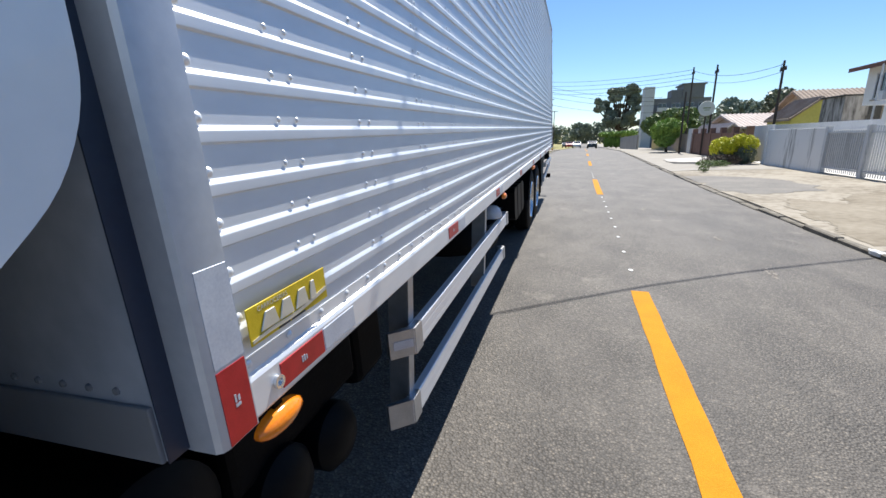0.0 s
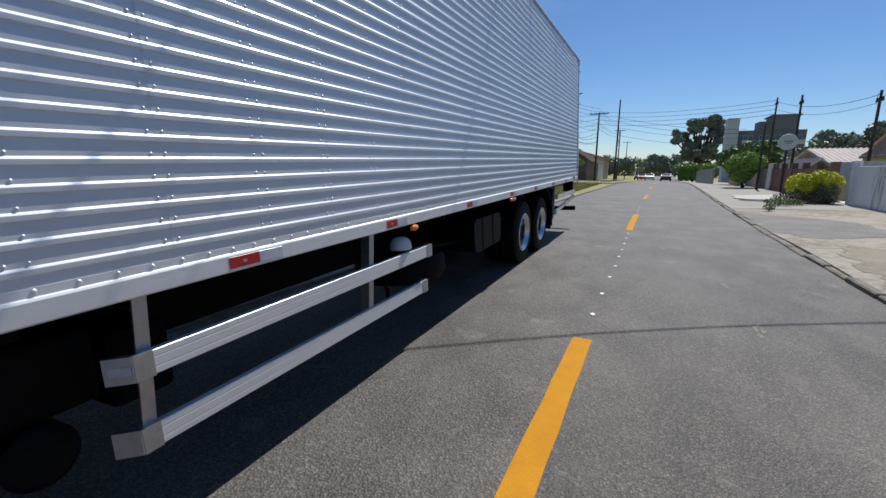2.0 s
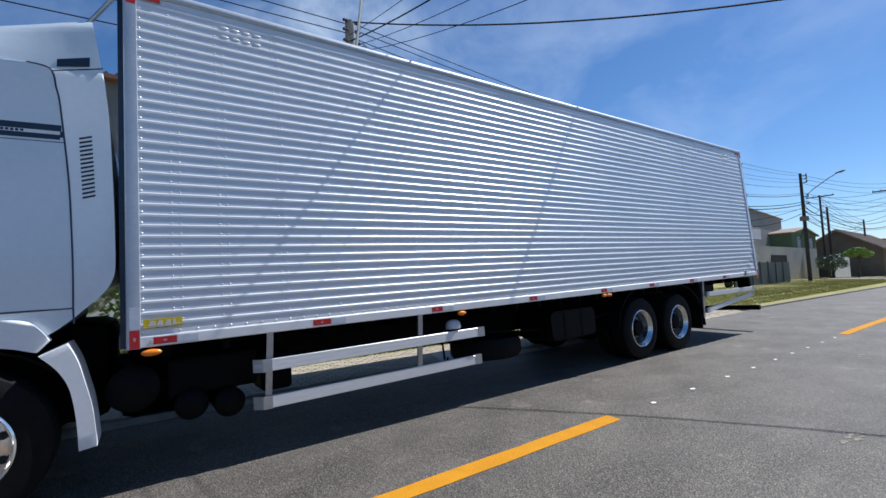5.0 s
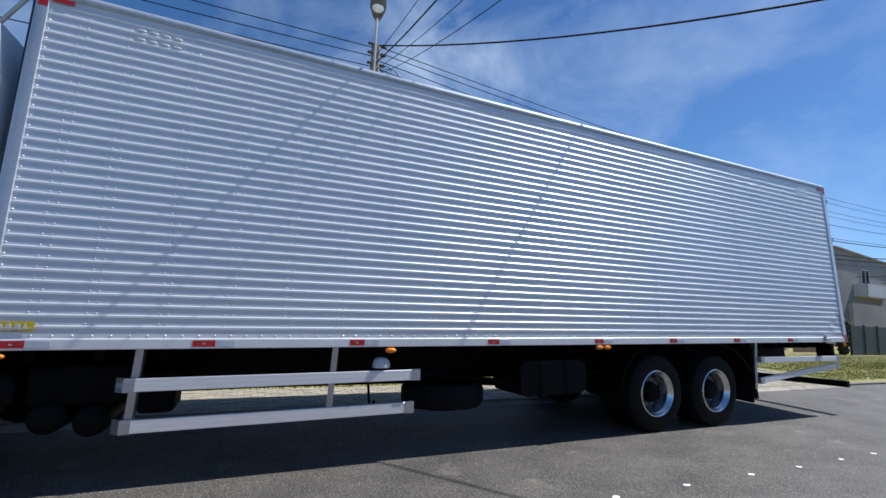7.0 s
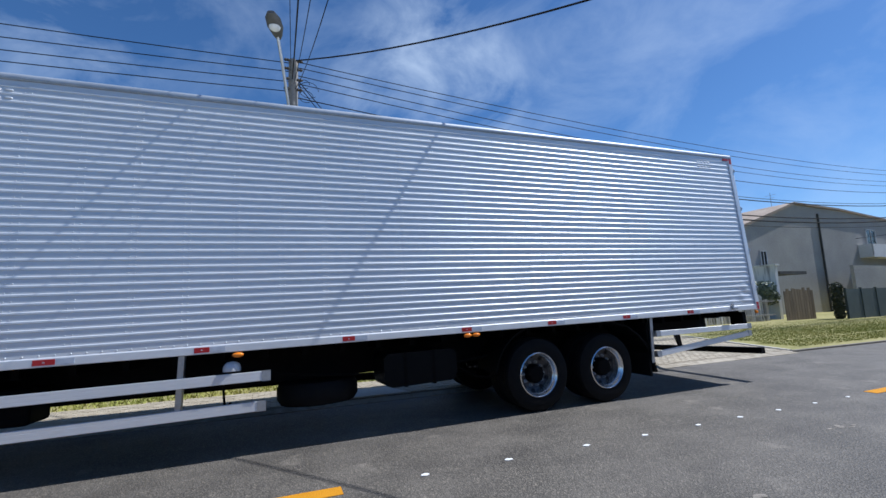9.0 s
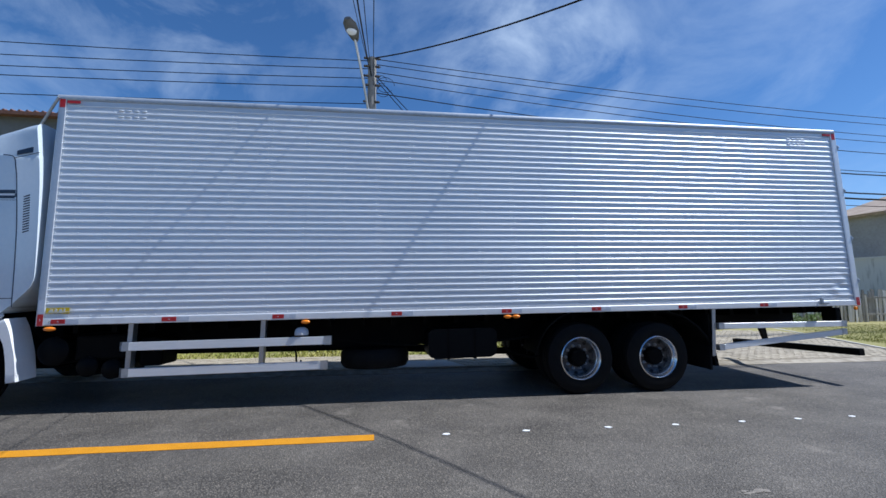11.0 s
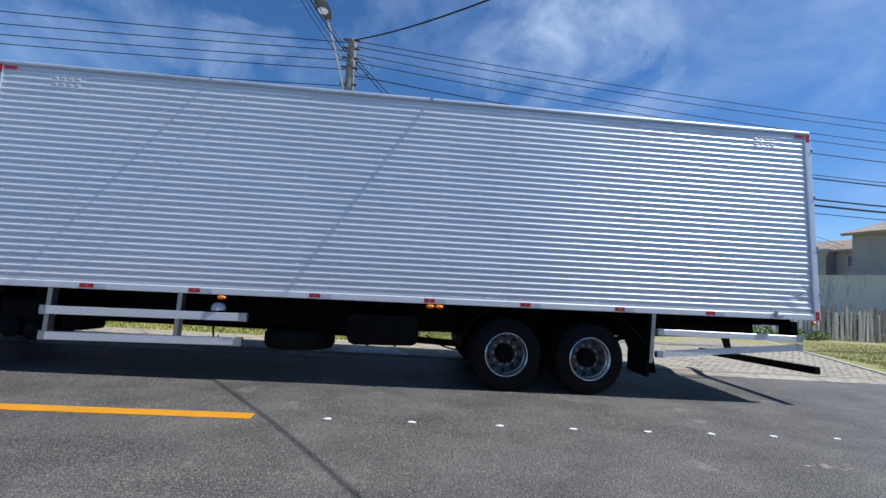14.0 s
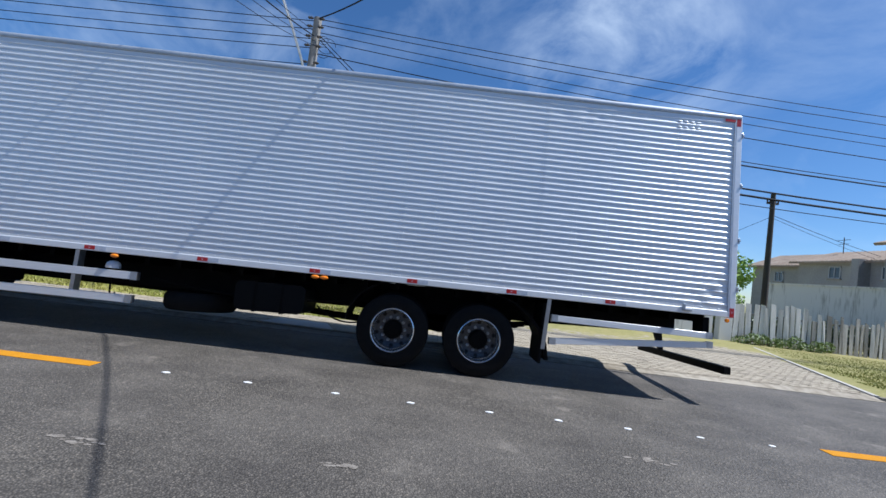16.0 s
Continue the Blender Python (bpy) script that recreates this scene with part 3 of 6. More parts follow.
OUT, RIBS = rib_outline(RAIL, HIGH - 0.075)
wall_side = None
bm = B()
box(bm, -0.06, -0.02, 0.05, LENGTH - 0.05, 0.03, HIGH - 0.03)
wall_side = tp("side_wall", bm, M_ALU_RAIL, "bare aluminium side of horizontal ribbed sheets")
seams = [0.06] + [1.190 + PANEL * k for k in range(12)]
seams = [s for s in seams if s < LENGTH - 0.3] + [LENGTH - 0.05]
for k, (s0, s1) in enumerate(zip(seams, seams[1:])):
    w = random.Random(k * 7 + 1)
    bm = B()
    n = 22 if s1 > 8.6 else 6
    cols = []
    for j in range(n + 1):
        s = s0 + (s1 + 0.012 - s0) * j / n
        col = []
        for u, h in OUT:
            belly = 0.0016 * noise.noise((s * 1.3, h * 0.9, 2.0 + k)) + 0.0007 * noise.noise((s * 4, h * 5, k))
            # knocks in the lower rear corner; dents along the top stand in for a sun glint
            knock = max(0.0, 1 - (LENGTH - 0.1 - s) / 0.75) * max(0.0, 1 - h / 0.85) + 0.5 * max(0.0, 1 - abs(h - 2.72) / 0.12) * max(0.0, 1 - abs(s - 9.6) / 0.9)
            belly -= 0.042 * knock * max(0.0, 0.2 + noise.noise((s * 6.0, h * 8.0, 5.0)))
            col.append(bm.verts.new((u + belly + 0.0012 * (k % 2), s, h)))
        cols.append(col)
    for a, b in zip(cols, cols[1:]):
        for i in range(len(OUT) - 1):
            bm.faces.new((a[i], b[i], b[i + 1], a[i + 1]))
    tp("sheet", bm, M_ALU, parent=wall_side, smooth=60)


def dome(bm, at, r):
    top = bm.verts.new(Vector(at) + Vector((r * 0.55, 0, 0)))
    a = [bm.verts.new(Vector(at) + Vector((r * 0.4, r * 0.62 * math.cos(t), r * 0.62 * math.sin(t)))) for t in [i * math.pi / 4 for i in range(8)]]
    b = [bm.verts.new(Vector(at) + Vector((0, r * math.cos(t), r * math.sin(t)))) for t in [i * math.pi / 4 for i in range(8)]]
    for i in range(8):
        bm.faces.new((top, a[i], a[(i + 1) % 8]))
        bm.faces.new((a[i], b[i], b[(i + 1) % 8], a[(i + 1) % 8]))


bm = B()
cols = []
for s in seams[1:-1]:
    cols += [s - 0.028, s + 0.028]
    if s + PANEL / 2 < LENGTH - 0.1:
        cols += [s + PANEL / 2 - 0.028, s + PANEL / 2 + 0.028]
cols += [0.323, 0.384, 0.675, 0.735, 0.122]
for s in cols:
    for k in range(RIBS - 1):
        dome(bm, (0.0015, s, RAIL + 0.067 + PITCH * (k + 0.5)), 0.0063 if s > 0.15 else 0.0095)
for k in range(96):
    dome(bm, (0.004, 0.12 + k * 0.122, RAIL + 0.018), 0.009)
tp("rivets", bm, M_ALU_RAIL, "rows of round rivet heads", wall_side, 60, "stuff")

# frame of the box: extrusions, posts, roof, far side, floor
bm = B()
prism(bm, [(-0.08, 0.0), (0.010, 0.0), (0.014, 0.006), (0.014, 0.076), (0.010, 0.084), (0.003, 0.088), (0.003, RAIL + 0.03), (-0.08, RAIL + 0.03)], "y", 0.10, LENGTH - 0.06)
bottom_rail = tp("bottom_rail", bm, M_ALU_RAIL, "smooth aluminium bottom rail")
# shade-toned aluminium here too, holding down the sun on the rounded edge
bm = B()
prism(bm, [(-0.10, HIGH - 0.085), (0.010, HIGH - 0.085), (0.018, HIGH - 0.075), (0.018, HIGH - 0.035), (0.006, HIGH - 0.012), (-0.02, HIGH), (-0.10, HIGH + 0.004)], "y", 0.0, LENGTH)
tp("top_rail", bm, M_ALU_SHADED, "rounded aluminium top rail", smooth=40)
bm = B()
prism(bm, [(-0.10, 0.022), (-0.045, 0.016), (0.002, 0.016), (0.012, 0.022), (0.016, 0.032), (0.016, 0.104), (0.004, 0.108), (-0.10, 0.108)], "z", -0.005, HIGH - 0.05)
tp("corner_post", bm, M_POST, "grey folded front corner post", smooth=25)
bm = B()
box(bm, -0.10, 0.014, LENGTH - 0.075, LENGTH + 0.015, -0.005, HIGH - 0.05, 0.008)
rear_post = tp("corner_post", bm, M_ALU_RAIL, "aluminium rear corner post")
# darker strip drawn in place of the shadow in the recess beside the post
bm = B()
box(bm, -0.02, 0.0145, LENGTH - 0.098, LENGTH - 0.078, 0.02, HIGH - 0.09)
tp("recess_strip", bm, M_POST, "grey strip for the shadow line beside the post", rear_post)
for h in (0.40, 1.10, 1.90, 2.66):
    bm = B()
    box(bm, -0.05, 0.016, LENGTH + 0.005, LENGTH + 0.04, h - 0.04, h + 0.04, 0.006)
    box(bm, 0.005, 0.028, LENGTH + 0.02, LENGTH + 0.042, h - 0.015, h + 0.015, 0.004)
    tp("hinge", bm, M_STEEL, "steel door hinge", rear_post)
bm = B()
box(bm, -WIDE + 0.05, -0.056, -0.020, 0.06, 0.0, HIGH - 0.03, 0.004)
front_wall = tp("front_wall", bm, M_ALU_SHADED, "plain aluminium front sheet, darkened for its shade behind the cab")
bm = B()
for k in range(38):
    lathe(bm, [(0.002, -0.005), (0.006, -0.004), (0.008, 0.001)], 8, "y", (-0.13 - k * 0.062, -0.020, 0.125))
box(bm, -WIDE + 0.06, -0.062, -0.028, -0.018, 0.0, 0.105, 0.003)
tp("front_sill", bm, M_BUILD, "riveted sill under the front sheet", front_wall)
bm = B()
box(bm, -0.057, -0.0535, -0.022, 0.0215, 0.0, HIGH - 0.03)
tp("edge_strip", bm, M_NAVY, "dark edge strip of the front sheet", front_wall)
bm = B()
box(bm, -WIDE + 0.02, -0.08, 0.03, LENGTH - 0.02, HIGH - 0.03, HIGH - 0.005)
tp("roof", bm, M_FLARE, "pale flat roof sheet")
bm = B()
box(bm, -WIDE, -WIDE + 0.04, 0.0, LENGTH, 0.0, HIGH)
tp("far_side_wall", bm, M_ALU, "aluminium far side of the box")
bm = B()
box(bm, -WIDE + 0.04, -0.06, 0.06, LENGTH - 0.02, 0.0, 0.05)
for k in range(26):
    box(bm, -WIDE + 0.04, -0.28, 0.25 + k * 0.45, 0.31 + k * 0.45, -0.11, -0.002)
tp("floor_frame", bm, M_BLACK, "dark floor with cross members")
for side in (-WIDE * 0.25, -WIDE * 0.75):
    bm = B()
    box(bm, side - WIDE * 0.24, side + WIDE * 0.24, LENGTH - 0.03, LENGTH + 0.03, 0.05, HIGH - 0.09, 0.01)
    box(bm, side - 0.02, side + 0.02, LENGTH + 0.03, LENGTH + 0.06, 0.1, HIGH - 0.15, 0.01)
    tp("rear_door", bm, M_ALU_RAIL, "aluminium rear door with lock bar")

# red and silver tape on the rail
for k, y in enumerate((0.2625, 1.508, 2.82, 4.358, 5.903, 7.256, 8.648, 10.042)):
    s = y
    bm = B()
    w = (0.0775, 0.085)[k] if k < 2 else 0.072
    box(bm, 0.012, 0.0165, s - w, s + w, 0.016, 0.070, 0.001, segs=1)
    rd = tp("red_reflector", bm, M_RED, "red reflective tape")
    bm = B()
    box(bm, 0.0163, 0.0172, s - 0.010, s - 0.006, 0.036, 0.050)
    box(bm, 0.0163, 0.0172, s - 0.003, s + 0.002, 0.036, 0.050)
    box(bm, 0.0163, 0.0172, s + 0.005, s + 0.009, 0.036, 0.047)
    tp("print", bm, M_TAPE, "pale print", rd)
    bm = B()
    box(bm, 0.012, 0.0158, s + w + 0.004, s + w + 0.15, 0.016, 0.070, 0.001, segs=1)
    tp("silver_reflector", bm, M_TAPE, "silver reflective tape", bottom_rail)
for y0, h0, h1, e in ((0.036, -0.003, 0.135, 0.016), (LENGTH - 0.07, 0.0, 0.13, 0.014), (0.036, HIGH - 0.19, HIGH - 0.07, 0.016), (LENGTH - 0.07, HIGH - 0.19, HIGH - 0.06, 0.014)):
    bm = B()
    box(bm, e, e + 0.0015, y0, y0 + 0.064, h0, h1)
    rd = tp("red_reflector", bm, M_RED, "upright red tape on the corner post")
    if h0 < 0.5:
        bm = B()
        box(bm, e + 0.0012, e + 0.002, y0 + 0.026, y0 + 0.038, h0 + 0.060, h0 + 0.066)
        box(bm, e + 0.0012, e + 0.002, y0 + 0.026, y0 + 0.030, h0 + 0.069, h0 + 0.084)
        box(bm, e + 0.0012, e + 0.002, y0 + 0.033, y0 + 0.038, h0 + 0.069, h0 + 0.080)
        tp("print", bm, M_TAPE, "pale print", rd)
bm = B()
box(bm, 0.0155, 0.0168, 0.036, 0.104, 0.14, 0.31, 0.001, segs=1)
tp("silver_reflector", bm, M_TAPE, "worn silver tape on the corner post")
for s in (0.12, LENGTH - 0.24):
    bm = B()
    box(bm, 0.012, 0.0165, s, s + 0.15, HIGH - 0.128, HIGH - 0.092)
    tp("red_reflector", bm, M_RED, "red tape under the roof rail")

# maker's plate
bm = B()
box(bm, 0.015, 0.0175, 0.122, 0.378, 0.139, 0.212, 0.001, segs=1)
plate = tp("maker_plate", bm, M_PLATE, "embossed yellow metal plate")
for k, (c, wd, top) in enumerate(((0.176, 0.034, 0.191), (0.228, 0.029, 0.194), (0.280, 0.029, 0.195), (0.322, 0.016, 0.199))):
    bm = B()
    prism(bm, [(c - wd * 0.8, 0.157), (c + wd * 0.8, 0.157), (c + wd * 0.55, top), (c - wd * 0.25, top)], "x", 0.0175, 0.0205)
    bmesh.ops.bevel(bm, geom=list(bm.edges), offset=0.0012, segments=1, affect="EDGES")
    tp("emblem", bm, M_LETTER, "raised silver shape", plate)
bm = B()
prism(bm, curve([(0.126, 0.150), (0.18, 0.155), (0.26, 0.154), (0.374, 0.168)]) + curve([(0.374, 0.159), (0.26, 0.146), (0.18, 0.147), (0.126, 0.144)]), "x", 0.0175, 0.0192)
tp("swoosh", bm, M_LETTER, "raised silver band", plate)
bm = B()
box(bm, 0.0175, 0.0184, 0.20, 0.235, 0.1405, 0.1445)
box(bm, 0.0175, 0.0184, 0.240, 0.288, 0.1405, 0.1445)
tp("print_bar", bm, M_NAVY, "small dark bars", plate)
word = bpy.data.curves.new("lettering", "FONT")
word.body, word.size, word.extrude, word.align_x = "CARROCERIAS", 0.0135, 0.0004, "CENTER"
word.materials.append(M_LETTER)
lettering = new("lettering", word)
lettering.matrix_basis = BODY @ Matrix.Translation((0.0178, 0.195, 0.1975)) @ Matrix(((0, 0, 1, 0), (1, 0, 0, 0), (0, 1, 0, 0), (0, 0, 0, 1)))
lettering.parent = plate
lettering.matrix_parent_inverse = where(plate).inverted()
tagged(lettering, "small raised silver lettering")

# small vent slots near the top front and rear corners
for s0 in (0.755, 10.90):
    for r in range(2):
        for c in range(4):
            bm = B()
            u, v = s0 + c * 0.093, 2.782 - r * PITCH
            prev = None
            for f, d in ((1.0, 0.0), (0.93, 0.004), (0.7, 0.0075), (0.1, 0.0085)):
                ring = [bm.verts.new((0.002 + d, u + 0.036 * f * math.cos(t), v + 0.012 * f * math.sin(t))) for t in [k * math.pi / 6 for k in range(12)]]
                if prev:
                    for k in range(12):
                        bm.faces.new((prev[k], prev[(k + 1) % 12], ring[(k + 1) % 12], ring[k]))
                prev = ring
            bm.faces.new(prev)
            tp("vent_cap", bm, M_ALU_RAIL, "", wall_side, 40)

# amber marker lamps
def marker(s, h=-0.065, long=0.075):
    bm = B()
    box(bm, -0.03, 0.006, s - 0.012, s + 0.012, h + 0.02, 0.0)
    br = tp("lamp_bracket", bm, M_BLACK, "", bottom_rail)
    bm = B()
    rings = [(1.0, 0.0), (1.0, 0.012), (0.86, 0.022), (0.5, 0.030), (0.05, 0.032)]
    prev = None
    for f, d in rings:
        ring = [bm.verts.new((d - 0.004, s + f * long * math.cos(t) * (1 - 0.0), h + f * 0.027 * math.sin(t))) for t in [i * math.pi / 10 for i in range(20)]]
        if prev:
            for i in range(20):
                bm.faces.new((prev[i], prev[(i + 1) % 20], ring[(i + 1) % 20], ring[i]))
        prev = ring
    bm.faces.new(prev)
    tp("marker_lamp", bm, M_ORANGE, "oval amber side marker lamp", bottom_rail, 40)


for s in (0.172, 3.165, 5.915, 6.04):
    marker(s, -0.036 if s > 1 else -0.043, 0.068 if s < 1 else 0.058)
bm = B()
lathe(bm, [(0.014, 0.010), (0.014, 0.022), (0.008, 0.022), (0.008, 0.016)], 16, "x", (0, 0.172, 0.040))
tp("rail_bolt", bm, M_CHROME, "bright ring bolt", bottom_rail, 30)
bm = B()
lathe(bm, [(0.088, -0.21), (0.092, -0.20), (0.090, -0.17), (0.078, -0.135), (0.05, -0.112), (0.012, -0.105)], 24, "z", (-0.10, 3.10, 0.0))
tp("work_lamp", bm, M_LENS, "domed pale lamp cover under the rail", smooth=40)

# side guards
def rail_bar(bm, s0, h0, s1, h1, t=0.052, out=-0.004):
    """A grooved aluminium section from (s0, h0) to (s1, h1)."""
    prof = [(out - 0.035, t), (out - 0.035, -t), (out - 0.004, -t), (out, -t + 0.004)]
    for g in (-0.4, 0.4):
        prof += [(out, t * g - 0.004), (out - 0.0006, t * g - 0.002), (out - 0.0006, t * g + 0.002), (out, t * g + 0.004)]
    prof += [(out, t - 0.004), (out - 0.004, t)]
    prism(bm, [(u, h0 + h) for u, h in prof], "y", s0, s1)
    for v in bm.verts:
        v.co.z += (h1 - h0) * (v.co.y - s0) / (s1 - s0)


guard = None
for name, spec in (("front", [(0.97, -0.283, 3.49, -0.285), (0.97, -0.606, 3.44, -0.606)]), ("rear", [(9.25, -0.262, 11.53, -0.285), (9.25, -0.584, 11.56, -0.412)])):
    for k, (s0, h0, s1, h1) in enumerate(spec):
        bm = B()
        inset = -0.014 - 0.034 * k
        rail_bar(bm, s0, h0, s1, h1, 0.052 if name == "front" else 0.043, inset - 0.004)
        bar = tp("guard_rail", bm, M_ALU_RAIL, "ribbed aluminium side guard rail")
        for s, h, q in ((s0, h0, 1), (s1, h1, -1)):
            t = 0.055 if name == "front" else 0.046
            bm = B()
            if name == "front" and q == 1:
                prism(bm, [(0.0, s + 0.08), (0.0, s + 0.005), (-0.085, s - 0.065), (-0.10, s - 0.055), (-0.03, s + 0.02), (-0.03, s + 0.08)], "z", h - t, h + t)
            else:
                prism(bm, [(0.0, s - q * 0.005), (0.0, s + q * 0.085), (-0.045, s + q * 0.085), (-0.075, s - q * 0.005)], "z", h - t, h + t)
            bmesh.ops.translate(bm, verts=bm.verts, vec=(inset, 0, 0))
            tp("end_cap", bm, M_STEEL, "grey rail end cap", bar)
    for s in ((1.045, 2.622) if name == "front" else (9.20,)):
        bm = B()
        prism(bm, [(-0.048, s - 0.028), (-0.040, s - 0.028), (-0.040, s + 0.028), (-0.15, s + 0.028), (-0.15, s + 0.022), (-0.048, s + 0.022)], "z", -0.66 if name == "front" else -0.71, -0.004)
        for v in bm.verts:
            v.co.y += 0.05 * (v.co.z + 0.1)
            v.co.x += 0.06 * v.co.z - 0.002
        tp("guard_post", bm, M_STEEL, "folded steel guard post")
bm = B()
prism(bm, [(-0.024, 0.9665), (-0.086, 0.9155), (-0.084, 0.9135), (-0.022, 0.9645)], "z", -0.302, -0.268)
tp("white_reflector", bm, M_TAPE, "small white reflector on the guard cap")

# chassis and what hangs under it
# rails drawn deep so bright ground beyond does not break the dark underside
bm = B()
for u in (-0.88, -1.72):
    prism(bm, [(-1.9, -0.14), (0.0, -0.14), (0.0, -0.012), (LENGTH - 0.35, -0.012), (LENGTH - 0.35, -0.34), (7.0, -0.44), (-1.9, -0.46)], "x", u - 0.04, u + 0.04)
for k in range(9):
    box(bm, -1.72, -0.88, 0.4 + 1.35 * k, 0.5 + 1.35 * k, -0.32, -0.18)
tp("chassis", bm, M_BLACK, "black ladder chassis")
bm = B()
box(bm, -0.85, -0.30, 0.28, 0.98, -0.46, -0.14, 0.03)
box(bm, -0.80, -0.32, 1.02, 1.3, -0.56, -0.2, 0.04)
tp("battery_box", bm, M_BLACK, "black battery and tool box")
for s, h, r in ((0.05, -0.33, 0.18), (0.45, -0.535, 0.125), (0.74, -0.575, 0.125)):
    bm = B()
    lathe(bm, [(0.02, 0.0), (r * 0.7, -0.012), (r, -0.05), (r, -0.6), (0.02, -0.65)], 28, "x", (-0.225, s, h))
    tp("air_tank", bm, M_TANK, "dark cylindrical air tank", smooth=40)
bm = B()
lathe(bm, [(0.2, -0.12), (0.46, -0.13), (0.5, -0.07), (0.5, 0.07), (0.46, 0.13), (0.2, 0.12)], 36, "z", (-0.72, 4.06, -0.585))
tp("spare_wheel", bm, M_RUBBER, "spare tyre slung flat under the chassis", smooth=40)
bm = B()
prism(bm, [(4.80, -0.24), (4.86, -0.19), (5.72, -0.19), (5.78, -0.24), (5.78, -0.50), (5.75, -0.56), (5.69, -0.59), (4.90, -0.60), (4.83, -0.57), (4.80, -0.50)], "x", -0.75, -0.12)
tank = tp("fuel_tank", bm, M_TANK, "dark ribbed fuel tank", smooth=30)
for s in (5.08, 5.46):
    bm = B()
    prism(bm, [(s - 0.018, -0.182), (s + 0.018, -0.182), (s + 0.018, -0.608), (s - 0.018, -0.608)], "x", -0.76, -0.115)
    tp("strap", bm, M_BLACK, "", tank)
for pts in (hang((-0.3, 3.55, -0.30), (-0.25, 6.3, -0.34), 0.10), hang((-0.35, 5.9, -0.45), (-0.4, 6.9, -0.40), 0.22), [(-0.22, 3.0, -0.3), (-0.22, 3.02, -0.55), (-0.23, 3.04, -0.66), (-0.24, 3.08, -0.55)]):
    bm = B()
    tube(bm, pts, 0.013)
    tp("air_hose", bm, M_BLACK, "black hose hanging loosely")
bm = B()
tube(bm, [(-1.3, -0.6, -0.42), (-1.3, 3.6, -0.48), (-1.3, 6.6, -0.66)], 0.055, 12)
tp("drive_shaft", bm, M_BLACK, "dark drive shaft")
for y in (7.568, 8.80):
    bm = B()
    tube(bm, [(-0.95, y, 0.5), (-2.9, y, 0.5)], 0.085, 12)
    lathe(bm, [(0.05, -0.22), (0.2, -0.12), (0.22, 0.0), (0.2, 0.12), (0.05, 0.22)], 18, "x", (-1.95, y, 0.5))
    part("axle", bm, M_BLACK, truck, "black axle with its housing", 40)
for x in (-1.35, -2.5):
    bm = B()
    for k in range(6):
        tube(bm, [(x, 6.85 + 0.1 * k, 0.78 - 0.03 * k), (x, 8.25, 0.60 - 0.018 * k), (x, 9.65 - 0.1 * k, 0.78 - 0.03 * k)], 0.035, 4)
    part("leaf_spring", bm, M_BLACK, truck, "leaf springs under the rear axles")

# unseen silencer and gearbox, added to block bright ground between the tanks
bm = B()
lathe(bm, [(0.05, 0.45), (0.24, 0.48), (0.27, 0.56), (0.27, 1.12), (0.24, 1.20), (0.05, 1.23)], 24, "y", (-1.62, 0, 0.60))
part("muffler", bm, M_BLACK, truck, "unseen exhaust silencer, added black to keep the underside dark", 40)
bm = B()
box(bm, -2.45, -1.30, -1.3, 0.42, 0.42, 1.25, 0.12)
part("gearbox", bm, M_BLACK, truck, "unseen engine and gearbox block, added black to keep the underside dark", 40)
# rear underrun bar
bm = B()
box(bm, -WIDE + 0.05, -0.05, LENGTH - 0.08, LENGTH + 0.03, -0.80, -0.69, 0.012)
tp("underrun_bar", bm, M_BLACK, "black underrun bar across the rear")
for u in (-1.75,):
    bm = B()
    prism(bm, [(LENGTH - 0.30, -0.10), (LENGTH - 0.10, -0.10), (LENGTH - 0.02, -0.69), (LENGTH - 0.09, -0.71)], "x", u - 0.03, u + 0.03)
    tp("bar_bracket", bm, M_BLACK, "")
    bm = B()
    lathe(bm, [(0.02, -0.12), (0.07, -0.11), (0.08, 0.0), (0.07, 0.09), (0.02, 0.1)], 16, "x", (u + 0.1, LENGTH - 0.85, -0.24))
    tp("brake_chamber", bm, M_BLACK, "", smooth=40)
bm = B()
box(bm, -0.30, -0.06, LENGTH - 0.40, LENGTH - 0.30, -0.28, -0.03, 0.01)
box(bm, -0.22, -0.18, LENGTH - 0.34, LENGTH - 0.30, -0.30, 0.0)
tp("tail_lamp_bracket", bm, M_BLACK, "")
bm = B()
lathe(bm, [(0.03, 0.0), (0.03, 0.02), (0.02, 0.03)], 14, "x", (0.0, LENGTH - 0.10, -0.045))
tp("tail_marker", bm, M_ORANGE, "small amber lamp at the rear corner", smooth=40)
bm = B()
box(bm, 0.012, 0.045, LENGTH - 0.75, LENGTH - 0.71, 0.03, 0.13, 0.008)
box(bm, 0.012, 0.05, LENGTH - 0.73, LENGTH - 0.62, 0.03, 0.065, 0.008)
tp("door_holdback", bm, M_STEEL, "small steel door holdback")

# wheels
TYRE_R, TYRE_W = 0.512, 0.28
def tyre_outline():
    w, r = TYRE_W / 2, TYRE_R
    return [(0.30, -w + 0.03), (0.31, -w + 0.005), (0.37, -w - 0.004), (0.44, -w + 0.002), (r - 0.015, -w + 0.025), (r, -w + 0.05), (r, -0.078), (r - 0.014, -0.074), (r - 0.014, -0.062), (r, -0.058), (r, -0.010), (r - 0.014, -0.006), (r - 0.014, 0.006), (r, 0.010), (r, 0.058), (r - 0.014, 0.062), (r - 0.014, 0.074), (r, 0.078), (r, w - 0.05), (r - 0.015, w - 0.025), (0.44, w - 0.002), (0.37, w + 0.004), (0.31, w - 0.005), (0.30, w - 0.03)]


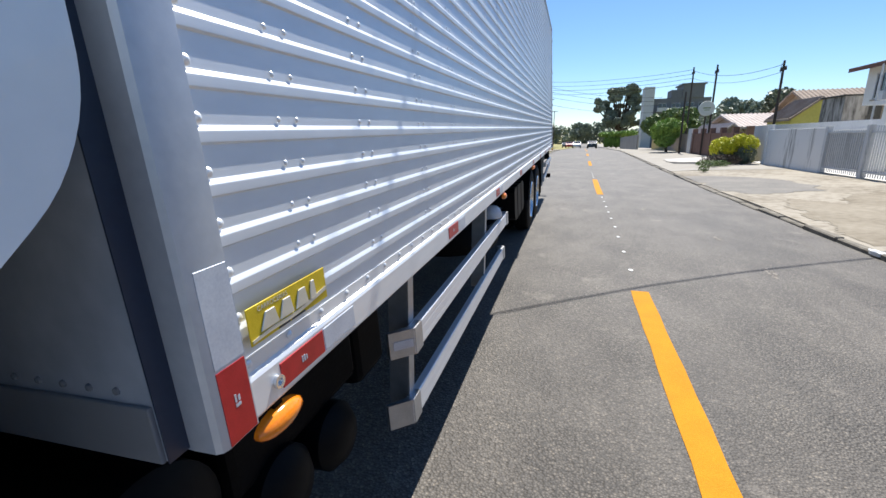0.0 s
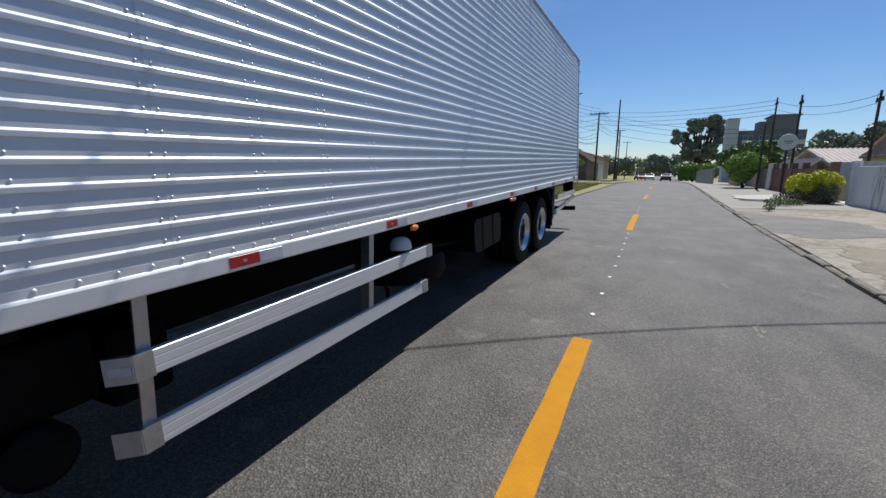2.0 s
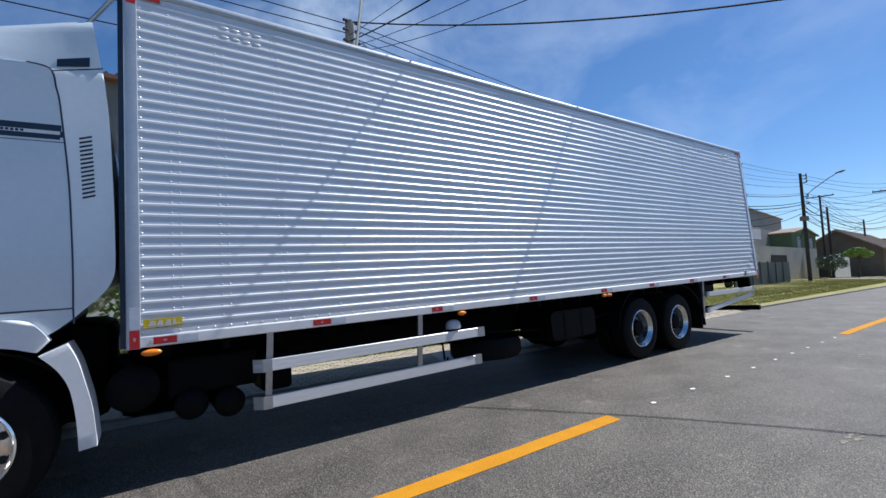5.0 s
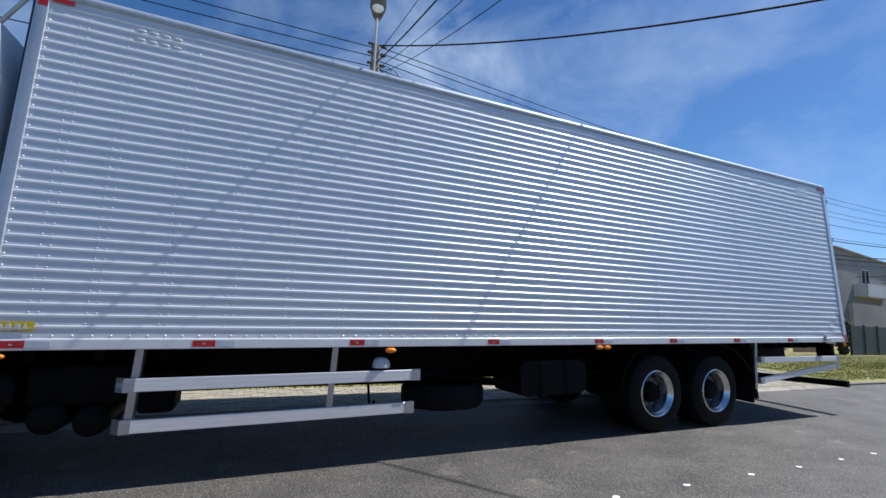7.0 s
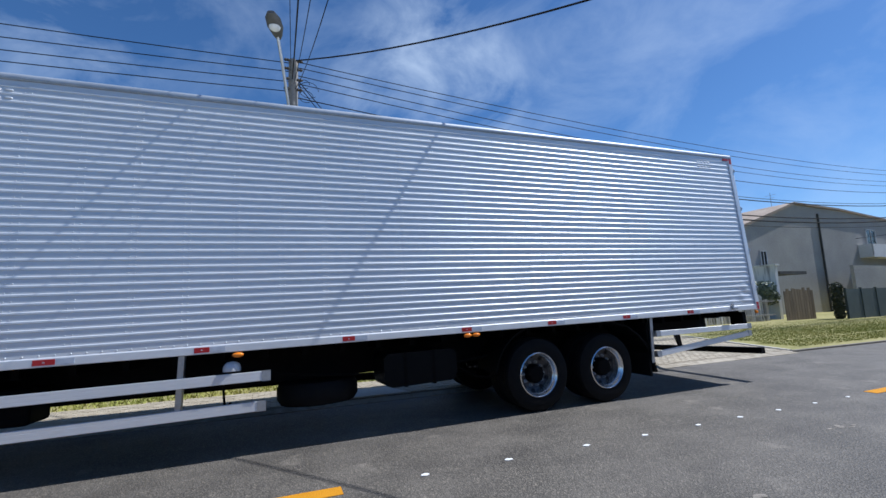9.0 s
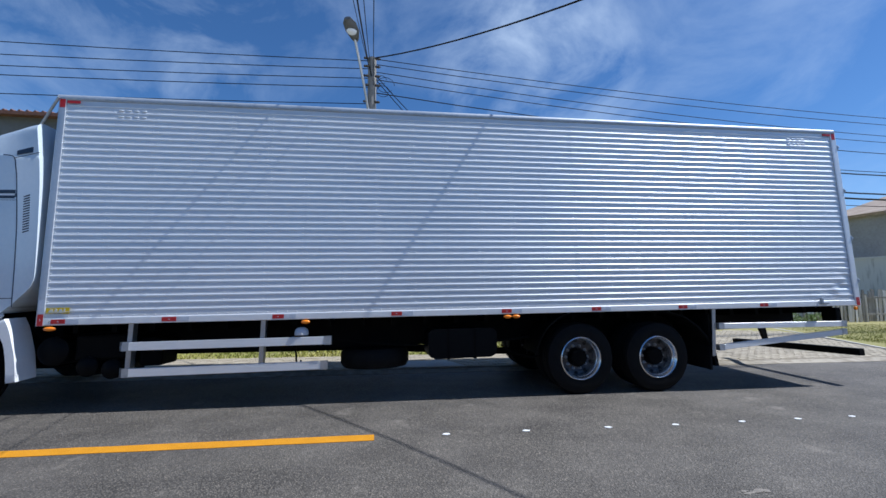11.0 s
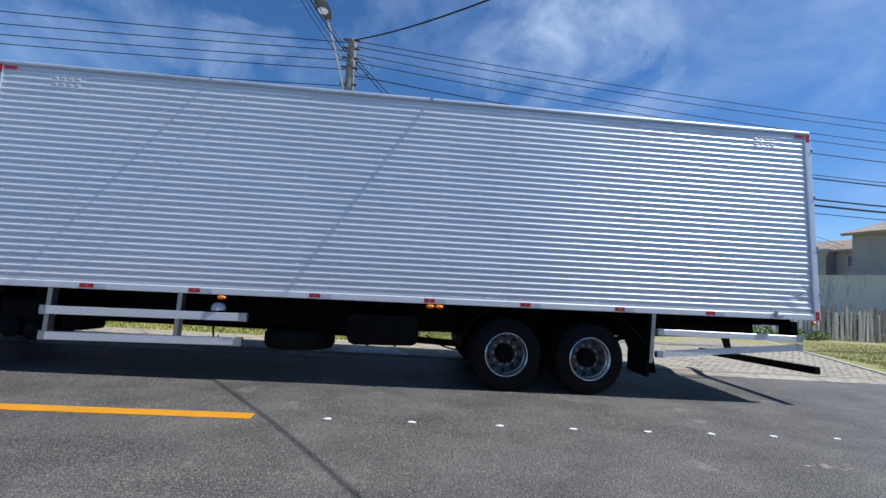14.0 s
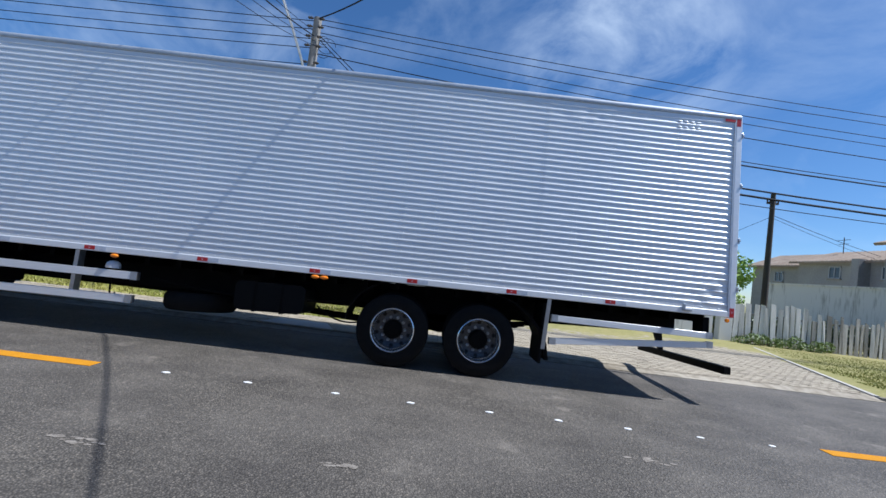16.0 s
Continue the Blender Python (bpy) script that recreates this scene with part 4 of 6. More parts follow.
def wheel(name, at, front, mirror=False):
    """A truck wheel; its outer face looks along +x, or -x when mirrored."""
    m = Matrix.Translation(at) @ (Matrix.Rotation(math.pi, 4, "Z") if mirror else Matrix())
    bm = B()
    lathe(bm, tyre_outline(), 56, "x", close=True)
    if not front:
        lathe(bm, tyre_outline(), 56, "x", (-0.31, 0, 0), close=True)
    wh = part("wheel", bm, M_RUBBER, truck, "front wheel with a black tyre" if front else "dual rear wheel with black tyres", 35, m)
    bm = B()
    if front:
        lathe(bm, [(0.305, 0.10), (0.312, 0.135), (0.300, 0.146), (0.285, 0.135), (0.270, 0.095), (0.235, 0.105), (0.19, 0.150), (0.165, 0.160), (0.16, 0.150), (0.11, 0.150)], 56, "x", ends=(False, True))
    else:
        lathe(bm, [(0.305, 0.10), (0.312, 0.135), (0.300, 0.146), (0.288, 0.135), (0.278, 0.09), (0.265, 0.075), (0.262, -0.02), (0.258, -0.040)], 56, "x", ends=(False, False))
    rim = part("rim", bm, M_CHROME, wh, "polished metal rim", 35, m)
    if not front:
        bm = B()
        lathe(bm, [(0.259, -0.035), (0.255, -0.048), (0.225, -0.058), (0.19, -0.04), (0.14, -0.04)], 56, "x", ends=(False, True))
        part("wheel_disc", bm, M_DISC, wh, "dished wheel disc, darkened for the shade in its dish", 35, m)
    n, rr, xx = 10, (0.253 if front else 0.243), (0.101 if front else -0.049)
    for k in range(n):
        a = 2 * math.pi * (k + 0.5) / n
        bm = B()
        lathe(bm, [(0.028, -0.01), (0.028, 0.004), (0.024, 0.006), (0.01, 0.0055)], 14, "x", (xx, rr * math.cos(a), rr * math.sin(a)))
        part("hand_hole", bm, M_DARK, wh, "", None, m)
        a = 2 * math.pi * k / n
        x0, r0 = (0.150, 0.195) if front else (-0.035, 0.168)
        bm = B()
        lathe(bm, [(0.024, -0.02), (0.024, 0.016), (0.016, 0.022), (0.012, 0.045), (0.003, 0.047)], 6, "x", (x0, r0 * math.cos(a), r0 * math.sin(a)))
        part("wheel_nut", bm, M_CHROME if front else M_STEEL, wh, "", None, m)
    bm = B()
    if front:
        lathe(bm, [(0.150, 0.14), (0.150, 0.166), (0.135, 0.176), (0.105, 0.172), (0.10, 0.185), (0.08, 0.20), (0.02, 0.205)], 30, "x")
    else:
        lathe(bm, [(0.135, -0.05), (0.135, 0.03), (0.125, 0.055), (0.115, 0.06), (0.11, 0.075), (0.02, 0.08)], 30, "x")
        for k in range(8):
            a = 2 * math.pi * k / 8
            lathe(bm, [(0.012, 0.055), (0.012, 0.072)], 6, "x", (0, 0.118 * math.cos(a), 0.118 * math.sin(a)))
    part("hub", bm, M_BLACK, wh, "dark hub", 35, m)


for y in (7.568, 8.80):
    wheel("wheel", (-0.87, y, TYRE_R), False)
    wheel("wheel", (-3.02, y, TYRE_R), False, True)
wheel("wheel", (-0.80, -0.365, 0.495), True)
wheel("wheel", (-3.04, -0.365, 0.495), True, True)

# rear mudguards
def arc_pts(cy, cz, r, a0, a1, n=14):
    return [(cy + r * math.cos(radians(a0 + (a1 - a0) * k / n)), cz + r * math.sin(radians(a0 + (a1 - a0) * k / n))) for k in range(n + 1)]


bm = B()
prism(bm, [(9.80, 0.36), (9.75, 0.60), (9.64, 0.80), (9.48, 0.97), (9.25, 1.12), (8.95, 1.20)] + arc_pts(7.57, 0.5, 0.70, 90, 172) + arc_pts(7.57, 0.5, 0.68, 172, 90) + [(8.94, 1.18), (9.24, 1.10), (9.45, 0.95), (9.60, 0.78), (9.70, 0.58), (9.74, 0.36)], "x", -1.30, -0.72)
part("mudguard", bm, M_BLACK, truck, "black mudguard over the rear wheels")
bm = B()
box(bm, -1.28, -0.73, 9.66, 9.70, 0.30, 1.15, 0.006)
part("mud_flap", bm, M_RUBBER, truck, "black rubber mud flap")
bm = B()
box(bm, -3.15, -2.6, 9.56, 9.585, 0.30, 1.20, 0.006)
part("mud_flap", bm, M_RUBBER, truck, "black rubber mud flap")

# cab
CAB_X, CAB_F = -0.650, -3.13


def cp(name, bm, material, label="", parent=None, smooth=None):
    """A part of the cab, leaning with the truck and drawn in towards the front."""
    for v in bm.verts:
        inward = 0.14 * max(0.0, 0.47 - v.co.y)
        v.co.z += 0.035 * max(0.0, v.co.z - 1.4)
        side = 1 if v.co.x > -1.9 else -1
        v.co.x -= side * inward + 0.015 * (v.co.z - 1.4)
    return part(name, bm, material, parent or cab, label, smooth)


prof = curve([(0.368, 3.12), (0.409, 2.77), (0.439, 2.26), (0.453, 1.92), (0.458, 1.72), (0.452, 1.61), (0.411, 1.513), (0.343, 1.437), (0.276, 1.373), (0.221, 1.317), (0.147, 1.255), (0.07, 1.20)]) + [(0.0, 1.20), (-0.33, 1.24), (-0.70, 1.17), (-0.96, 0.98), (-1.05, 0.55), (-1.9, 0.52), (-1.95, 1.5), (-1.72, 2.9), (-1.6, 3.06), (0.10, 3.12)]
bm = B()
prism(bm, prof, "x", CAB_F, CAB_X)
bmesh.ops.bevel(bm, geom=[e for e in bm.edges if abs(e.verts[0].co.x - e.verts[1].co.x) < 1e-4], offset=0.014, segments=3, affect="EDGES", profile=0.6, clamp_overlap=True)
bmesh.ops.bisect_plane(bm, geom=list(bm.verts) + list(bm.edges) + list(bm.faces), plane_co=(0, 0.47, 0), plane_no=(0, 1, 0))
bmesh.ops.bisect_plane(bm, geom=list(bm.verts) + list(bm.edges) + list(bm.faces), plane_co=(0, 0, 1.4), plane_no=(0, 0, 1))
cab = None
cab = cp("cab", bm, M_WHITE, "white sleeper cab with rounded rear corners", truck, 40)
bm = B()
EDGE = curve([(0.214, 1.39), (0.206, 1.71), (0.184, 2.157), (0.164, 2.40), (0.138, 2.645), (0.112, 2.868), (0.091, 2.967), (0.072, 3.06), (0.034, 3.105), (-0.075, 3.12)])
prism(bm, [(-1.45, 1.375)] + EDGE + [(-1.45, 3.08)], "x", CAB_X - 0.01, CAB_X + 0.006)
bmesh.ops.bevel(bm, geom=[e for e in bm.edges if e.verts[0].co.x > CAB_X and e.verts[1].co.x > CAB_X], offset=0.004, segments=2, affect="EDGES")
door = cp("door", bm, M_WHITE, "white cab door", smooth=40)
bm = B()
gap = [(0.225, 1.28)] + [(y + 0.006, z + (0.006 if z > 3 else 0)) for y, z in EDGE]
for (y0, z0), (y1, z1) in zip(gap, gap[1:]):
    tube(bm, [(CAB_X + 0.001, y0, z0), (CAB_X + 0.001, y1, z1)], 0.006, 6)
tube(bm, [(CAB_X + 0.001, -1.45, 1.345), (CAB_X + 0.001, 0.222, 1.392)], 0.007, 6)
tube(bm, [(CAB_X + 0.001, 0.075, 3.086), (CAB_X + 0.001, 0.37, 3.155)], 0.004, 6)
cp("door_gap", bm, M_NAVY, "dark panel gaps")
bm = B()
box(bm, CAB_X, CAB_X + 0.008, -1.4, 0.132, 2.644, 2.688)
box(bm, CAB_X, CAB_X + 0.008, 0.126, 0.144, 2.600, 2.644)
box(bm, CAB_X, CAB_X + 0.008, -1.4, 0.126, 2.583, 2.618)
box(bm, CAB_X, CAB_X + 0.008, -1.4, 0.148, 2.562, 2.567)
stripe = cp("stripe", bm, M_NAVY, "navy stripe with a white lining")
bm = B()
box(bm, CAB_X, CAB_X + 0.0072, -1.4, 0.125, 2.619, 2.643)
cp("stripe_lining", bm, M_FLARE, "white band")
bm = B()
for k in range(9):
    box(bm, CAB_X, CAB_X + 0.0085, -0.30 + k * 0.026, -0.282 + k * 0.026, 2.622 + 0.001 * (k % 3), 2.640)
prism(bm, [(-0.36, 2.655), (-0.34, 2.655), (-0.325, 2.63), (-0.305, 2.655), (-0.31, 2.63), (-0.33, 2.615)], "x", CAB_X, CAB_X + 0.0085)
cp("emblem_bar", bm, M_NAVY, "small dark bars")
bm = B()
for k in range(3):
    box(bm, CAB_X, CAB_X + 0.009, -0.36 + k * 0.035, -0.333 + k * 0.035, 1.470, 1.495)
cp("emblem_bar", bm, M_NAVY, "small dark bars low on the door")
for k in range(15):
    bm = B()
    y0, z = 0.234 + 0.0019 * k, 2.606 - k * 0.0309
    prism(bm, [(y0, z - 0.008), (y0 + 0.075, z + 0.014), (y0 + 0.075, z + 0.028), (y0, z + 0.006)], "x", CAB_X - 0.002, CAB_X + 0.004)
    cp("vent_slot", bm, M_NAVY)
bm = B()
prism(bm, [(0.098, 3.121), (0.289, 3.155), (0.288, 3.223), (0.098, 3.175)], "x", CAB_X - 0.004, CAB_X + 0.007)
cp("roof_slot", bm, M_NAVY, "dark slot under the roof fairing")
# roof fairing
bm = B()
rows = []
for k in range(15):
    f = k / 14
    y, z0 = 0.368 - 1.768 * f, 3.10 - 0.11 * f
    z1, inset = 3.56 - 0.20 * f - 0.24 * f * f, 0.006 + 0.62 * f ** 1.35
    half = []
    for j in range(11):
        q = j / 10
        half.append((CAB_X - 0.002 - inset * q ** 1.6 - 0.13 * max(0.0, (q - 0.72) / 0.28) ** 2, z0 + (z1 - z0) * (1 - (1 - q) ** 1.25)))
    back = 0.17 * max(0.0, 1 - 4.5 * f)
    rows.append([bm.verts.new((x, y - back * (z - z0), z)) for x, z in half] + [bm.verts.new((CAB_F + CAB_X - x, y - back * (z - z0), z)) for x, z in half[::-1]])
for a, b in zip(rows, rows[1:]):
    for i in range(len(a)):
        bm.faces.new((a[i], a[(i + 1) % len(a)], b[(i + 1) % len(a)], b[i]))
bm.faces.new(rows[0])
bm.faces.new(rows[-1][::-1])
cp("roof_fairing", bm, M_WHITE, "white rounded roof fairing", smooth=60)
bm = B()
prism(bm, [(-1.93, 1.9), (-1.76, 2.85), (-1.775, 2.855), (-1.945, 1.9)], "x", CAB_F + 0.15, CAB_X - 0.15)
cp("windscreen", bm, M_GLASS, "dark windscreen")
# fender flare and rear splash guard of the front wheel
bm = B()
n = 16
hi = [(-1.02, 1.10), (-0.80, 1.25), (-0.55, 1.32), (-0.28, 1.335), (-0.06, 1.325), (0.03, 1.27), (0.10, 1.175)]
lo = [(-0.98, 0.98), (-0.76, 1.10), (-0.55, 1.155), (-0.30, 1.165), (-0.12, 1.14), (-0.03, 1.115), (0.03, 1.095)]
prism(bm, curve(hi, 3) + curve(lo, 3)[::-1], "x", CAB_X - 0.06, CAB_X + 0.028)
bmesh.ops.bevel(bm, geom=[e for e in bm.edges if e.verts[0].co.x > CAB_X and e.verts[1].co.x > CAB_X], offset=0.02, segments=3, affect="EDGES", profile=0.5)
cp("fender_flare", bm, M_FLARE, "white fender flare over the front wheel", smooth=50)
outer = [(0.195, 1.145), (0.232, 1.07), (0.263, 0.99), (0.300, 0.85), (0.328, 0.74), (0.347, 0.63), (0.362, 0.50), (0.370, 0.40)]
inner = [(0.268, 0.385), (0.262, 0.50), (0.250, 0.62), (0.232, 0.74), (0.205, 0.85), (0.155, 0.95), (0.10, 1.02), (0.045, 1.075)]
bm = B()
prism(bm, curve(outer, 3) + curve(inner, 3), "x", CAB_X - 0.30, CAB_X + 0.020)
bmesh.ops.bevel(bm, geom=[e for e in bm.edges if e.verts[0].co.x > CAB_X and e.verts[1].co.x > CAB_X], offset=0.012, segments=2, affect="EDGES", profile=0.5)
part("splash_guard", bm, M_FLARE, truck, "white curved splash guard behind the front wheel", 40)
bm = B()
prism(bm, arc_pts(-0.33, 0.5, 0.64, 0, 180) + arc_pts(-0.33, 0.5, 0.62, 180, 0), "x", -1.2, -0.77)
part("wheel_arch", bm, M_BLACK, truck, "black inner wheel arch")
bm = B()
tube(bm, [(-0.74, 0.50, 3.97), (-0.84, 0.20, 3.52)], 0.016, 8)
part("fairing_stay", bm, M_STEEL, truck, "grey stay between roof fairing and box", 40)
# ---- surroundings ----
def from_lists(name, verts, faces, material, smooth=False):
    me = bpy.data.meshes.new(name)
    me.from_pydata(verts, [], faces)
    me.materials.append(material)
    return new(name, me)


def leaves(blobs, count, size, seed):
    """Small bent leaf clumps scattered through and over ellipsoid blobs (x, y, z, rx, ry, rz)."""
    rng = np.random.default_rng(seed)
    vol = np.array([b[3] * b[4] * b[5] for b in blobs]) ** (2 / 3)
    pick = rng.choice(len(blobs), count, p=vol / vol.sum())
    bl = np.array(blobs)[pick]
    d = rng.normal(size=(count, 3))
    d /= np.linalg.norm(d, axis=1)[:, None]
    rad = rng.uniform(0.55, 1.06, count) ** 0.6
    c = bl[:, :3] + d * bl[:, 3:] * rad[:, None]
    u = rng.normal(size=(count, 3))
    u /= np.linalg.norm(u, axis=1)[:, None]
    v = np.cross(u, d + 0.6 * rng.normal(size=(count, 3)))
    v /= np.linalg.norm(v, axis=1)[:, None]
    s = size * rng.uniform(0.5, 1.3, (count, 1))
    verts = np.stack([c - u * s, c + v * s * 0.55, c + u * s, c - v * s * 0.55], 1).reshape(-1, 3)
    faces = np.arange(count * 4).reshape(-1, 4)
    return verts.tolist(), faces.tolist()


def tree(name, at, blobs, count, size, leaf, label, seed, trunk_r=0.14, kind_of="tree", bark=None):
    """A tree: tapered trunk, a limb to each clump of the crown, many small leaves. Blobs are relative to its foot."""
    t = thing(name, at, label, kind_of)
    w = random.Random(seed)
    low = min(b[2] - 0.5 * b[5] for b in blobs)
    bm = B()
    tube(bm, [Vector(at) + Vector((w.uniform(-0.05, 0.05) * k, w.uniform(-0.05, 0.05) * k, low * k / 4)) for k in range(5)], [trunk_r * (1 - 0.12 * k) for k in range(5)], 8)
    trunk = part("trunk", bm, bark or M_BARK, t, smooth=50)
    for b in blobs:
        bm = B()
        a, e = Vector(at) + Vector((0, 0, low * 0.85)), Vector(at) + Vector(b[:3])
        mid = a.lerp(e, 0.5) + Vector((0, 0, -0.08 * (e - a).length))
        tube(bm, [a, mid, e], [trunk_r * 0.5, trunk_r * 0.3, trunk_r * 0.1], 5)
        part("limb", bm, bark or M_BARK, trunk, smooth=50)
    v, f = leaves([(b[0] + at[0], b[1] + at[1], b[2] + at[2], b[3], b[4], b[5]) for b in blobs], count, size, seed)
    cr = from_lists("crown", v, f, leaf)
    cr.parent, cr.matrix_parent_inverse = t, where(t).inverted()
    tagged(cr, kind="stuff")
    return t


def bush(name, at, blobs, count, size, leaf, label, seed, kind_of="shrub"):
    t = thing(name, at, label, kind_of)
    bm = B()
    for k in range(5):
        a = 2 * math.pi * k / 5
        b = blobs[k % len(blobs)]
        tube(bm, [at, Vector(at) + Vector((0.5 * b[0] + 0.1 * math.cos(a), 0.5 * b[1] + 0.1 * math.sin(a), b[2] * 0.5)), Vector(at) + Vector(b[:3])], [0.03, 0.02, 0.008], 5)
    part("stems", bm, M_BARK, t)
    v, f = leaves([(b[0] + at[0], b[1] + at[1], b[2] + at[2], b[3], b[4], b[5]) for b in blobs], count, size, seed)
    cr = from_lists("foliage", v, f, leaf)
    cr.parent, cr.matrix_parent_inverse = t, where(t).inverted()
    tagged(cr, kind="stuff")
    return t


def round_blobs(seed, n, r, spread, z0, z1, squash=0.8):
    w = random.Random(seed)
    return [(w.uniform(-1, 1) * spread, w.uniform(-1, 1) * spread, w.uniform(z0, z1), r * w.uniform(0.7, 1.2), r * w.uniform(0.7, 1.2), r * squash * w.uniform(0.7, 1.1)) for _ in range(n)]


def window(house, face, at, w, h, material=None, deep=0.08):
    """A framed window on a wall; face: x+ or x- or y- (the way it looks)."""
    x, y, z = at
    s = {"x+": 1, "x-": -1, "y-": -1}[face]
    m = Matrix.Translation(at) @ {"x+": Matrix.Rotation(math.pi / 2, 4, "Z"), "x-": Matrix.Rotation(-math.pi / 2, 4, "Z"), "y-": Matrix()}[face]
    bm = B()
    for x0, x1, z0, z1 in ((-w / 2, w / 2, h / 2 - 0.06, h / 2), (-w / 2, w / 2, -h / 2, -h / 2 + 0.06), (-w / 2, -w / 2 + 0.06, -h / 2, h / 2), (w / 2 - 0.06, w / 2, -h / 2, h / 2), (-0.025, 0.025, -h / 2, h / 2)):
        box(bm, x0, x1, -0.05, 0.06, z0, z1)
    win = part("window", bm, M_GATE, house, "window with a pale frame", None, m)
    bm = B()
    box(bm, -w / 2 + 0.03, w / 2 - 0.03, -0.012, 0.0, -h / 2 + 0.03, h / 2 - 0.03)
    part("pane", bm, material or M_GLASS, win, "dark glass", None, m)
    bm = B()
    box(bm, -w / 2 - 0.06, w / 2 + 0.06, -0.10, 0.02, -h / 2 - 0.07, -h / 2)
    part("sill", bm, M_CONCRETE, win, "", None, m)


def house(name, x0, x1, y0, y1, eave, ridge, along, wall, roof, label, over=0.45, category="house"):
    """A house with a gable roof whose ridge runs along x or y."""
    h = thing(name, ((x0 + x1) / 2, (y0 + y1) / 2, 0), label, category)
    bm = B()
    if along == "y":
        c = (x0 + x1) / 2
        prism(bm, [(x0, -0.1), (x1, -0.1), (x1, eave), (c, ridge - 0.12), (x0, eave)], "y", y0, y1)
    else:
        c = (y0 + y1) / 2
        prism(bm, [(y0, -0.1), (y1, -0.1), (y1, eave), (c, ridge - 0.12), (y0, eave)], "x", x0, x1)
    part("wall", bm, wall, h)
    for q in (-1, 1):
        bm = B()
        lo, hi, c, half = (y0, y1, (x0 + x1) / 2, (x1 - x0) / 2) if along == "y" else (x0, x1, (y0 + y1) / 2, (y1 - y0) / 2)
        slope = (ridge - eave) / half
        a0, z_e = c + q * (half + over), eave - slope * over
        prism(bm, [(c, ridge), (c, ridge - 0.14), (a0, z_e - 0.02), (a0, z_e + 0.12)], "y" if along == "y" else "x", lo - over, hi + over)
        slope_part = part("roof", bm, roof, h, "slope of ridged roof tiles")
        bm = B()
        n = int((hi - lo + 2 * over) / 0.28)
        for k in range(n):
            s = lo - over + 0.14 + k * 0.28
            p, e = ((c, s, ridge + 0.01), (a0, s, z_e + 0.13)) if along == "y" else ((s, c, ridge + 0.01), (s, a0, z_e + 0.13))
            tube(bm, [p, e], 0.06, 4)
        part("roof_tile", bm, roof, slope_part, kind="stuff")
    return h


def pole(at, high, r, material, label, arms=(), lamp=None, group="utility poles"):
    """A utility pole with cross-arms at heights; lamp: the direction (x, y) and reach of a street lamp."""
    p = thing("utility_pole", at, label, "pole", group)
    x, y, z = at
    bm = B()
    tube(bm, [(x, y, z - 0.2), (x, y, z + high * 0.5), (x, y, z + high)], [r, r * 0.85, r * 0.68], 10)
    part("shaft", bm, material, p, smooth=50)
    for h, half, ax in arms:
        d = Vector((1, 0, 0)) if ax == "x" else Vector((0, 1, 0))
        c = Vector((x, y, z + h))
        bm = B()
        box(bm, x - (half if ax == "x" else 0.05) , x + (half if ax == "x" else 0.05), y - (half if ax == "y" else 0.05), y + (half if ax == "y" else 0.05), z + h - 0.055, z + h + 0.055, 0.01)
        arm = part("cross_arm", bm, material, p)
        for s in (-0.95, -0.45, 0.45, 0.95):
            bm = B()
            q = c + d * half * s
            lathe(bm, [(0.02, 0.05), (0.045, 0.07), (0.03, 0.10), (0.05, 0.12), (0.02, 0.17)], 8, "z", q)
            part("insulator", bm, M_BARK, arm)
    if lamp:
        dx, dy, reach, h0, h1 = lamp
        a = Vector((x, y, z + h0))
        e = Vector((x + dx * reach, y + dy * reach, z + h1))
        bm = B()
        tube(bm, [a, a.lerp(e, 0.35) + Vector((0, 0, 0.10)), a.lerp(e, 0.7) + Vector((0, 0, 0.08)), e], 0.03, 8)
        arm = part("lamp_arm", bm, M_HEAD if material is M_POLE_D else M_STEEL, p, smooth=50)
        bm = B()
        m = Matrix.Translation(e) @ Matrix.Rotation(math.atan2(dy, dx), 4, "Z") @ Matrix.Rotation(radians(-12), 4, "Y")
        prev = None
        for s, wd, tk in ((-0.08, 0.05, 0.05), (0.0, 0.09, 0.07), (0.2, 0.15, 0.10), (0.42, 0.14, 0.09), (0.55, 0.07, 0.05)):
            ring = [bm.verts.new(m @ Vector((s, wd * math.cos(t), tk * 0.7 * math.sin(t) + 0.02))) for t in [i * math.pi / 5 for i in range(10)]]
            if prev:
                for i in range(10):
                    bm.faces.new((prev[i], prev[(i + 1) % 10], ring[(i + 1) % 10], ring[i]))
            else:
                bm.faces.new(ring)
            prev = ring
        bm.faces.new(prev)
        head = part("lamp_head", bm, M_HEAD, arm, "grey street lamp head", 50)
        bm = B()
        lathe(bm, [(0.11, -0.03), (0.10, -0.06), (0.06, -0.085), (0.01, -0.09)], 16, "z", m @ Vector((0.25, 0, 0)))
        tagged(part("lamp_bowl", bm, M_LENS, arm, "clear lamp bowl", 40), "")
    return p


def wire(a, b, sag, r=0.012, n=18):
    bm = B()
    tube(bm, hang(a, b, sag, n), r, 5)
    return solid("cable", bm, M_WIRE, "black overhead cable strung between poles", "cable", group="overhead cables")


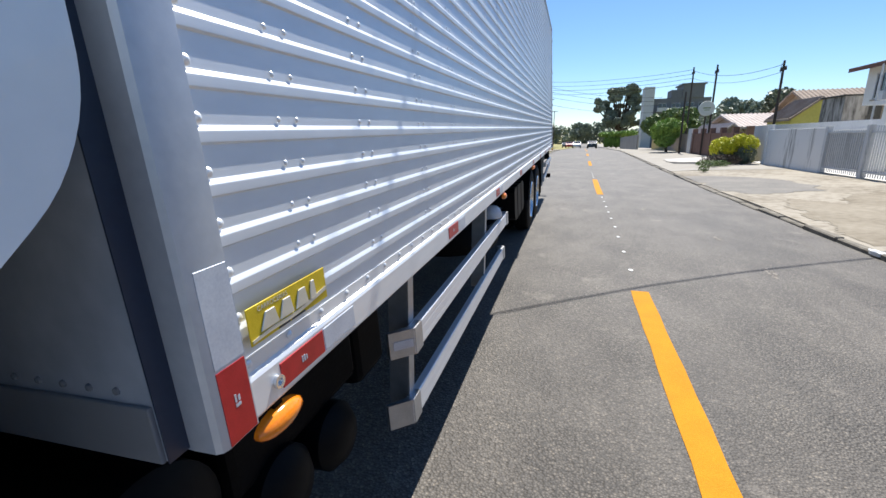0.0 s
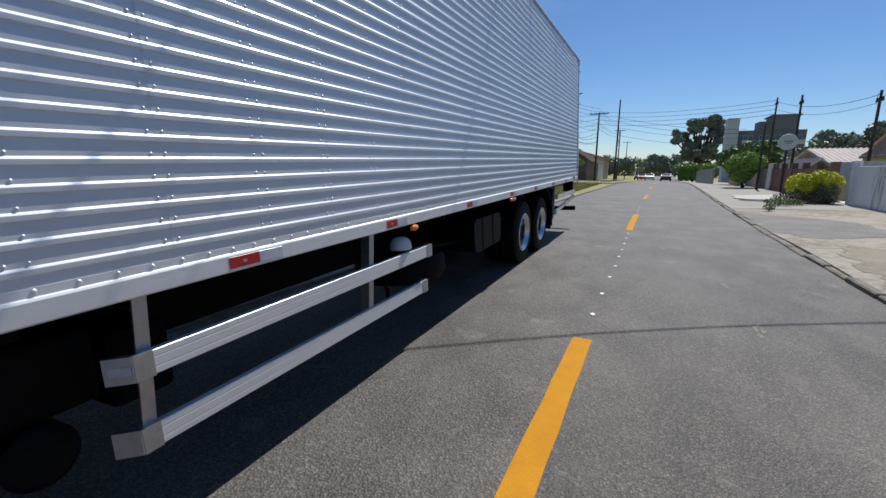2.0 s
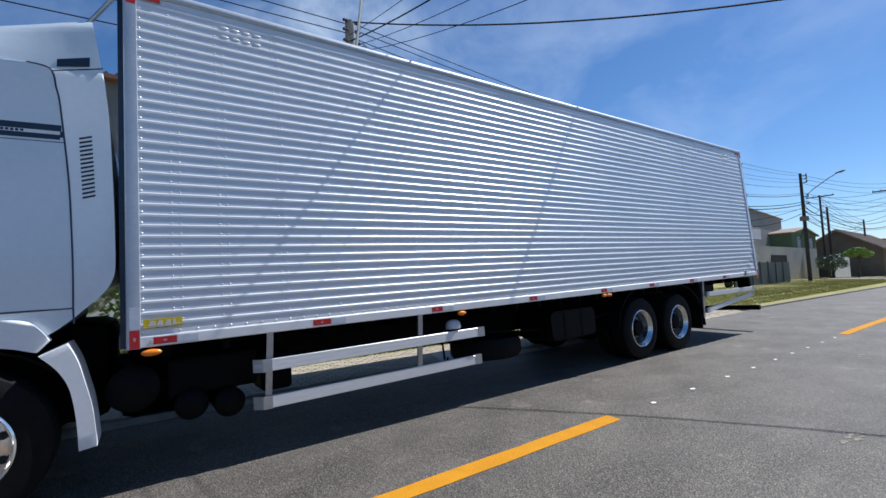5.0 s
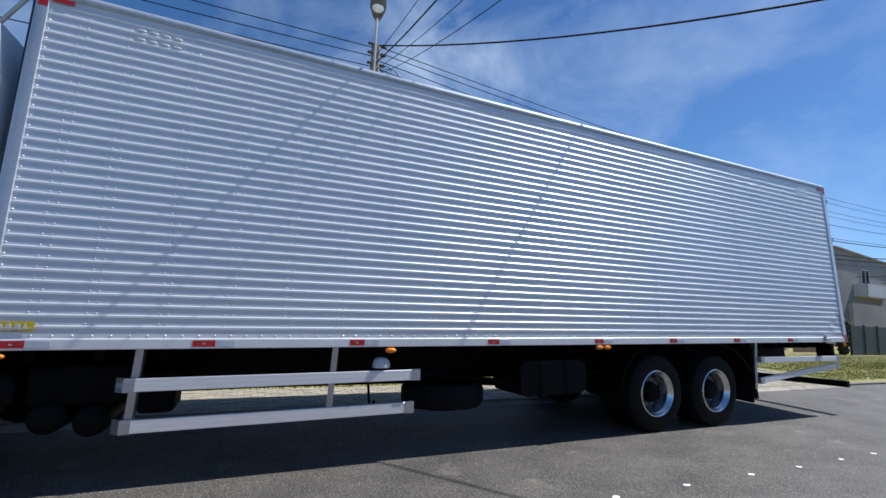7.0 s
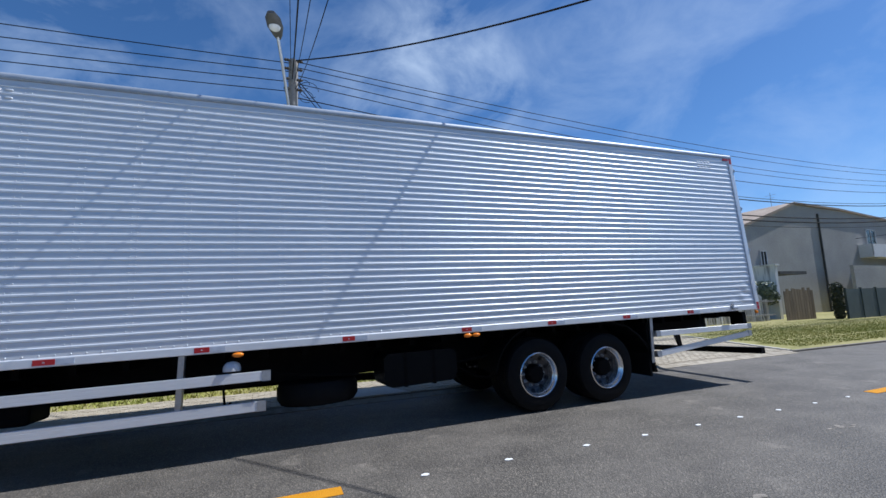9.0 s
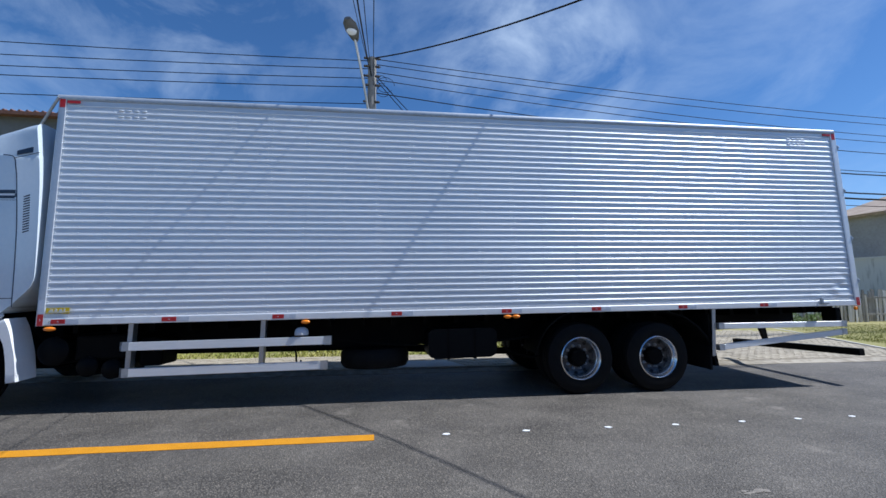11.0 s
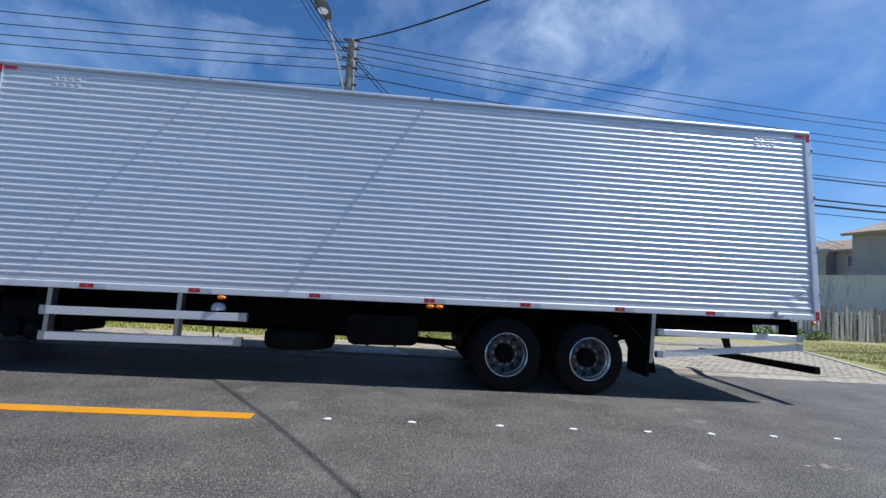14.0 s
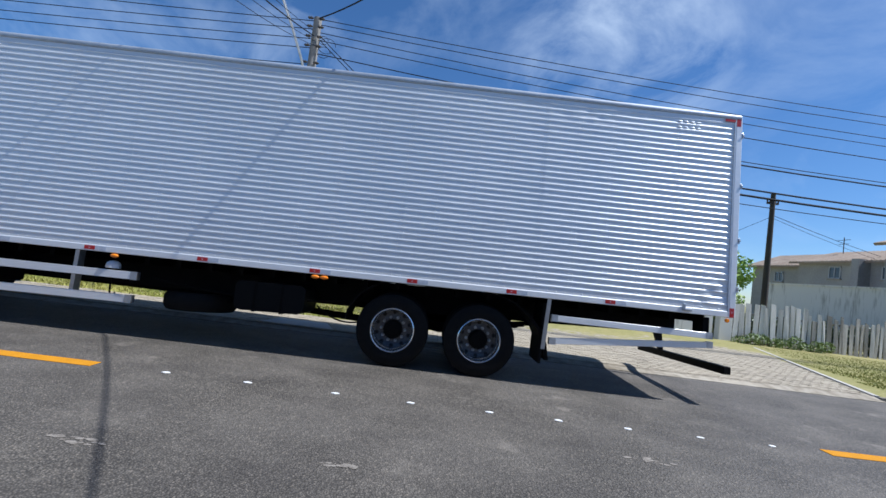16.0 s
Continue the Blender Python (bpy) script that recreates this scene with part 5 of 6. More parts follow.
# poles and cables
PA, PL, PB = (-5.30, 4.36, 0.0), (-8.45, 45.5, 0.0), (-5.4, -31.0, 0.0)
pole(PA, 7.35, 0.15, M_POLE, "concrete utility pole with a street lamp, in the grass strip", lamp=(0.973, -0.232, 1.50, 5.5, 6.96))
pole(PL, 9.0, 0.15, M_POLE_D, "dark utility pole with a long-armed street lamp on the verge", lamp=(1.0, -0.05, 2.3, 6.9, 8.5))
pole(PB, 7.4, 0.15, M_POLE, "concrete utility pole at the roadside")
for z0, zl, sag, r in ((7.34, 9.0, 0.64, 0.010), (7.2, 8.8, 0.72, 0.010), (7.0, 8.5, 0.88, 0.010), (6.8, 8.25, 0.89, 0.010), (6.45, 7.9, 0.94, 0.013), (5.75, 7.35, 0.96, 0.012), (5.65, 7.2, 0.95, 0.022), (5.05, 6.6, 1.0, 0.026), (4.9, 6.4, 1.02, 0.032), (4.55, 6.05, 0.9, 0.012)):
    wire((PA[0], PA[1], z0), (PL[0], PL[1], zl), sag, r)
for z0, zb in ((7.28, 7.6), (7.07, 7.0), (6.82, 6.7), (6.58, 6.55), (6.15, 6.1)):
    wire((PA[0], PA[1], z0), (PB[0], PB[1], zb), 0.42, 0.010)
# service cable over the street to the house opposite, and a bundle straight across
PR = (9.75, 14.63, 0.0)
wire((PA[0], PA[1], 7.35), (PR[0], PR[1], 6.0), 1.15, 0.016, 30)
pole(PR, 6.4, 0.14, M_POLE, "grey concrete pole behind the gate pillar")
PX = (9.6, 4.3, 0.0)
pole(PX, 4.9, 0.12, M_POLE, "short concrete service pole behind the wall")
for k in range(4):
    wire((PA[0], PA[1] - 0.05 + 0.03 * k, 7.0 - 0.12 * k), (PX[0], PX[1] - 0.5 + 0.3 * k, 4.6 - 0.3 * k), 0.5 + 0.1 * k, 0.013 if k == 1 else 0.006)
# loops and insulators on the near pole
bm = B()
for k, (z, r0) in enumerate(((6.62, 0.22), (6.45, 0.16), (6.75, 0.12))):
    tube(bm, [(PA[0] + 0.1, PA[1] + 0.12 + r0 * (1 + math.cos(t)), z + r0 * math.sin(t) * 0.9) for t in [i * math.pi / 8 for i in range(15)]], 0.007, 5)
solid("cable_loop", bm, M_WIRE, "loose loops of black cable on the pole", "cable")
for z in (7.28, 7.07, 6.82, 6.58, 6.15):
    for q in (-1, 1):
        bm = B()
        lathe(bm, [(0.015, 0.0), (0.04, 0.03), (0.025, 0.06), (0.04, 0.09), (0.012, 0.14)], 8, "y", (PA[0] + 0.12, PA[1] + q * 0.14 - 0.07, z))
        solid("insulator", bm, M_POLE_D, "dark cable insulator fixed on the pole", "insulator", group="insulators on the pole")
P2 = (-16.2, 25.05, 0.0)
pole(P2, 7.45, 0.16, M_POLE_D, "dark wooden utility pole behind the fence", arms=((6.9, 0.3, "y"),))
wire((P2[0], P2[1], 6.3), (-32, 60, 6.0), 0.6, 0.014)
wire((P2[0], P2[1], 6.15), (-32, 60, 5.7), 0.7, 0.010)
wire((PA[0], PA[1], 7.0), (-11.5, 11.0, 4.2), 0.35, 0.011)
wire((PA[0], PA[1], 6.9), (-11.5, 10.2, 4.4), 0.30, 0.011)
wire((P2[0], P2[1], 6.2), (-21.0, 19.5, 2.4), 0.1, 0.010)
# fittings and slack cables on the dark pole
for k, z in enumerate((8.75, 8.5, 8.2, 7.0, 6.4)):
    bm = B()
    box(bm, PL[0] + 0.15, PL[0] + 0.42, PL[1] - 0.05, PL[1] + 0.05, z - 0.03, z + 0.03)
    lathe(bm, [(0.03, 0.03), (0.06, 0.05), (0.04, 0.10), (0.06, 0.13), (0.02, 0.18)], 8, "z", (PL[0] + 0.38, PL[1], z))
    solid("insulator", bm, M_POLE_D, "dark cable bracket fixed on the pole", "insulator", group="brackets on the dark pole")
bm = B()
lathe(bm, [(0.05, -0.2), (0.3, -0.18), (0.32, 0.0), (0.3, 0.18), (0.05, 0.2)], 14, "z", (PL[0], PL[1], 5.2))
solid("cable_clamp", bm, M_POLE, "pale collar round the dark pole", "clamp")
for k, (z0, q, zq, sag) in enumerate((((7.0), (-11.3, 62.0), 8.6, 0.5), (6.6, (-11.3, 62.0), 8.0, 0.9), (6.0, (-9.4, 56.0), 6.8, 0.6), (5.6, (-9.4, 56.0), 6.2, 0.8), (6.8, (-5.5, 59.0), 5.6, 1.2), (6.2, (-5.5, 59.0), 5.0, 1.0), (5.4, (-5.5, 59.0), 4.8, 0.7), (5.9, (-10.4, 75.0), 6.9, 1.4), (5.2, (-10.4, 75.0), 6.2, 1.0), (6.1, (-13.2, 44.0), 5.4, 0.2), (5.7, (-13.2, 48.0), 5.2, 0.3), (5.0, (-13.0, 60.0), 4.4, 0.5))):
    wire((PL[0], PL[1], z0), (q[0], q[1], zq), sag, 0.016 + 0.006 * (k % 3))
for k in range(5):
    wire((-11.3, 62.0, 9.0 - 0.5 * k), (-5.5, 59.0, 8.3 - 0.55 * k), 0.3 + 0.15 * k, 0.018)
    wire((-11.3, 62.0, 9.0 - 0.4 * k), (-10.4, 75.0, 7.1 - 0.35 * k), 0.3, 0.018)
# farther poles
for x, y, h, half in ((-5.5, 59.0, 8.5, 1.1), (-11.3, 62.0, 9.2, 1.2), (-9.4, 56.0, 7.1, 0.0), (-10.4, 75.0, 7.2, 0.0), (-5.4, 96.0, 10.0, 1.0), (-5.6, 128.0, 10.0, 1.0)):
    pole((x, y, 0), h, 0.13, M_POLE_D, "dark utility pole with a cross-arm at the roadside", arms=((h - 0.15, half, "x"),) if half else ())
pole((-4.4, 76.0, 0), 12.6, 0.15, M_POLE_D, "tall dark pole beside the street")
for x, y, h in ((9.6, 44.4, 7.2), (9.4, 36.7, 6.3), (11.3, 31.0, 5.6), (8.2, 39.6, 4.8)):
    pole((x, y, 0), h, 0.085, M_POLE_D, "dark utility pole beside the garden walls", arms=((h - 0.5, 0.35, "y"),) if h > 5 else ())
for k, z in enumerate((8.9, 8.6, 8.2, 7.4, 7.1, 6.7)):
    wire((PL[0], PL[1], z), (-5.5, 59.0, z + 0.1 - 0.1 * k), 0.35, 0.014)
    wire((-5.5, 59.0, z), (-4.4, 76.0, z + 0.4), 0.4, 0.016)
    wire((-4.4, 76.0, z + 0.4), (-5.4, 96.0, z), 0.4, 0.018)
    if k < 4:
        wire((-4.4, 76.0, z + 1.0 - 0.4 * k), (14.0, 84.0, z - 0.5 - 0.3 * k), 0.6, 0.022)
        wire((9.6, 44.4, 7.0 - 0.35 * k), (-5.5, 59.0, 8.6 - 0.5 * k), 0.5, 0.016)
wire((11.3, 31.0, 5.4), (9.6, 44.4, 6.9), 0.5, 0.014)
wire((11.3, 31.0, 5.0), (9.6, 44.4, 6.3), 0.5, 0.012)
bm = B()
tube(bm, [(11.2, 31.0, 5.45), (11.0, 30.6, 5.0), (11.1, 30.4, 4.6), (11.3, 30.8, 4.35)], 0.012, 5)
solid("cable_loop", bm, M_WIRE, "loop of cable hanging from the pole", "cable")

# right side: wall, gate, pillar, garage door
EARLIER = set(scene.objects)
walls_e = thing("garden_wall", (8.9, 22, 0), "white rendered garden wall with grey streaks", "wall", kind="structure")
bm = B()
box(bm, 8.70, 8.88, 20.15, 25.35, -0.1, 1.72, 0.01)
box(bm, 8.66, 8.92, 25.2, 25.5, -0.1, 1.95, 0.01)
part("wall_panel", bm, M_WALL_DIRTY, walls_e)
bm = B()
box(bm, 8.72, 8.9, 14.8, 25.3, -0.1, 0.13, 0.01)
part("wall_base", bm, M_CONCRETE, walls_e)
gate = thing("bar_gate", (8.78, 17.5, 0.12), "white steel bar gate between posts, closed", "gate")
for y in (17.66, 20.1, 14.86):
    bm = B()
    box(bm, 8.70, 8.86, y - 0.08, y + 0.08, 0.1, 1.78, 0.01)
    part("post", bm, M_GATE, gate, "white gate post")
for z in (0.32, 1.55):
    bm = B()
    box(bm, 8.755, 8.795, 14.9, 20.1, z - 0.03, z + 0.03)
    part("rail", bm, M_GATE, gate)
for k in range(42):
    y = 14.98 + k * 0.122
    if abs(y - 17.66) < 0.09:
        continue
    bm = B()
    box(bm, 8.765, 8.785, y - 0.014, y + 0.014, 0.17, 1.74 if y < 17.6 else 1.62)
    part("bar", bm, M_GATE, gate)
bm = B()
box(bm, 8.795, 8.80, 17.74, 20.05, 0.36, 1.52)
part("mesh_panel", bm, M_WALL_DIRTY, gate, "pale sheet behind the bars")
bm = B()
prism(bm, [(8.62, 13.55), (9.15, 13.55), (9.15, 14.75), (8.62, 14.75)], "z", -0.1, 2.62)
pillar = solid("gate_pillar", bm, mat("clean_white_render", (0.72, 0.72, 0.715), (0.8, 0.8, 0.79), 0.9, 0.85, 0.0, 0.15, 60, fine=12), "thick white rendered gate pillar", "pillar", "structure")
bm = B()
lathe(bm, [(0.045, -0.01), (0.045, -0.03), (0.03, -0.04)], 14, "x", (8.62, 13.9, 1.0))
part("doorbell", bm, M_BLACK, pillar, "small dark bell")
bm = B()
for k in range(7):
    tube(bm, [(8.80 + 0.02 * k, 13.95 + (0.34 - 0.015 * k) * math.cos(t), 2.90 + 0.015 * math.sin(k * 2.0) + (0.30 - 0.02 * k) * math.sin(t)) for t in [i * math.pi / 10 for i in range(21)]], 0.009, 4)
solid("cable_coil", bm, M_WIRE, "coil of spare black cable above the pillar", "cable")
bm = B()
box(bm, 9.05, 9.12, 8.0, 13.55, 0.08, 2.55)
for k in range(18):
    box(bm, 9.035, 9.052, 8.15 + k * 0.3, 8.19 + k * 0.3, 0.12, 2.5)
solid("garage_door", bm, M_SHUTTER, "grey-blue ribbed metal garage door", "garage door", "structure")
# unseen wall, added to close this side and give the truck's metal a reflection
bm = B()
box(bm, 8.70, 8.95, -45, 8.0, -0.1, 2.6)
box(bm, 8.66, 8.99, -45, 8.0, 2.6, 2.68)
solid("wall_east", bm, M_WALL_W, "unseen plain white wall, added to close the street and reflect in the truck", "wall", "structure")
bm = B()
box(bm, 8.9, 16.0, 14.8, 27.5, -0.1, 0.13)
solid("yard_paving", bm, mat("pale_tile_paving", (0.62, 0.60, 0.56), (0.72, 0.70, 0.66), 1.0, 0.8), "pale paved front yard", "paving", "structure")

# two-storey white house behind the gate
H = thing("white_house", (16, 23, 0), "two-storey white rendered house with a balcony slab", "house")
bm = B()
prism(bm, [(13.0, 6.0), (22.0, 6.0), (22.0, 25.5), (13.0, 25.5)], "z", 0.1, 2.75)
part("lower_storey", bm, M_WALL_W, H)
bm = B()
prism(bm, [(13.0, 24.6), (22.0, 24.6), (22.0, 27.2), (13.0, 27.2)], "z", 2.75, 4.42)
part("upper_wing", bm, M_WALL_W, H)
bm = B()
prism(bm, [(13.3, 6.0), (22.0, 6.0), (22.0, 24.6), (13.3, 24.6)], "z", 2.75, 4.78)
box(bm, 13.2, 22.05, 5.9, 24.62, 4.78, 4.85)
part("upper_storey", bm, M_WALL_W, H)
bm = B()
prism(bm, [(12.45, 4.31), (12.45, 4.49), (17.5, 5.5), (22.5, 4.52), (22.5, 4.38), (17.5, 5.36)], "y", 24.62, 27.75)
part("roof", bm, M_TILE_DARK, H, "dark eave of the tiled roof")
bm = B()
box(bm, 11.9, 13.0, 14.8, 24.2, 2.62, 2.80, 0.01)
part("balcony_slab", bm, M_WALL_W, H, "projecting white balcony slab")
bm = B()
tube(bm, [(11.95, 24.1, 0.1), (11.95, 24.1, 4.25)], 0.04, 8)
part("post", bm, M_GATE, H, "thin white post")
bm = B()
tube(bm, [(13.25, 23.6, 2.8), (13.25, 23.6, 4.5), (13.29, 23.6, 4.6)], 0.04, 8)
tube(bm, [(13.27, 23.2, 3.4), (13.27, 23.2, 4.1)], 0.03, 8)
part("drain_pipe", bm, M_STEEL, H, "grey drain pipe")
window(H, "x-", (12.99, 26.0, 3.55), 0.8, 1.15)
window(H, "x-", (12.99, 23.0, 1.95), 1.0, 0.8)
window(H, "x-", (12.99, 18.5, 1.6), 1.4, 1.1)
bm = B()
box(bm, 12.6, 13.0, 25.0, 25.5, 2.90, 3.28, 0.02)
part("air_conditioner", bm, M_GATE, H, "small air conditioner on the slab")
bm = B()
box(bm, 12.85, 14.4, 28.4, 30.6, -0.1, 3.3)
solid("stained_wall_block", bm, mat("mouldy_render", (0.06, 0.055, 0.05), (0.42, 0.40, 0.38), 1.1, 0.9, 0.0, 0.2, 50, fine=6, low=0.4, high=0.6, stretch=(1.2, 1.2, 0.3)), "old wall block with black mould stains", "wall", "structure")
bm = B()
box(bm, 12.75, 14.5, 28.3, 30.7, 3.3, 3.37)
box(bm, 13.9, 14.41, 28.36, 28.4, 1.9, 3.3)
box(bm, 12.86, 14.4, 28.37, 28.4, 1.75, 2.05)
solid("wall_stain_cap", bm, M_STAIN, "blackened cap and stain on the old wall", "wall", "structure")
bm = B()
box(bm, 10.6, 10.8, 20.0, 34.0, -0.1, 2.0)
for k in range(7):
    box(bm, 10.58, 10.6, 20.0, 34.0, 0.25 * k + 0.18, 0.25 * k + 0.2)
solid("block_wall", bm, M_WALL_W, "unfinished white block wall beside the yard", "wall", "structure")

# houses and gardens farther along the right side
house("yellow_house", 12.45, 15.2, 33.0, 36.5, 2.4, 3.6, "y", M_WALL_Y, M_TILE, "yellow gabled house with an old tiled roof", 0.15)
house("pale_roof_house", 11.5, 18.5, 37.5, 46.5, 2.0, 3.05, "x", M_WALL_T, M_TILE_PALE, "low house with a pale tiled roof")
house("pale_roof_house", 10.2, 11.4, 38.0, 45.5, 1.7, 2.3, "y", M_WALL_T, M_TILE_PALE, "low annexe with a pale roof")
house("large_roof_house", 15.3, 25, 36.8, 43.0, 3.2, 4.5, "x", M_WALL_T, M_TILE, "house with a broad weathered roof behind the yellow one")
bm = B()
box(bm, 8.9, 9.1, 28.5, 40.5, -0.1, 1.55)
box(bm, 8.86, 9.14, 28.5, 40.5, 1.55, 1.62)
for k in range(6):
    box(bm, 8.85, 9.15, 28.4 + 2.3 * k, 28.7 + 2.3 * k, -0.1, 1.95)
solid("brick_wall", bm, M_BRICK, "red-brown garden wall with piers", "wall", "structure")
bm = B()
box(bm, 8.85, 9.15, 40.6, 41.7, -0.1, 2.0)
solid("white_gate_panel", bm, M_WALL_W, "white gate panel between the walls", "gate", "structure")
bm = B()
box(bm, 8.9, 9.1, 41.8, 50.0, -0.1, 1.6)
solid("tan_wall", bm, M_WALL_T, "tan garden wall", "wall", "structure")
bm = B()
box(bm, 8.6, 8.8, 50.1, 57.5, -0.1, 1.4)
solid("yellow_wall", bm, mat("ochre_render", (0.45, 0.36, 0.15), (0.55, 0.45, 0.2), 1, 0.9), "ochre garden wall", "wall", "structure")
bm = B()
box(bm, 7.0, 7.2, 57.6, 77.0, -0.1, 1.7)
solid("grey_wall", bm, M_WALL_G, "grey-green garden wall", "wall", "structure")
bush("golden_shrub", (7.95, 26.9, 0.1), [(-0.35, -0.2, 0.85, 0.42, 0.5, 0.4), (0.35, -0.75, 0.95, 0.4, 0.5, 0.42), (0.0, -0.5, 1.15, 0.35, 0.4, 0.3), (-0.4, 0.6, 0.95, 0.4, 0.5, 0.35), (0.3, 0.5, 1.1, 0.35, 0.5, 0.3), (-0.5, 1.3, 0.8, 0.35, 0.5, 0.4), (0.2, 1.6, 0.9, 0.4, 0.5, 0.35), (-0.3, 2.1, 0.6, 0.35, 0.4, 0.35)], 9000, 0.055, M_LEAF_Y, "bright yellow-green shrub beside the white wall", 11)
bush("green_shrub", (8.3, 26.0, 0.1), [(-0.1, 0, 0.45, 0.4, 0.5, 0.5), (-0.2, 0.8, 0.4, 0.45, 0.5, 0.45), (-0.5, 1.6, 0.35, 0.45, 0.5, 0.4), (-0.6, 2.4, 0.3, 0.4, 0.5, 0.35)], 4200, 0.05, M_LEAF_D, "low green foliage under the yellow shrub", 12)
bush("weed_clump", (6.0, 24.0, 0.1), [(0, 0, 0.12, 0.5, 0.4, 0.16), (0.7, 0.5, 0.1, 0.4, 0.4, 0.14)], 900, 0.04, M_LEAF, "low weeds in a pavement crack", 13, "weeds")
bush("dead_branches", (7.0, 25.6, 0.1), [(0, 0, 0.2, 0.9, 0.8, 0.25), (0.5, 0.8, 0.2, 0.6, 0.6, 0.25)], 1500, 0.05, M_BARK, "heap of dry cut branches on the pavement", 14, "branches")
bush("weed_clump", (5.2, 21.2, 0.07), [(0, 0, 0.1, 0.2, 0.2, 0.14)], 250, 0.035, M_LEAF, "small weeds at a pavement joint", 15, "weeds")
# disc sign
S = thing("round_sign", (8.8, 37.0, 0.1), "round pale sign on a dark post", "sign")
bm = B()
tube(bm, [(8.8, 37.0, 0.0), (8.8, 37.0, 3.75)], 0.05, 8)
part("post", bm, M_POLE_D, S)
bm = B()
lathe(bm, [(0.49, 0.06), (0.51, 0.03), (0.51, -0.03), (0.49, -0.06)], 32, "y", (8.8, 36.93, 3.3))
disc = part("disc", bm, M_SIGN, S, "pale round sign face")
bm = B()
box(bm, 8.56, 9.04, 36.865, 36.868, 3.31, 3.38)
box(bm, 8.64, 8.96, 36.865, 36.868, 3.18, 3.23)
part("print", bm, M_LEAF, disc, "faded green bars")

# trees on the right
tree("small_tree", (7.85, 44.5, 0.05), round_blobs(21, 16, 0.72, 0.78, 0.85, 2.4), 12000, 0.10, M_LEAF_B, "round bright green street tree", 21, 0.13)
tree("garden_tree", (9.4, 52.0, 0.0), round_blobs(22, 14, 1.15, 1.7, 1.6, 3.5), 8000, 0.19, M_LEAF, "broad green garden tree behind the wall", 22, 0.2)
tree("garden_tree", (20.8, 66.0, 0.0), round_blobs(23, 14, 1.7, 2.4, 2.6, 4.9), 7000, 0.24, M_LEAF_HAZE, "large dark green tree behind the houses", 23, 0.3)
tree("garden_tree", (18.0, 63.0, 0.0), round_blobs(24, 12, 1.6, 2.2, 2.6, 4.6), 6000, 0.24, M_LEAF_HAZE, "large dark green tree behind the houses", 24, 0.3)
tree("garden_tree", (17.2, 45.0, 0.0), round_blobs(25, 10, 1.0, 1.4, 3.0, 4.6), 3600, 0.2, M_LEAF_D, "dark tree above the low roofs", 25, 0.25)
tree("garden_tree", (23.5, 44.0, 0.0), round_blobs(26, 10, 0.9, 1.8, 4.4, 5.4), 3600, 0.22, M_LEAF, "tree showing above the broad roof", 26, 0.25)
w = random.Random(3)
tall = []
for k in range(60):
    a, q = w.uniform(0, 6.28), w.random()
    z = 5.9 + 9.6 * q
    sp = 6.6 * math.sin(math.pi * min(1, 0.3 + 0.58 * q)) + 0.8
    tall.append((math.cos(a) * sp * w.uniform(0.3, 1), math.sin(a) * sp * w.uniform(0.2, 1), z, w.uniform(0.8, 1.5), w.uniform(0.8, 1.5), w.uniform(0.55, 1.0)))
tree("tall_tree", (11.6, 132.0, -1.7), tall, 26000, 0.34, M_LEAF_HAZE, "tall dark spreading tree with gaps between its boughs", 31, 0.55)
tree("far_tree", (4.5, 150.0, 0), round_blobs(32, 9, 2.2, 4.0, 3, 6), 5000, 0.4, M_LEAF_HAZE, "distant dark tree beside the street", 32, 0.3)
tree("far_tree", (-9.0, 150.0, 0), round_blobs(33, 9, 2.0, 4.0, 2.6, 5), 5000, 0.4, M_LEAF_HAZE, "distant dark tree beside the street", 33, 0.3)
tree("far_tree", (-14.0, 115.0, 0), round_blobs(34, 9, 1.7, 3.5, 2.2, 4), 5000, 0.36, M_LEAF_HAZE, "distant dark tree behind the poles", 34, 0.3)
bush("clipped_hedge", (7.1, 84.0, 0), [(-2.4 + 0.8 * k, (k % 2) * 0.4, 2.35 + 0.03 * k, 0.75, 1.4, 0.42) for k in range(7)] + [(-1.6 + 0.8 * k, 0, 1.1, 0.6, 1.0, 0.9) for k in range(4)], 8000, 0.15, M_LEAF_B, "tall flat-topped hedge beside the street", 35, "hedge")
bush("far_woods", (0.0, 215.0, 0), [(-75 + 9.5 * k, 8 * math.sin(k * 1.7), 3.6 + 1.2 * math.sin(k * 2.3), 6.5, 5, 4.2 + 1.2 * math.sin(k)) for k in range(22)], 14000, 0.8, M_LEAF_HAZE, "line of distant trees closing the street", 36, "woods")

# far building
FB = thing("apartment_building", (20, 108, 0), "dark grey apartment block with a pale stair tower", "building")
bm = B()
box(bm, 14.6, 24.6, 100, 116, -1.3, 8.4)
part("wall", bm, M_BUILD, FB)
bm = B()
box(bm, 19.6, 23.2, 99.7, 106, 8.4, 10.75)
box(bm, 19.3, 23.5, 99.5, 106.2, 10.75, 11.0)
box(bm, 17.6, 19.6, 99.9, 104, 8.4, 9.9)
part("roof_block", bm, M_BUILD, FB)
bm = B()
box(bm, 12.8, 14.6, 99.5, 103, -1.3, 10.6)
part("stair_tower", bm, M_BUILD_L, FB, "pale stair tower")
for z in (6.9, 4.2):
    for x in (16.2, 18.6, 21.0, 23.3):
        window(FB, "y-", (x, 99.99, z), 1.5, 1.2)
        bm = B()
        box(bm, x - 1.0, x + 1.0, 98.9, 100.0, z - 1.0, z - 0.88)
        box(bm, x - 1.0, x + 1.0, 98.9, 98.95, z - 0.88, z - 0.25)
        part("balcony", bm, M_BUILD_L, FB)

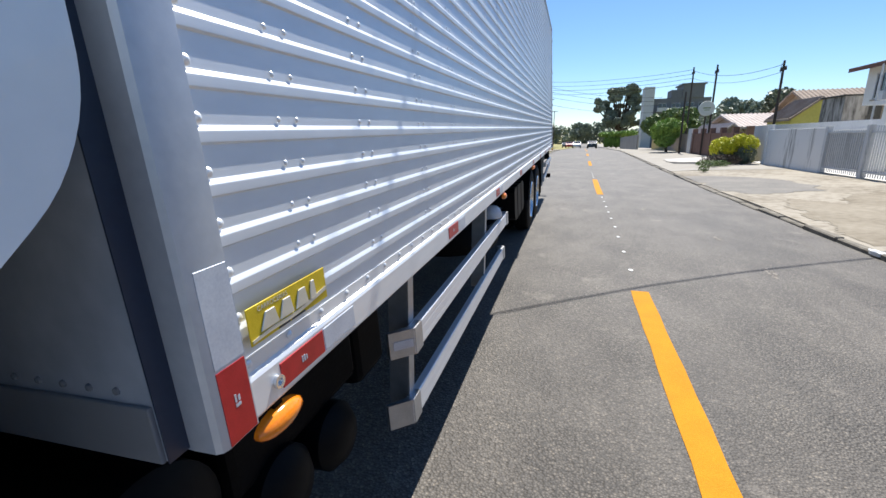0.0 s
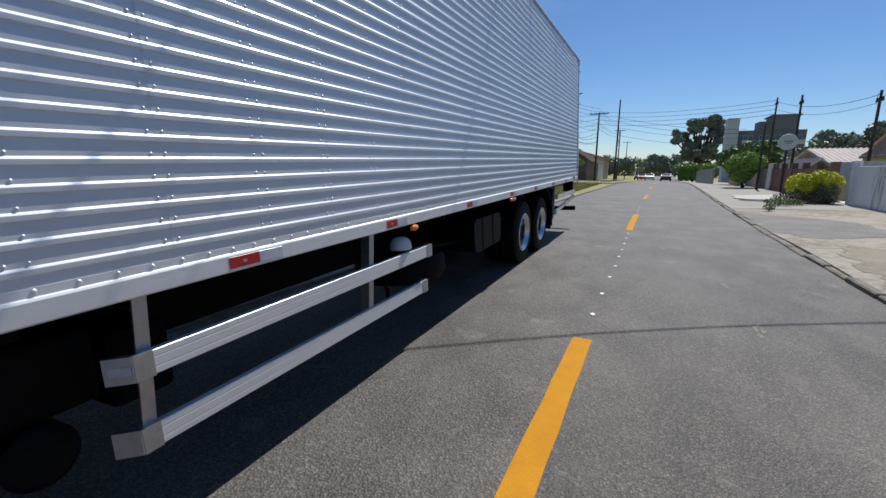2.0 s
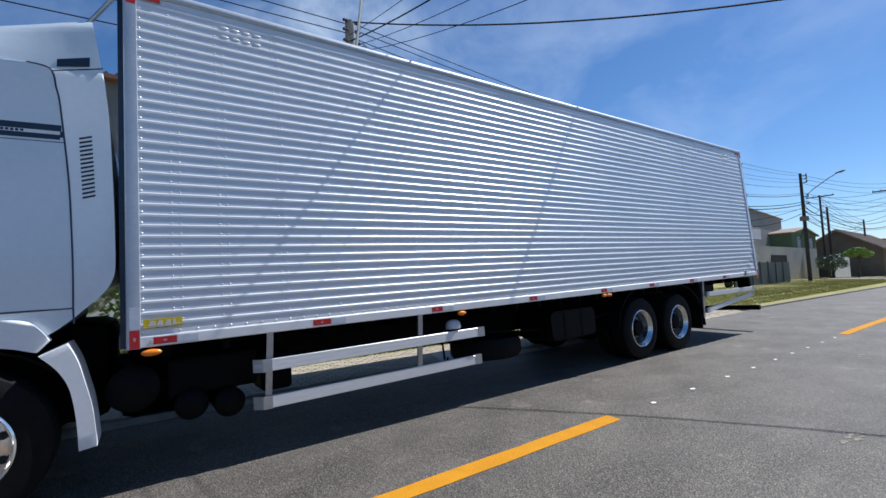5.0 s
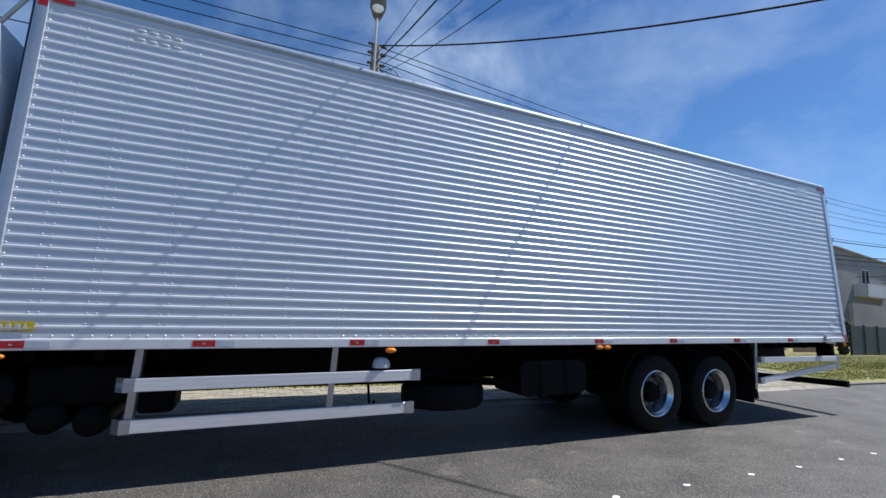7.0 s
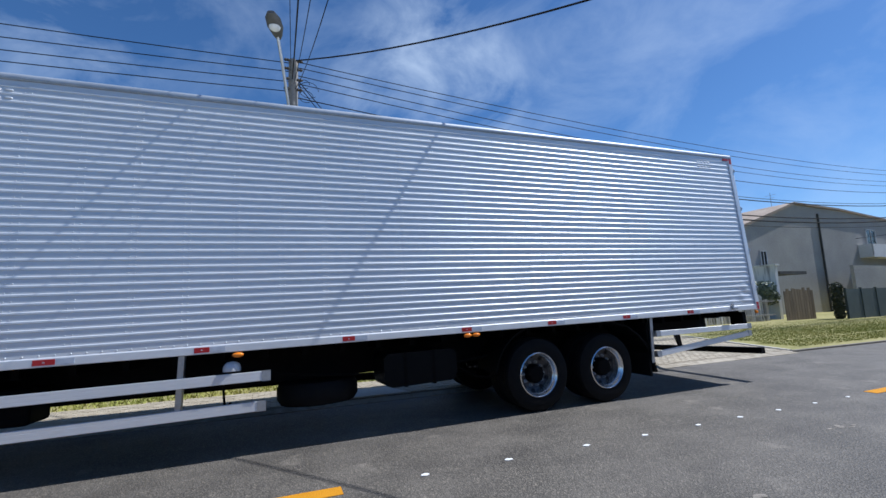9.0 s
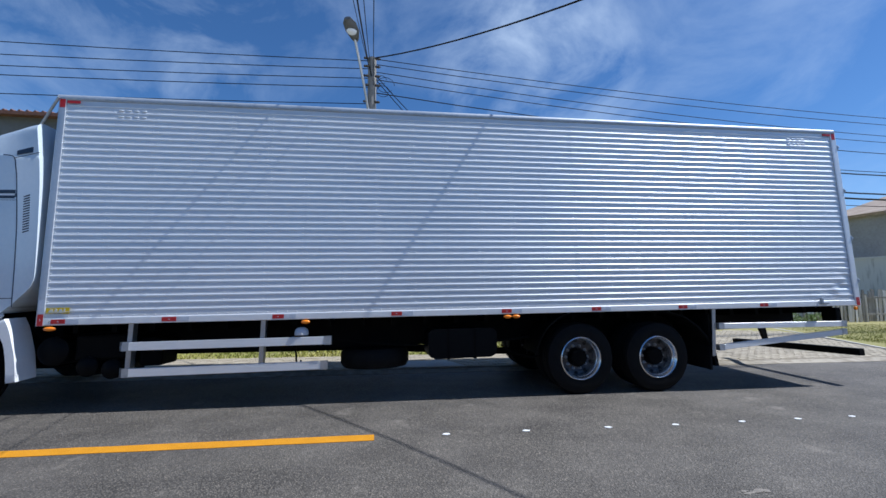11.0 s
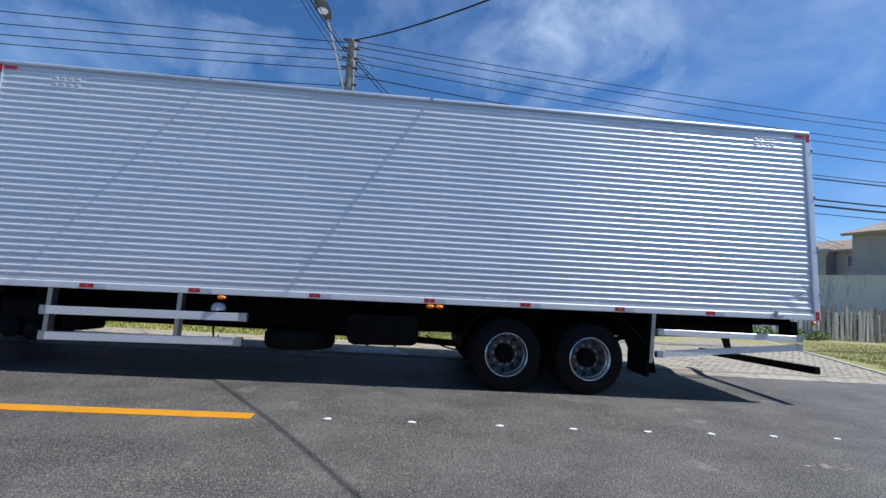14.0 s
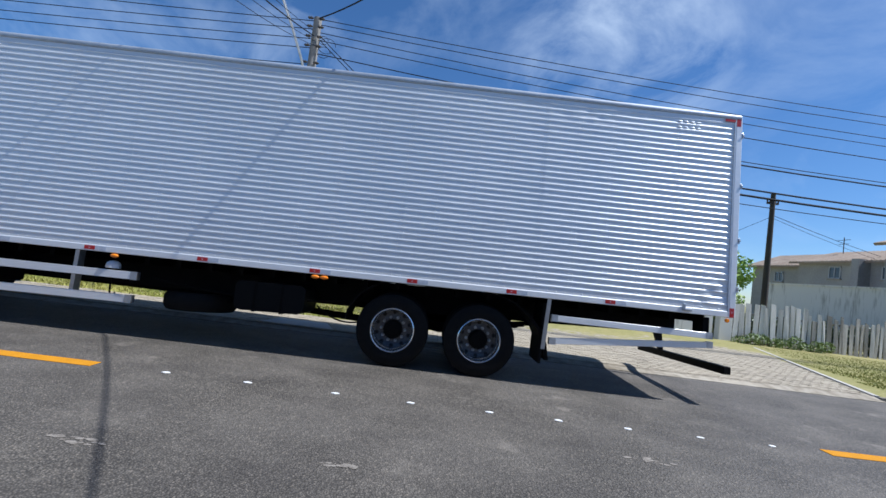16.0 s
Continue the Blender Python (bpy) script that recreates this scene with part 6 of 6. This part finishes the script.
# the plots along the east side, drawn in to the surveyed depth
NEARER = Matrix.Translation((0, 0.3, 0)) @ Matrix.Diagonal((1, 0.965, 1, 1)) @ Matrix.Translation((0, -0.3, 0))
for ob in [o for o in scene.objects if o not in EARLIER and o.parent is None]:
    ob.matrix_basis = NEARER @ ob.matrix_basis

# left side: fence, wall, houses
fence = thing("board_fence", (-11.0, 24, 0), "weathered board fence, pale boards with gaps, some leaning", "fence")
w = random.Random(9)
y = 19.8
while y < 30.0:
    pale = y < 22.6 or w.random() < 0.3
    wd = w.uniform(0.17, 0.23) if y < 22.6 else w.uniform(0.10, 0.19)
    gap = w.uniform(0.035, 0.075) if y < 22.6 else w.uniform(0.015, 0.09)
    hgt = w.uniform(1.48, 1.72) if y < 22.6 else w.uniform(1.2, 1.55)
    back = 0.0 if y < 26.2 else 0.35
    lean = w.uniform(-0.05, 0.015)
    bm = B()
    prism(bm, [(y, 0.0), (y + wd, 0.0), (y + wd + 0.01, hgt - w.uniform(0, 0.08)), (y + 0.01, hgt)], "x", -11.01 - back, -10.985 - back)
    for v in bm.verts:
        v.co.y += v.co.z * lean
        v.co.x += w.uniform(-0.012, 0.012)
    part("board", bm, M_WOOD_W if pale else M_WOOD, fence)
    y += wd + gap
for z in (0.4, 1.15):
    bm = B()
    box(bm, -11.08, -11.02, 19.7, 30.1, z - 0.04, z + 0.04)
    part("rail", bm, M_WOOD, fence)
bm = B()
box(bm, -11.25, -10.95, 19.25, 19.75, -0.1, 1.75, 0.02)
solid("fence_pillar", bm, M_WALL_DIRTY, "pale concrete pillar at the end of the fence", "pillar", "structure")
fence2 = thing("board_fence", (-10.6, 31, 0), "brown wooden board fence beside the lawn", "fence")
for k in range(11):
    bm = B()
    hgt = 1.75 + 0.10 * w.uniform(-1, 1)
    box(bm, -10.62, -10.59, 30.3 + 0.24 * k, 30.52 + 0.24 * k, 0, hgt)
    part("board", bm, M_WOOD_B, fence2)
fence3 = thing("panel_fence", (-9.3, 38, 0), "low dark green-grey panel fence along the lawn", "fence")
for k in range(7):
    bm = B()
    box(bm, -9.32, -9.28, 33.4 + 1.5 * k, 34.84 + 1.5 * k, 0.05, 1.68)
    part("panel", bm, M_PANEL, fence3)
    bm = B()
    box(bm, -9.36, -9.24, 33.34 + 1.5 * k, 33.4 + 1.5 * k, 0.0, 1.74)
    part("post", bm, M_PANEL, fence3)
bush("column_shrub", (-9.6, 33.2, 0), [(0, 0, 0.3 + 0.30 * k, 0.25 + 0.04 * (k % 2), 0.28, 0.27) for k in range(6)], 3000, 0.06, mat("ivy_leaf", (0.03, 0.036, 0.018), (0.07, 0.075, 0.035), 0.8, 0.6, fine=9), "dark narrow shrub at the end of the board fence", 46)
bush("fence_undergrowth", (-11.9, 19.8, 0), [(0.2 * (k % 2), 0.55 * k, 0.5 + 0.12 * (k % 3), 0.35, 0.45, 0.5) for k in range(18)], 9000, 0.08, M_LEAF_D, "dark undergrowth behind the board fence", 47)
bm = B()
box(bm, -24.0, -11.6, 31.5, 31.75, -0.1, 3.2)
box(bm, -24.05, -11.5, 31.42, 31.83, 3.2, 3.3)
solid("stained_wall", bm, M_WALL_DIRTY, "long white wall with black streaks", "wall", "structure")
# these walls face away from the sun; grey render puts their shade into the colour
HB = house("row_house", -26.9, -19.0, 36.0, 42.4, 5.35, 6.45, "x", M_WALL_G, M_TILE, "row house with walls greyed for shade and a weathered tiled roof")
for x in (-23.9, -20.3):
    window(HB, "y-", (x, 35.98, 4.55), 0.9, 0.85)
HD = house("gable_house", -33.5, -27.3, 37.5, 43.0, 5.3, 6.5, "x", M_WALL_G, M_TILE, "house behind the long wall, walls greyed for shade, weathered tiled roof")
window(HD, "y-", (-30.5, 37.48, 4.3), 0.9, 0.85)
bm = B()
box(bm, -22.0, -21.5, 35.2, 36.0, 3.2, 5.4)
part("pier", bm, M_WALL_G, HB)
bm = B()
tube(bm, [(-26.0, 38.5, 6.0), (-26.0, 38.5, 7.5)], 0.03, 6)
tube(bm, [(-26.5, 38.5, 7.3), (-25.5, 38.5, 7.3)], 0.02, 5)
tube(bm, [(-26.4, 38.5, 7.0), (-25.6, 38.5, 7.0)], 0.02, 5)
part("aerial", bm, M_POLE_D, HB, "dark television aerial")
HC = thing("grey_house", (-20, 42, 0), "tall grey rendered house with a long tiled roof", "house")
bm = B()
prism(bm, [(33.6, -0.1), (62.0, -0.1), (62.0, 6.9), (54.5, 7.6), (46.0, 8.0), (40.5, 8.2), (33.6, 6.0)], "x", -18.4, -15.0)
part("wall", bm, M_WALL_G, HC)
bm = B()
prism(bm, [(33.2, 5.85), (40.5, 8.22), (46.0, 8.02), (62.2, 6.92), (62.2, 7.07), (46.0, 8.17), (40.4, 8.37), (33.1, 6.0)], "x", -18.7, -14.85)
part("roof", bm, M_TILE, HC, "weathered tiled roof")
bm = B()
tube(bm, [(-14.93, 43.2, 0.0), (-14.93, 43.2, 7.6)], 0.07, 8)
part("drain_pipe", bm, M_STAIN, HC, "dark drain pipe")
window(HC, "x+", (-14.98, 50.2, 5.9), 1.4, 1.4)
bm = B()
box(bm, -15.1, -14.1, 48.2, 53.0, 4.2, 4.35)
box(bm, -14.16, -14.1, 48.2, 53.0, 4.35, 5.25)
box(bm, -15.0, -14.1, 48.2, 48.26, 4.35, 5.25)
part("balcony", bm, M_WALL_W, HC, "pale balcony")
window(HC, "x+", (-14.98, 36.2, 3.9), 0.7, 1.4)
bm = B()
box(bm, -15.0, -12.6, 33.7, 36.4, 2.75, 2.95)
part("canopy", bm, M_STAIN, HC, "dark flat canopy")
bm = B()
tube(bm, [(-16.5, 40.5, 8.3), (-16.5, 40.5, 9.5)], 0.02, 6)
tube(bm, [(-16.9, 40.5, 9.3), (-16.1, 40.5, 9.3)], 0.012, 5)
tube(bm, [(-16.8, 40.5, 9.05), (-16.2, 40.5, 9.05)], 0.012, 5)
part("aerial", bm, M_STEEL, HC, "thin television aerial")
bush("garden_bush", (-12.2, 30.9, 0), round_blobs(41, 7, 0.55, 0.9, 1.3, 2.1), 2200, 0.08, M_LEAF_D, "dark flowering bush behind the fence", 41)
bush("garden_bush", (-12.2, 20.0, 0), round_blobs(42, 6, 0.5, 0.5, 1.0, 2.2), 1600, 0.07, M_LEAF_B, "bright green bush beside the fence end", 42)
tree("garden_tree", (-14.0, 21.2, 0), round_blobs(43, 8, 0.8, 0.8, 2.0, 3.6), 2600, 0.10, M_LEAF_B, "bright green tree behind the fence", 43, 0.09)
bush("weed_clump", (-10.7, 19.9, 0), [(0.08 * (k % 2), k * 0.42, 0.12 + 0.08 * (k % 3), 0.22, 0.30, 0.22 + 0.06 * (k % 2)) for k in range(9)], 2400, 0.045, M_LEAF, "green weeds at the foot of the fence", 44, "weeds")
bush("shrub", (-9.6, 42.5, 0), round_blobs(45, 4, 0.4, 0.6, 0.2, 0.5), 700, 0.07, M_LEAF, "low shrub on the grass verge", 45)
# houses farther along the left
bm = B()
box(bm, -12.2, -12.0, 40.5, 62.0, -0.1, 3.3)
solid("grey_wall", bm, M_WALL_G, "high grey rendered wall", "wall", "structure")
bm = B()
box(bm, -11.98, -11.94, 48.6, 52.5, 0.0, 2.4)
solid("metal_gate", bm, M_DARK, "dark metal gate in the grey wall", "gate", "structure")
HE = house("green_house", -21.0, -13.0, 58.0, 66.0, 5.0, 5.8, "x", M_WALL_GREEN, M_TILE, "green two-storey house with white windows", 0.3)
window(HE, "x+", (-12.98, 60.0, 3.9), 1.0, 1.5, M_WALL_W)
window(HE, "x+", (-12.98, 64.0, 3.9), 1.0, 1.5, M_WALL_W)
house("brown_house", -15.0, -7.6, 67.0, 82.0, 3.2, 5.6, "y", mat("brown_boards", (0.15, 0.12, 0.095), (0.23, 0.185, 0.15), 1, 0.9), M_TILE, "low brown house with a broad tiled roof", 0.6)
house("pale_house", -17.0, -8.5, 88.0, 100.0, 3.6, 5.2, "y", M_WALL_W, M_TILE, "low pale house beside the poles")
house("pale_house", -18.0, -9.0, 104.0, 118.0, 4.8, 6.2, "y", M_WALL_T, M_TILE_RED, "house with a red roof farther down the street")
# dark wall and roof colours hold the shade on this side of the house
HG = house("red_roof_house", -22.0, -14.0, -24.0, 0.6, 8.45, 8.95, "y", M_BUILD, M_TILE_DARK, "house across the verge, its walls and red tiled roof darkened for shade")
window(HG, "x+", (-13.98, -9.6, 6.3), 1.6, 1.0)
window(HG, "x+", (-13.98, -6.4, 6.3), 1.6, 1.0)
bm = B()
box(bm, -11.2, -11.0, -50, 9.0, -0.1, 2.2)
solid("wall_west", bm, M_WALL_W, "plain white boundary wall behind the grass", "wall", "structure")
bm = B()
box(bm, -10.75, -10.55, 9.0, 18.7, -0.1, 2.3)
solid("driveway_gate", bm, M_WALL_DIRTY, "pale closed gate at the end of the driveway", "gate", "structure")
tree("street_tree", (-7.6, 56.5, 0), [(0, 0, 2.55, 0.7, 0.7, 0.42), (0.5, 0.2, 2.3, 0.55, 0.6, 0.36), (-0.5, 0, 2.35, 0.55, 0.6, 0.36), (0, 0.5, 2.6, 0.6, 0.6, 0.34)], 2600, 0.09, M_LEAF_B, "small umbrella-shaped street tree on the verge", 51, 0.10, bark=M_BARK)
bush("garden_bush", (-8.9, 0.9, 0), round_blobs(53, 10, 0.55, 0.6, 0.5, 2.3), 4000, 0.08, M_LEAF, "green shrub growing before the boundary wall", 53)
bush("garden_bush", (-9.6, 56.0, 0), round_blobs(52, 6, 0.7, 0.7, 0.6, 2.0), 1800, 0.10, M_LEAF_D, "dark bush beside the wall", 52)
bm = B()
box(bm, -9.8, -9.6, 57.0, 63.0, -0.1, 2.2)
solid("pale_green_wall", bm, M_WALL_W, "pale green garden wall", "wall", "structure")
strip("footpath_west", [(-9.0, 0.09), (-3.2, 0.05)], 47.0, 64.0, 8, M_CONCRETE, "pale concrete footway across the verge", 0.0, 0.2)

# parked cars far down the street
def car(at, yaw, paint, label):
    c = thing("car", at, label, "car", "parked cars")
    m = Matrix.Translation(at) @ Matrix.Rotation(radians(yaw), 4, "Z")
    side = [(-2.0, 0.35), (-2.05, 0.7), (-1.9, 0.92), (-1.15, 1.0), (-0.55, 1.42), (0.75, 1.45), (1.45, 1.0), (2.0, 0.9), (2.05, 0.4), (1.7, 0.28), (-1.7, 0.28)]
    bm = B()
    prism(bm, side, "x", -0.83, 0.83)
    bmesh.ops.bevel(bm, geom=list(bm.edges), offset=0.06, segments=2, affect="EDGES")
    part("body", bm, paint, c, smooth=50, place=m)
    bm = B()
    for x in (-0.835, 0.835):
        prism(bm, [(-1.0, 1.0), (-0.52, 1.34), (0.72, 1.37), (1.25, 1.0)], "x", x - 0.01, x + 0.01)
    prism(bm, [(-1.12, 1.02), (-0.62, 1.38), (-0.64, 1.40), (-1.14, 1.04)], "x", -0.7, 0.7)
    prism(bm, [(1.40, 1.04), (0.80, 1.40), (0.82, 1.42), (1.42, 1.06)], "x", -0.7, 0.7)
    part("glazing", bm, M_GLASS, c, "dark windows", place=m)
    for x in (-0.8, 0.8):
        for y in (-1.25, 1.25):
            bm = B()
            lathe(bm, [(0.1, -0.09), (0.3, -0.1), (0.31, 0.0), (0.3, 0.1), (0.1, 0.09)], 18, "x", (x, y, 0.31))
            part("wheel", bm, M_RUBBER, c, place=m)
    for x in (-0.6, 0.6):
        bm = B()
        box(bm, x - 0.16, x + 0.16, -2.075, -2.04, 0.66, 0.8, 0.01)
        part("lamp", bm, M_LENS, c, place=m)


PAINT = {k: mat(k + "_car_paint", v, tuple(min(1, c * 1.15) for c in v), 1, 0.25, coat=0.6) for k, v in (("red", (0.35, 0.03, 0.02)), ("white", (0.75, 0.75, 0.75)), ("grey", (0.10, 0.105, 0.11)), ("black", (0.02, 0.02, 0.022)))}
for at, yaw, k in (((-1.0, 112, 0), 0, "red"), ((0.7, 104, 0), 0, "white"), ((-2.1, 124, 0), 180, "grey"), ((3.5, 92, 0.0), 180, "black")):
    car(at, yaw, PAINT[k], k + " car standing far down the street")

# grass on the verges
def grass(name, areas, count, tall_, seed, label):
    rng = np.random.default_rng(seed)
    a = np.array(areas)
    size = (a[:, 1] - a[:, 0]) * (a[:, 3] - a[:, 2])
    pick = a[rng.choice(len(a), count, p=size / size.sum())]
    x = rng.uniform(pick[:, 0], pick[:, 1])
    y = rng.uniform(pick[:, 2], pick[:, 3])
    z = pick[:, 4]
    h = tall_ * rng.uniform(0.4, 1.3, count)
    t = rng.uniform(0, 6.28, count)
    wd = 0.012 + 0.25 * h * 0.3
    lean = rng.normal(scale=0.5, size=(count, 2)) * h[:, None]
    v = np.stack([np.stack([x - wd * np.cos(t), y - wd * np.sin(t), z], 1), np.stack([x + wd * np.cos(t), y + wd * np.sin(t), z], 1), np.stack([x + lean[:, 0], y + lean[:, 1], z + h], 1)], 1)
    ob = from_lists(name, v.reshape(-1, 3).tolist(), np.arange(count * 3).reshape(-1, 3).tolist(), M_GRASS)
    return tagged(ob, label, "grass", kind="stuff")


grass("thin_grass", [(6.4, 8.4, 6.4, 9.8, 0.08)], 5000, 0.05, 60, "thin dry grass on the bare earth")
grass("verge_grass", [(-10.2, -4.6, 20.0, 46.0, 0.03), (-4.6, -3.3, 18.2, 46.0, 0.01), (-7.0, -4.6, 18.6, 20.0, 0.02), (-10.2, -7.0, 19.5, 20.3, 0.03)], 90000, 0.035, 61, "short dry green grass on the verge")
grass("strip_grass", [(-6.6, -4.45, -9.0, 9.5, 0.02), (-10.9, -6.6, -9.0, 9.5, 0.04)], 52000, 0.06, 62, "green grass strip behind the paved footway")
grass("far_grass", [(-11.5, -3.0, 46.0, 80.0, 0.03)], 12000, 0.09, 63, "grass verge farther along the street")

bm = B()
prism(bm, [(ROAD_L - 0.02, 4.9), (ROAD_L - 0.02, 6.3), (ROAD_L - 0.72, 6.0), (ROAD_L - 0.72, 5.1)], "z", -0.1, 0.055)
solid("concrete_ramp", bm, mat("pale_ramp_concrete", (0.42, 0.40, 0.36), (0.54, 0.52, 0.47), 2.0, 0.9, 0.0, 0.2, 60), "pale concrete ramp at the kerb", "ramp", "structure")

# paver blocks of the driveway and footway, half a block staggered row by row
def inside(px, py):
    if ROAD_L - 1.55 < px < ROAD_L - 0.05 and -9 < py < 16.5:
        return py < 16.7 + (px - ROAD_L) * -0.35
    return -10.95 < px < ROAD_L - 0.05 and 9.65 < py < 16.75 - (px - ROAD_L) * 0.4123 - 0.08


def paver_mesh():
    bm = B()
    box(bm, -0.047, 0.047, -0.097, 0.097, -0.03, 0.0)
    top = [v for v in bm.verts if v.co.z > -0.01]
    for v in top:
        v.co.x *= 0.93
        v.co.y *= 0.965
    bmesh.ops.recalc_face_normals(bm, faces=bm.faces)
    me = bpy.data.meshes.new("paver")
    bm.to_mesh(me)
    bm.free()
    me.materials.append(M_PAVER)
    return me


paver = paver_mesh()
rest_v, rest_f, made = [], [], 0
w = random.Random(77)
pv = [tuple(v.co) for v in paver.vertices]
pf = [tuple(p.vertices) for p in paver.polygons]
i = 0
x = ROAD_L - 0.1
while x > -10.9:
    y = -8.9 + (0.1 if i % 2 else 0)
    while y < 20.2:
        if inside(x, y):
            dz = 0.041 + w.uniform(-0.004, 0.004)
            if -4.2 < x < -2.9 and 12.4 < y < 16.5 and made < 300:
                ob = new("paver", paver)
                ob.matrix_basis = pose(x, y, dz, w.uniform(-1, 1), w.uniform(-1, 1), w.uniform(-1, 1))
                ob.parent = driveway
                made += 1
            else:
                base = len(rest_v)
                rest_v += [(x + a, y + b, dz + c) for a, b, c in pv]
                rest_f += [tuple(base + q for q in f) for f in pf]
        y += 0.2
    x -= 0.1
    i += 1
ob = from_lists("pavers", rest_v, rest_f, M_PAVER)
ob.parent = driveway
tagged(ob, kind="stuff")

# beyond the garden walls the street falls away gently
def fall(y):
    return -0.02 * max(0.0, min(y, 140.0) - 50.0)


LEVEL = {"apartment_building", "tall_tree"}
for ob in [o for o in scene.objects if o.type == "MESH" and o.data.users == 1]:
    root = ob
    while root.parent:
        root = root.parent
    if root.name in LEVEL:
        continue
    m = where(ob)
    back_m = m.inverted()
    for v in ob.data.vertices:
        p = m @ v.co
        if p.y > 50.0:
            p.z += fall(p.y)
            v.co = back_m @ p
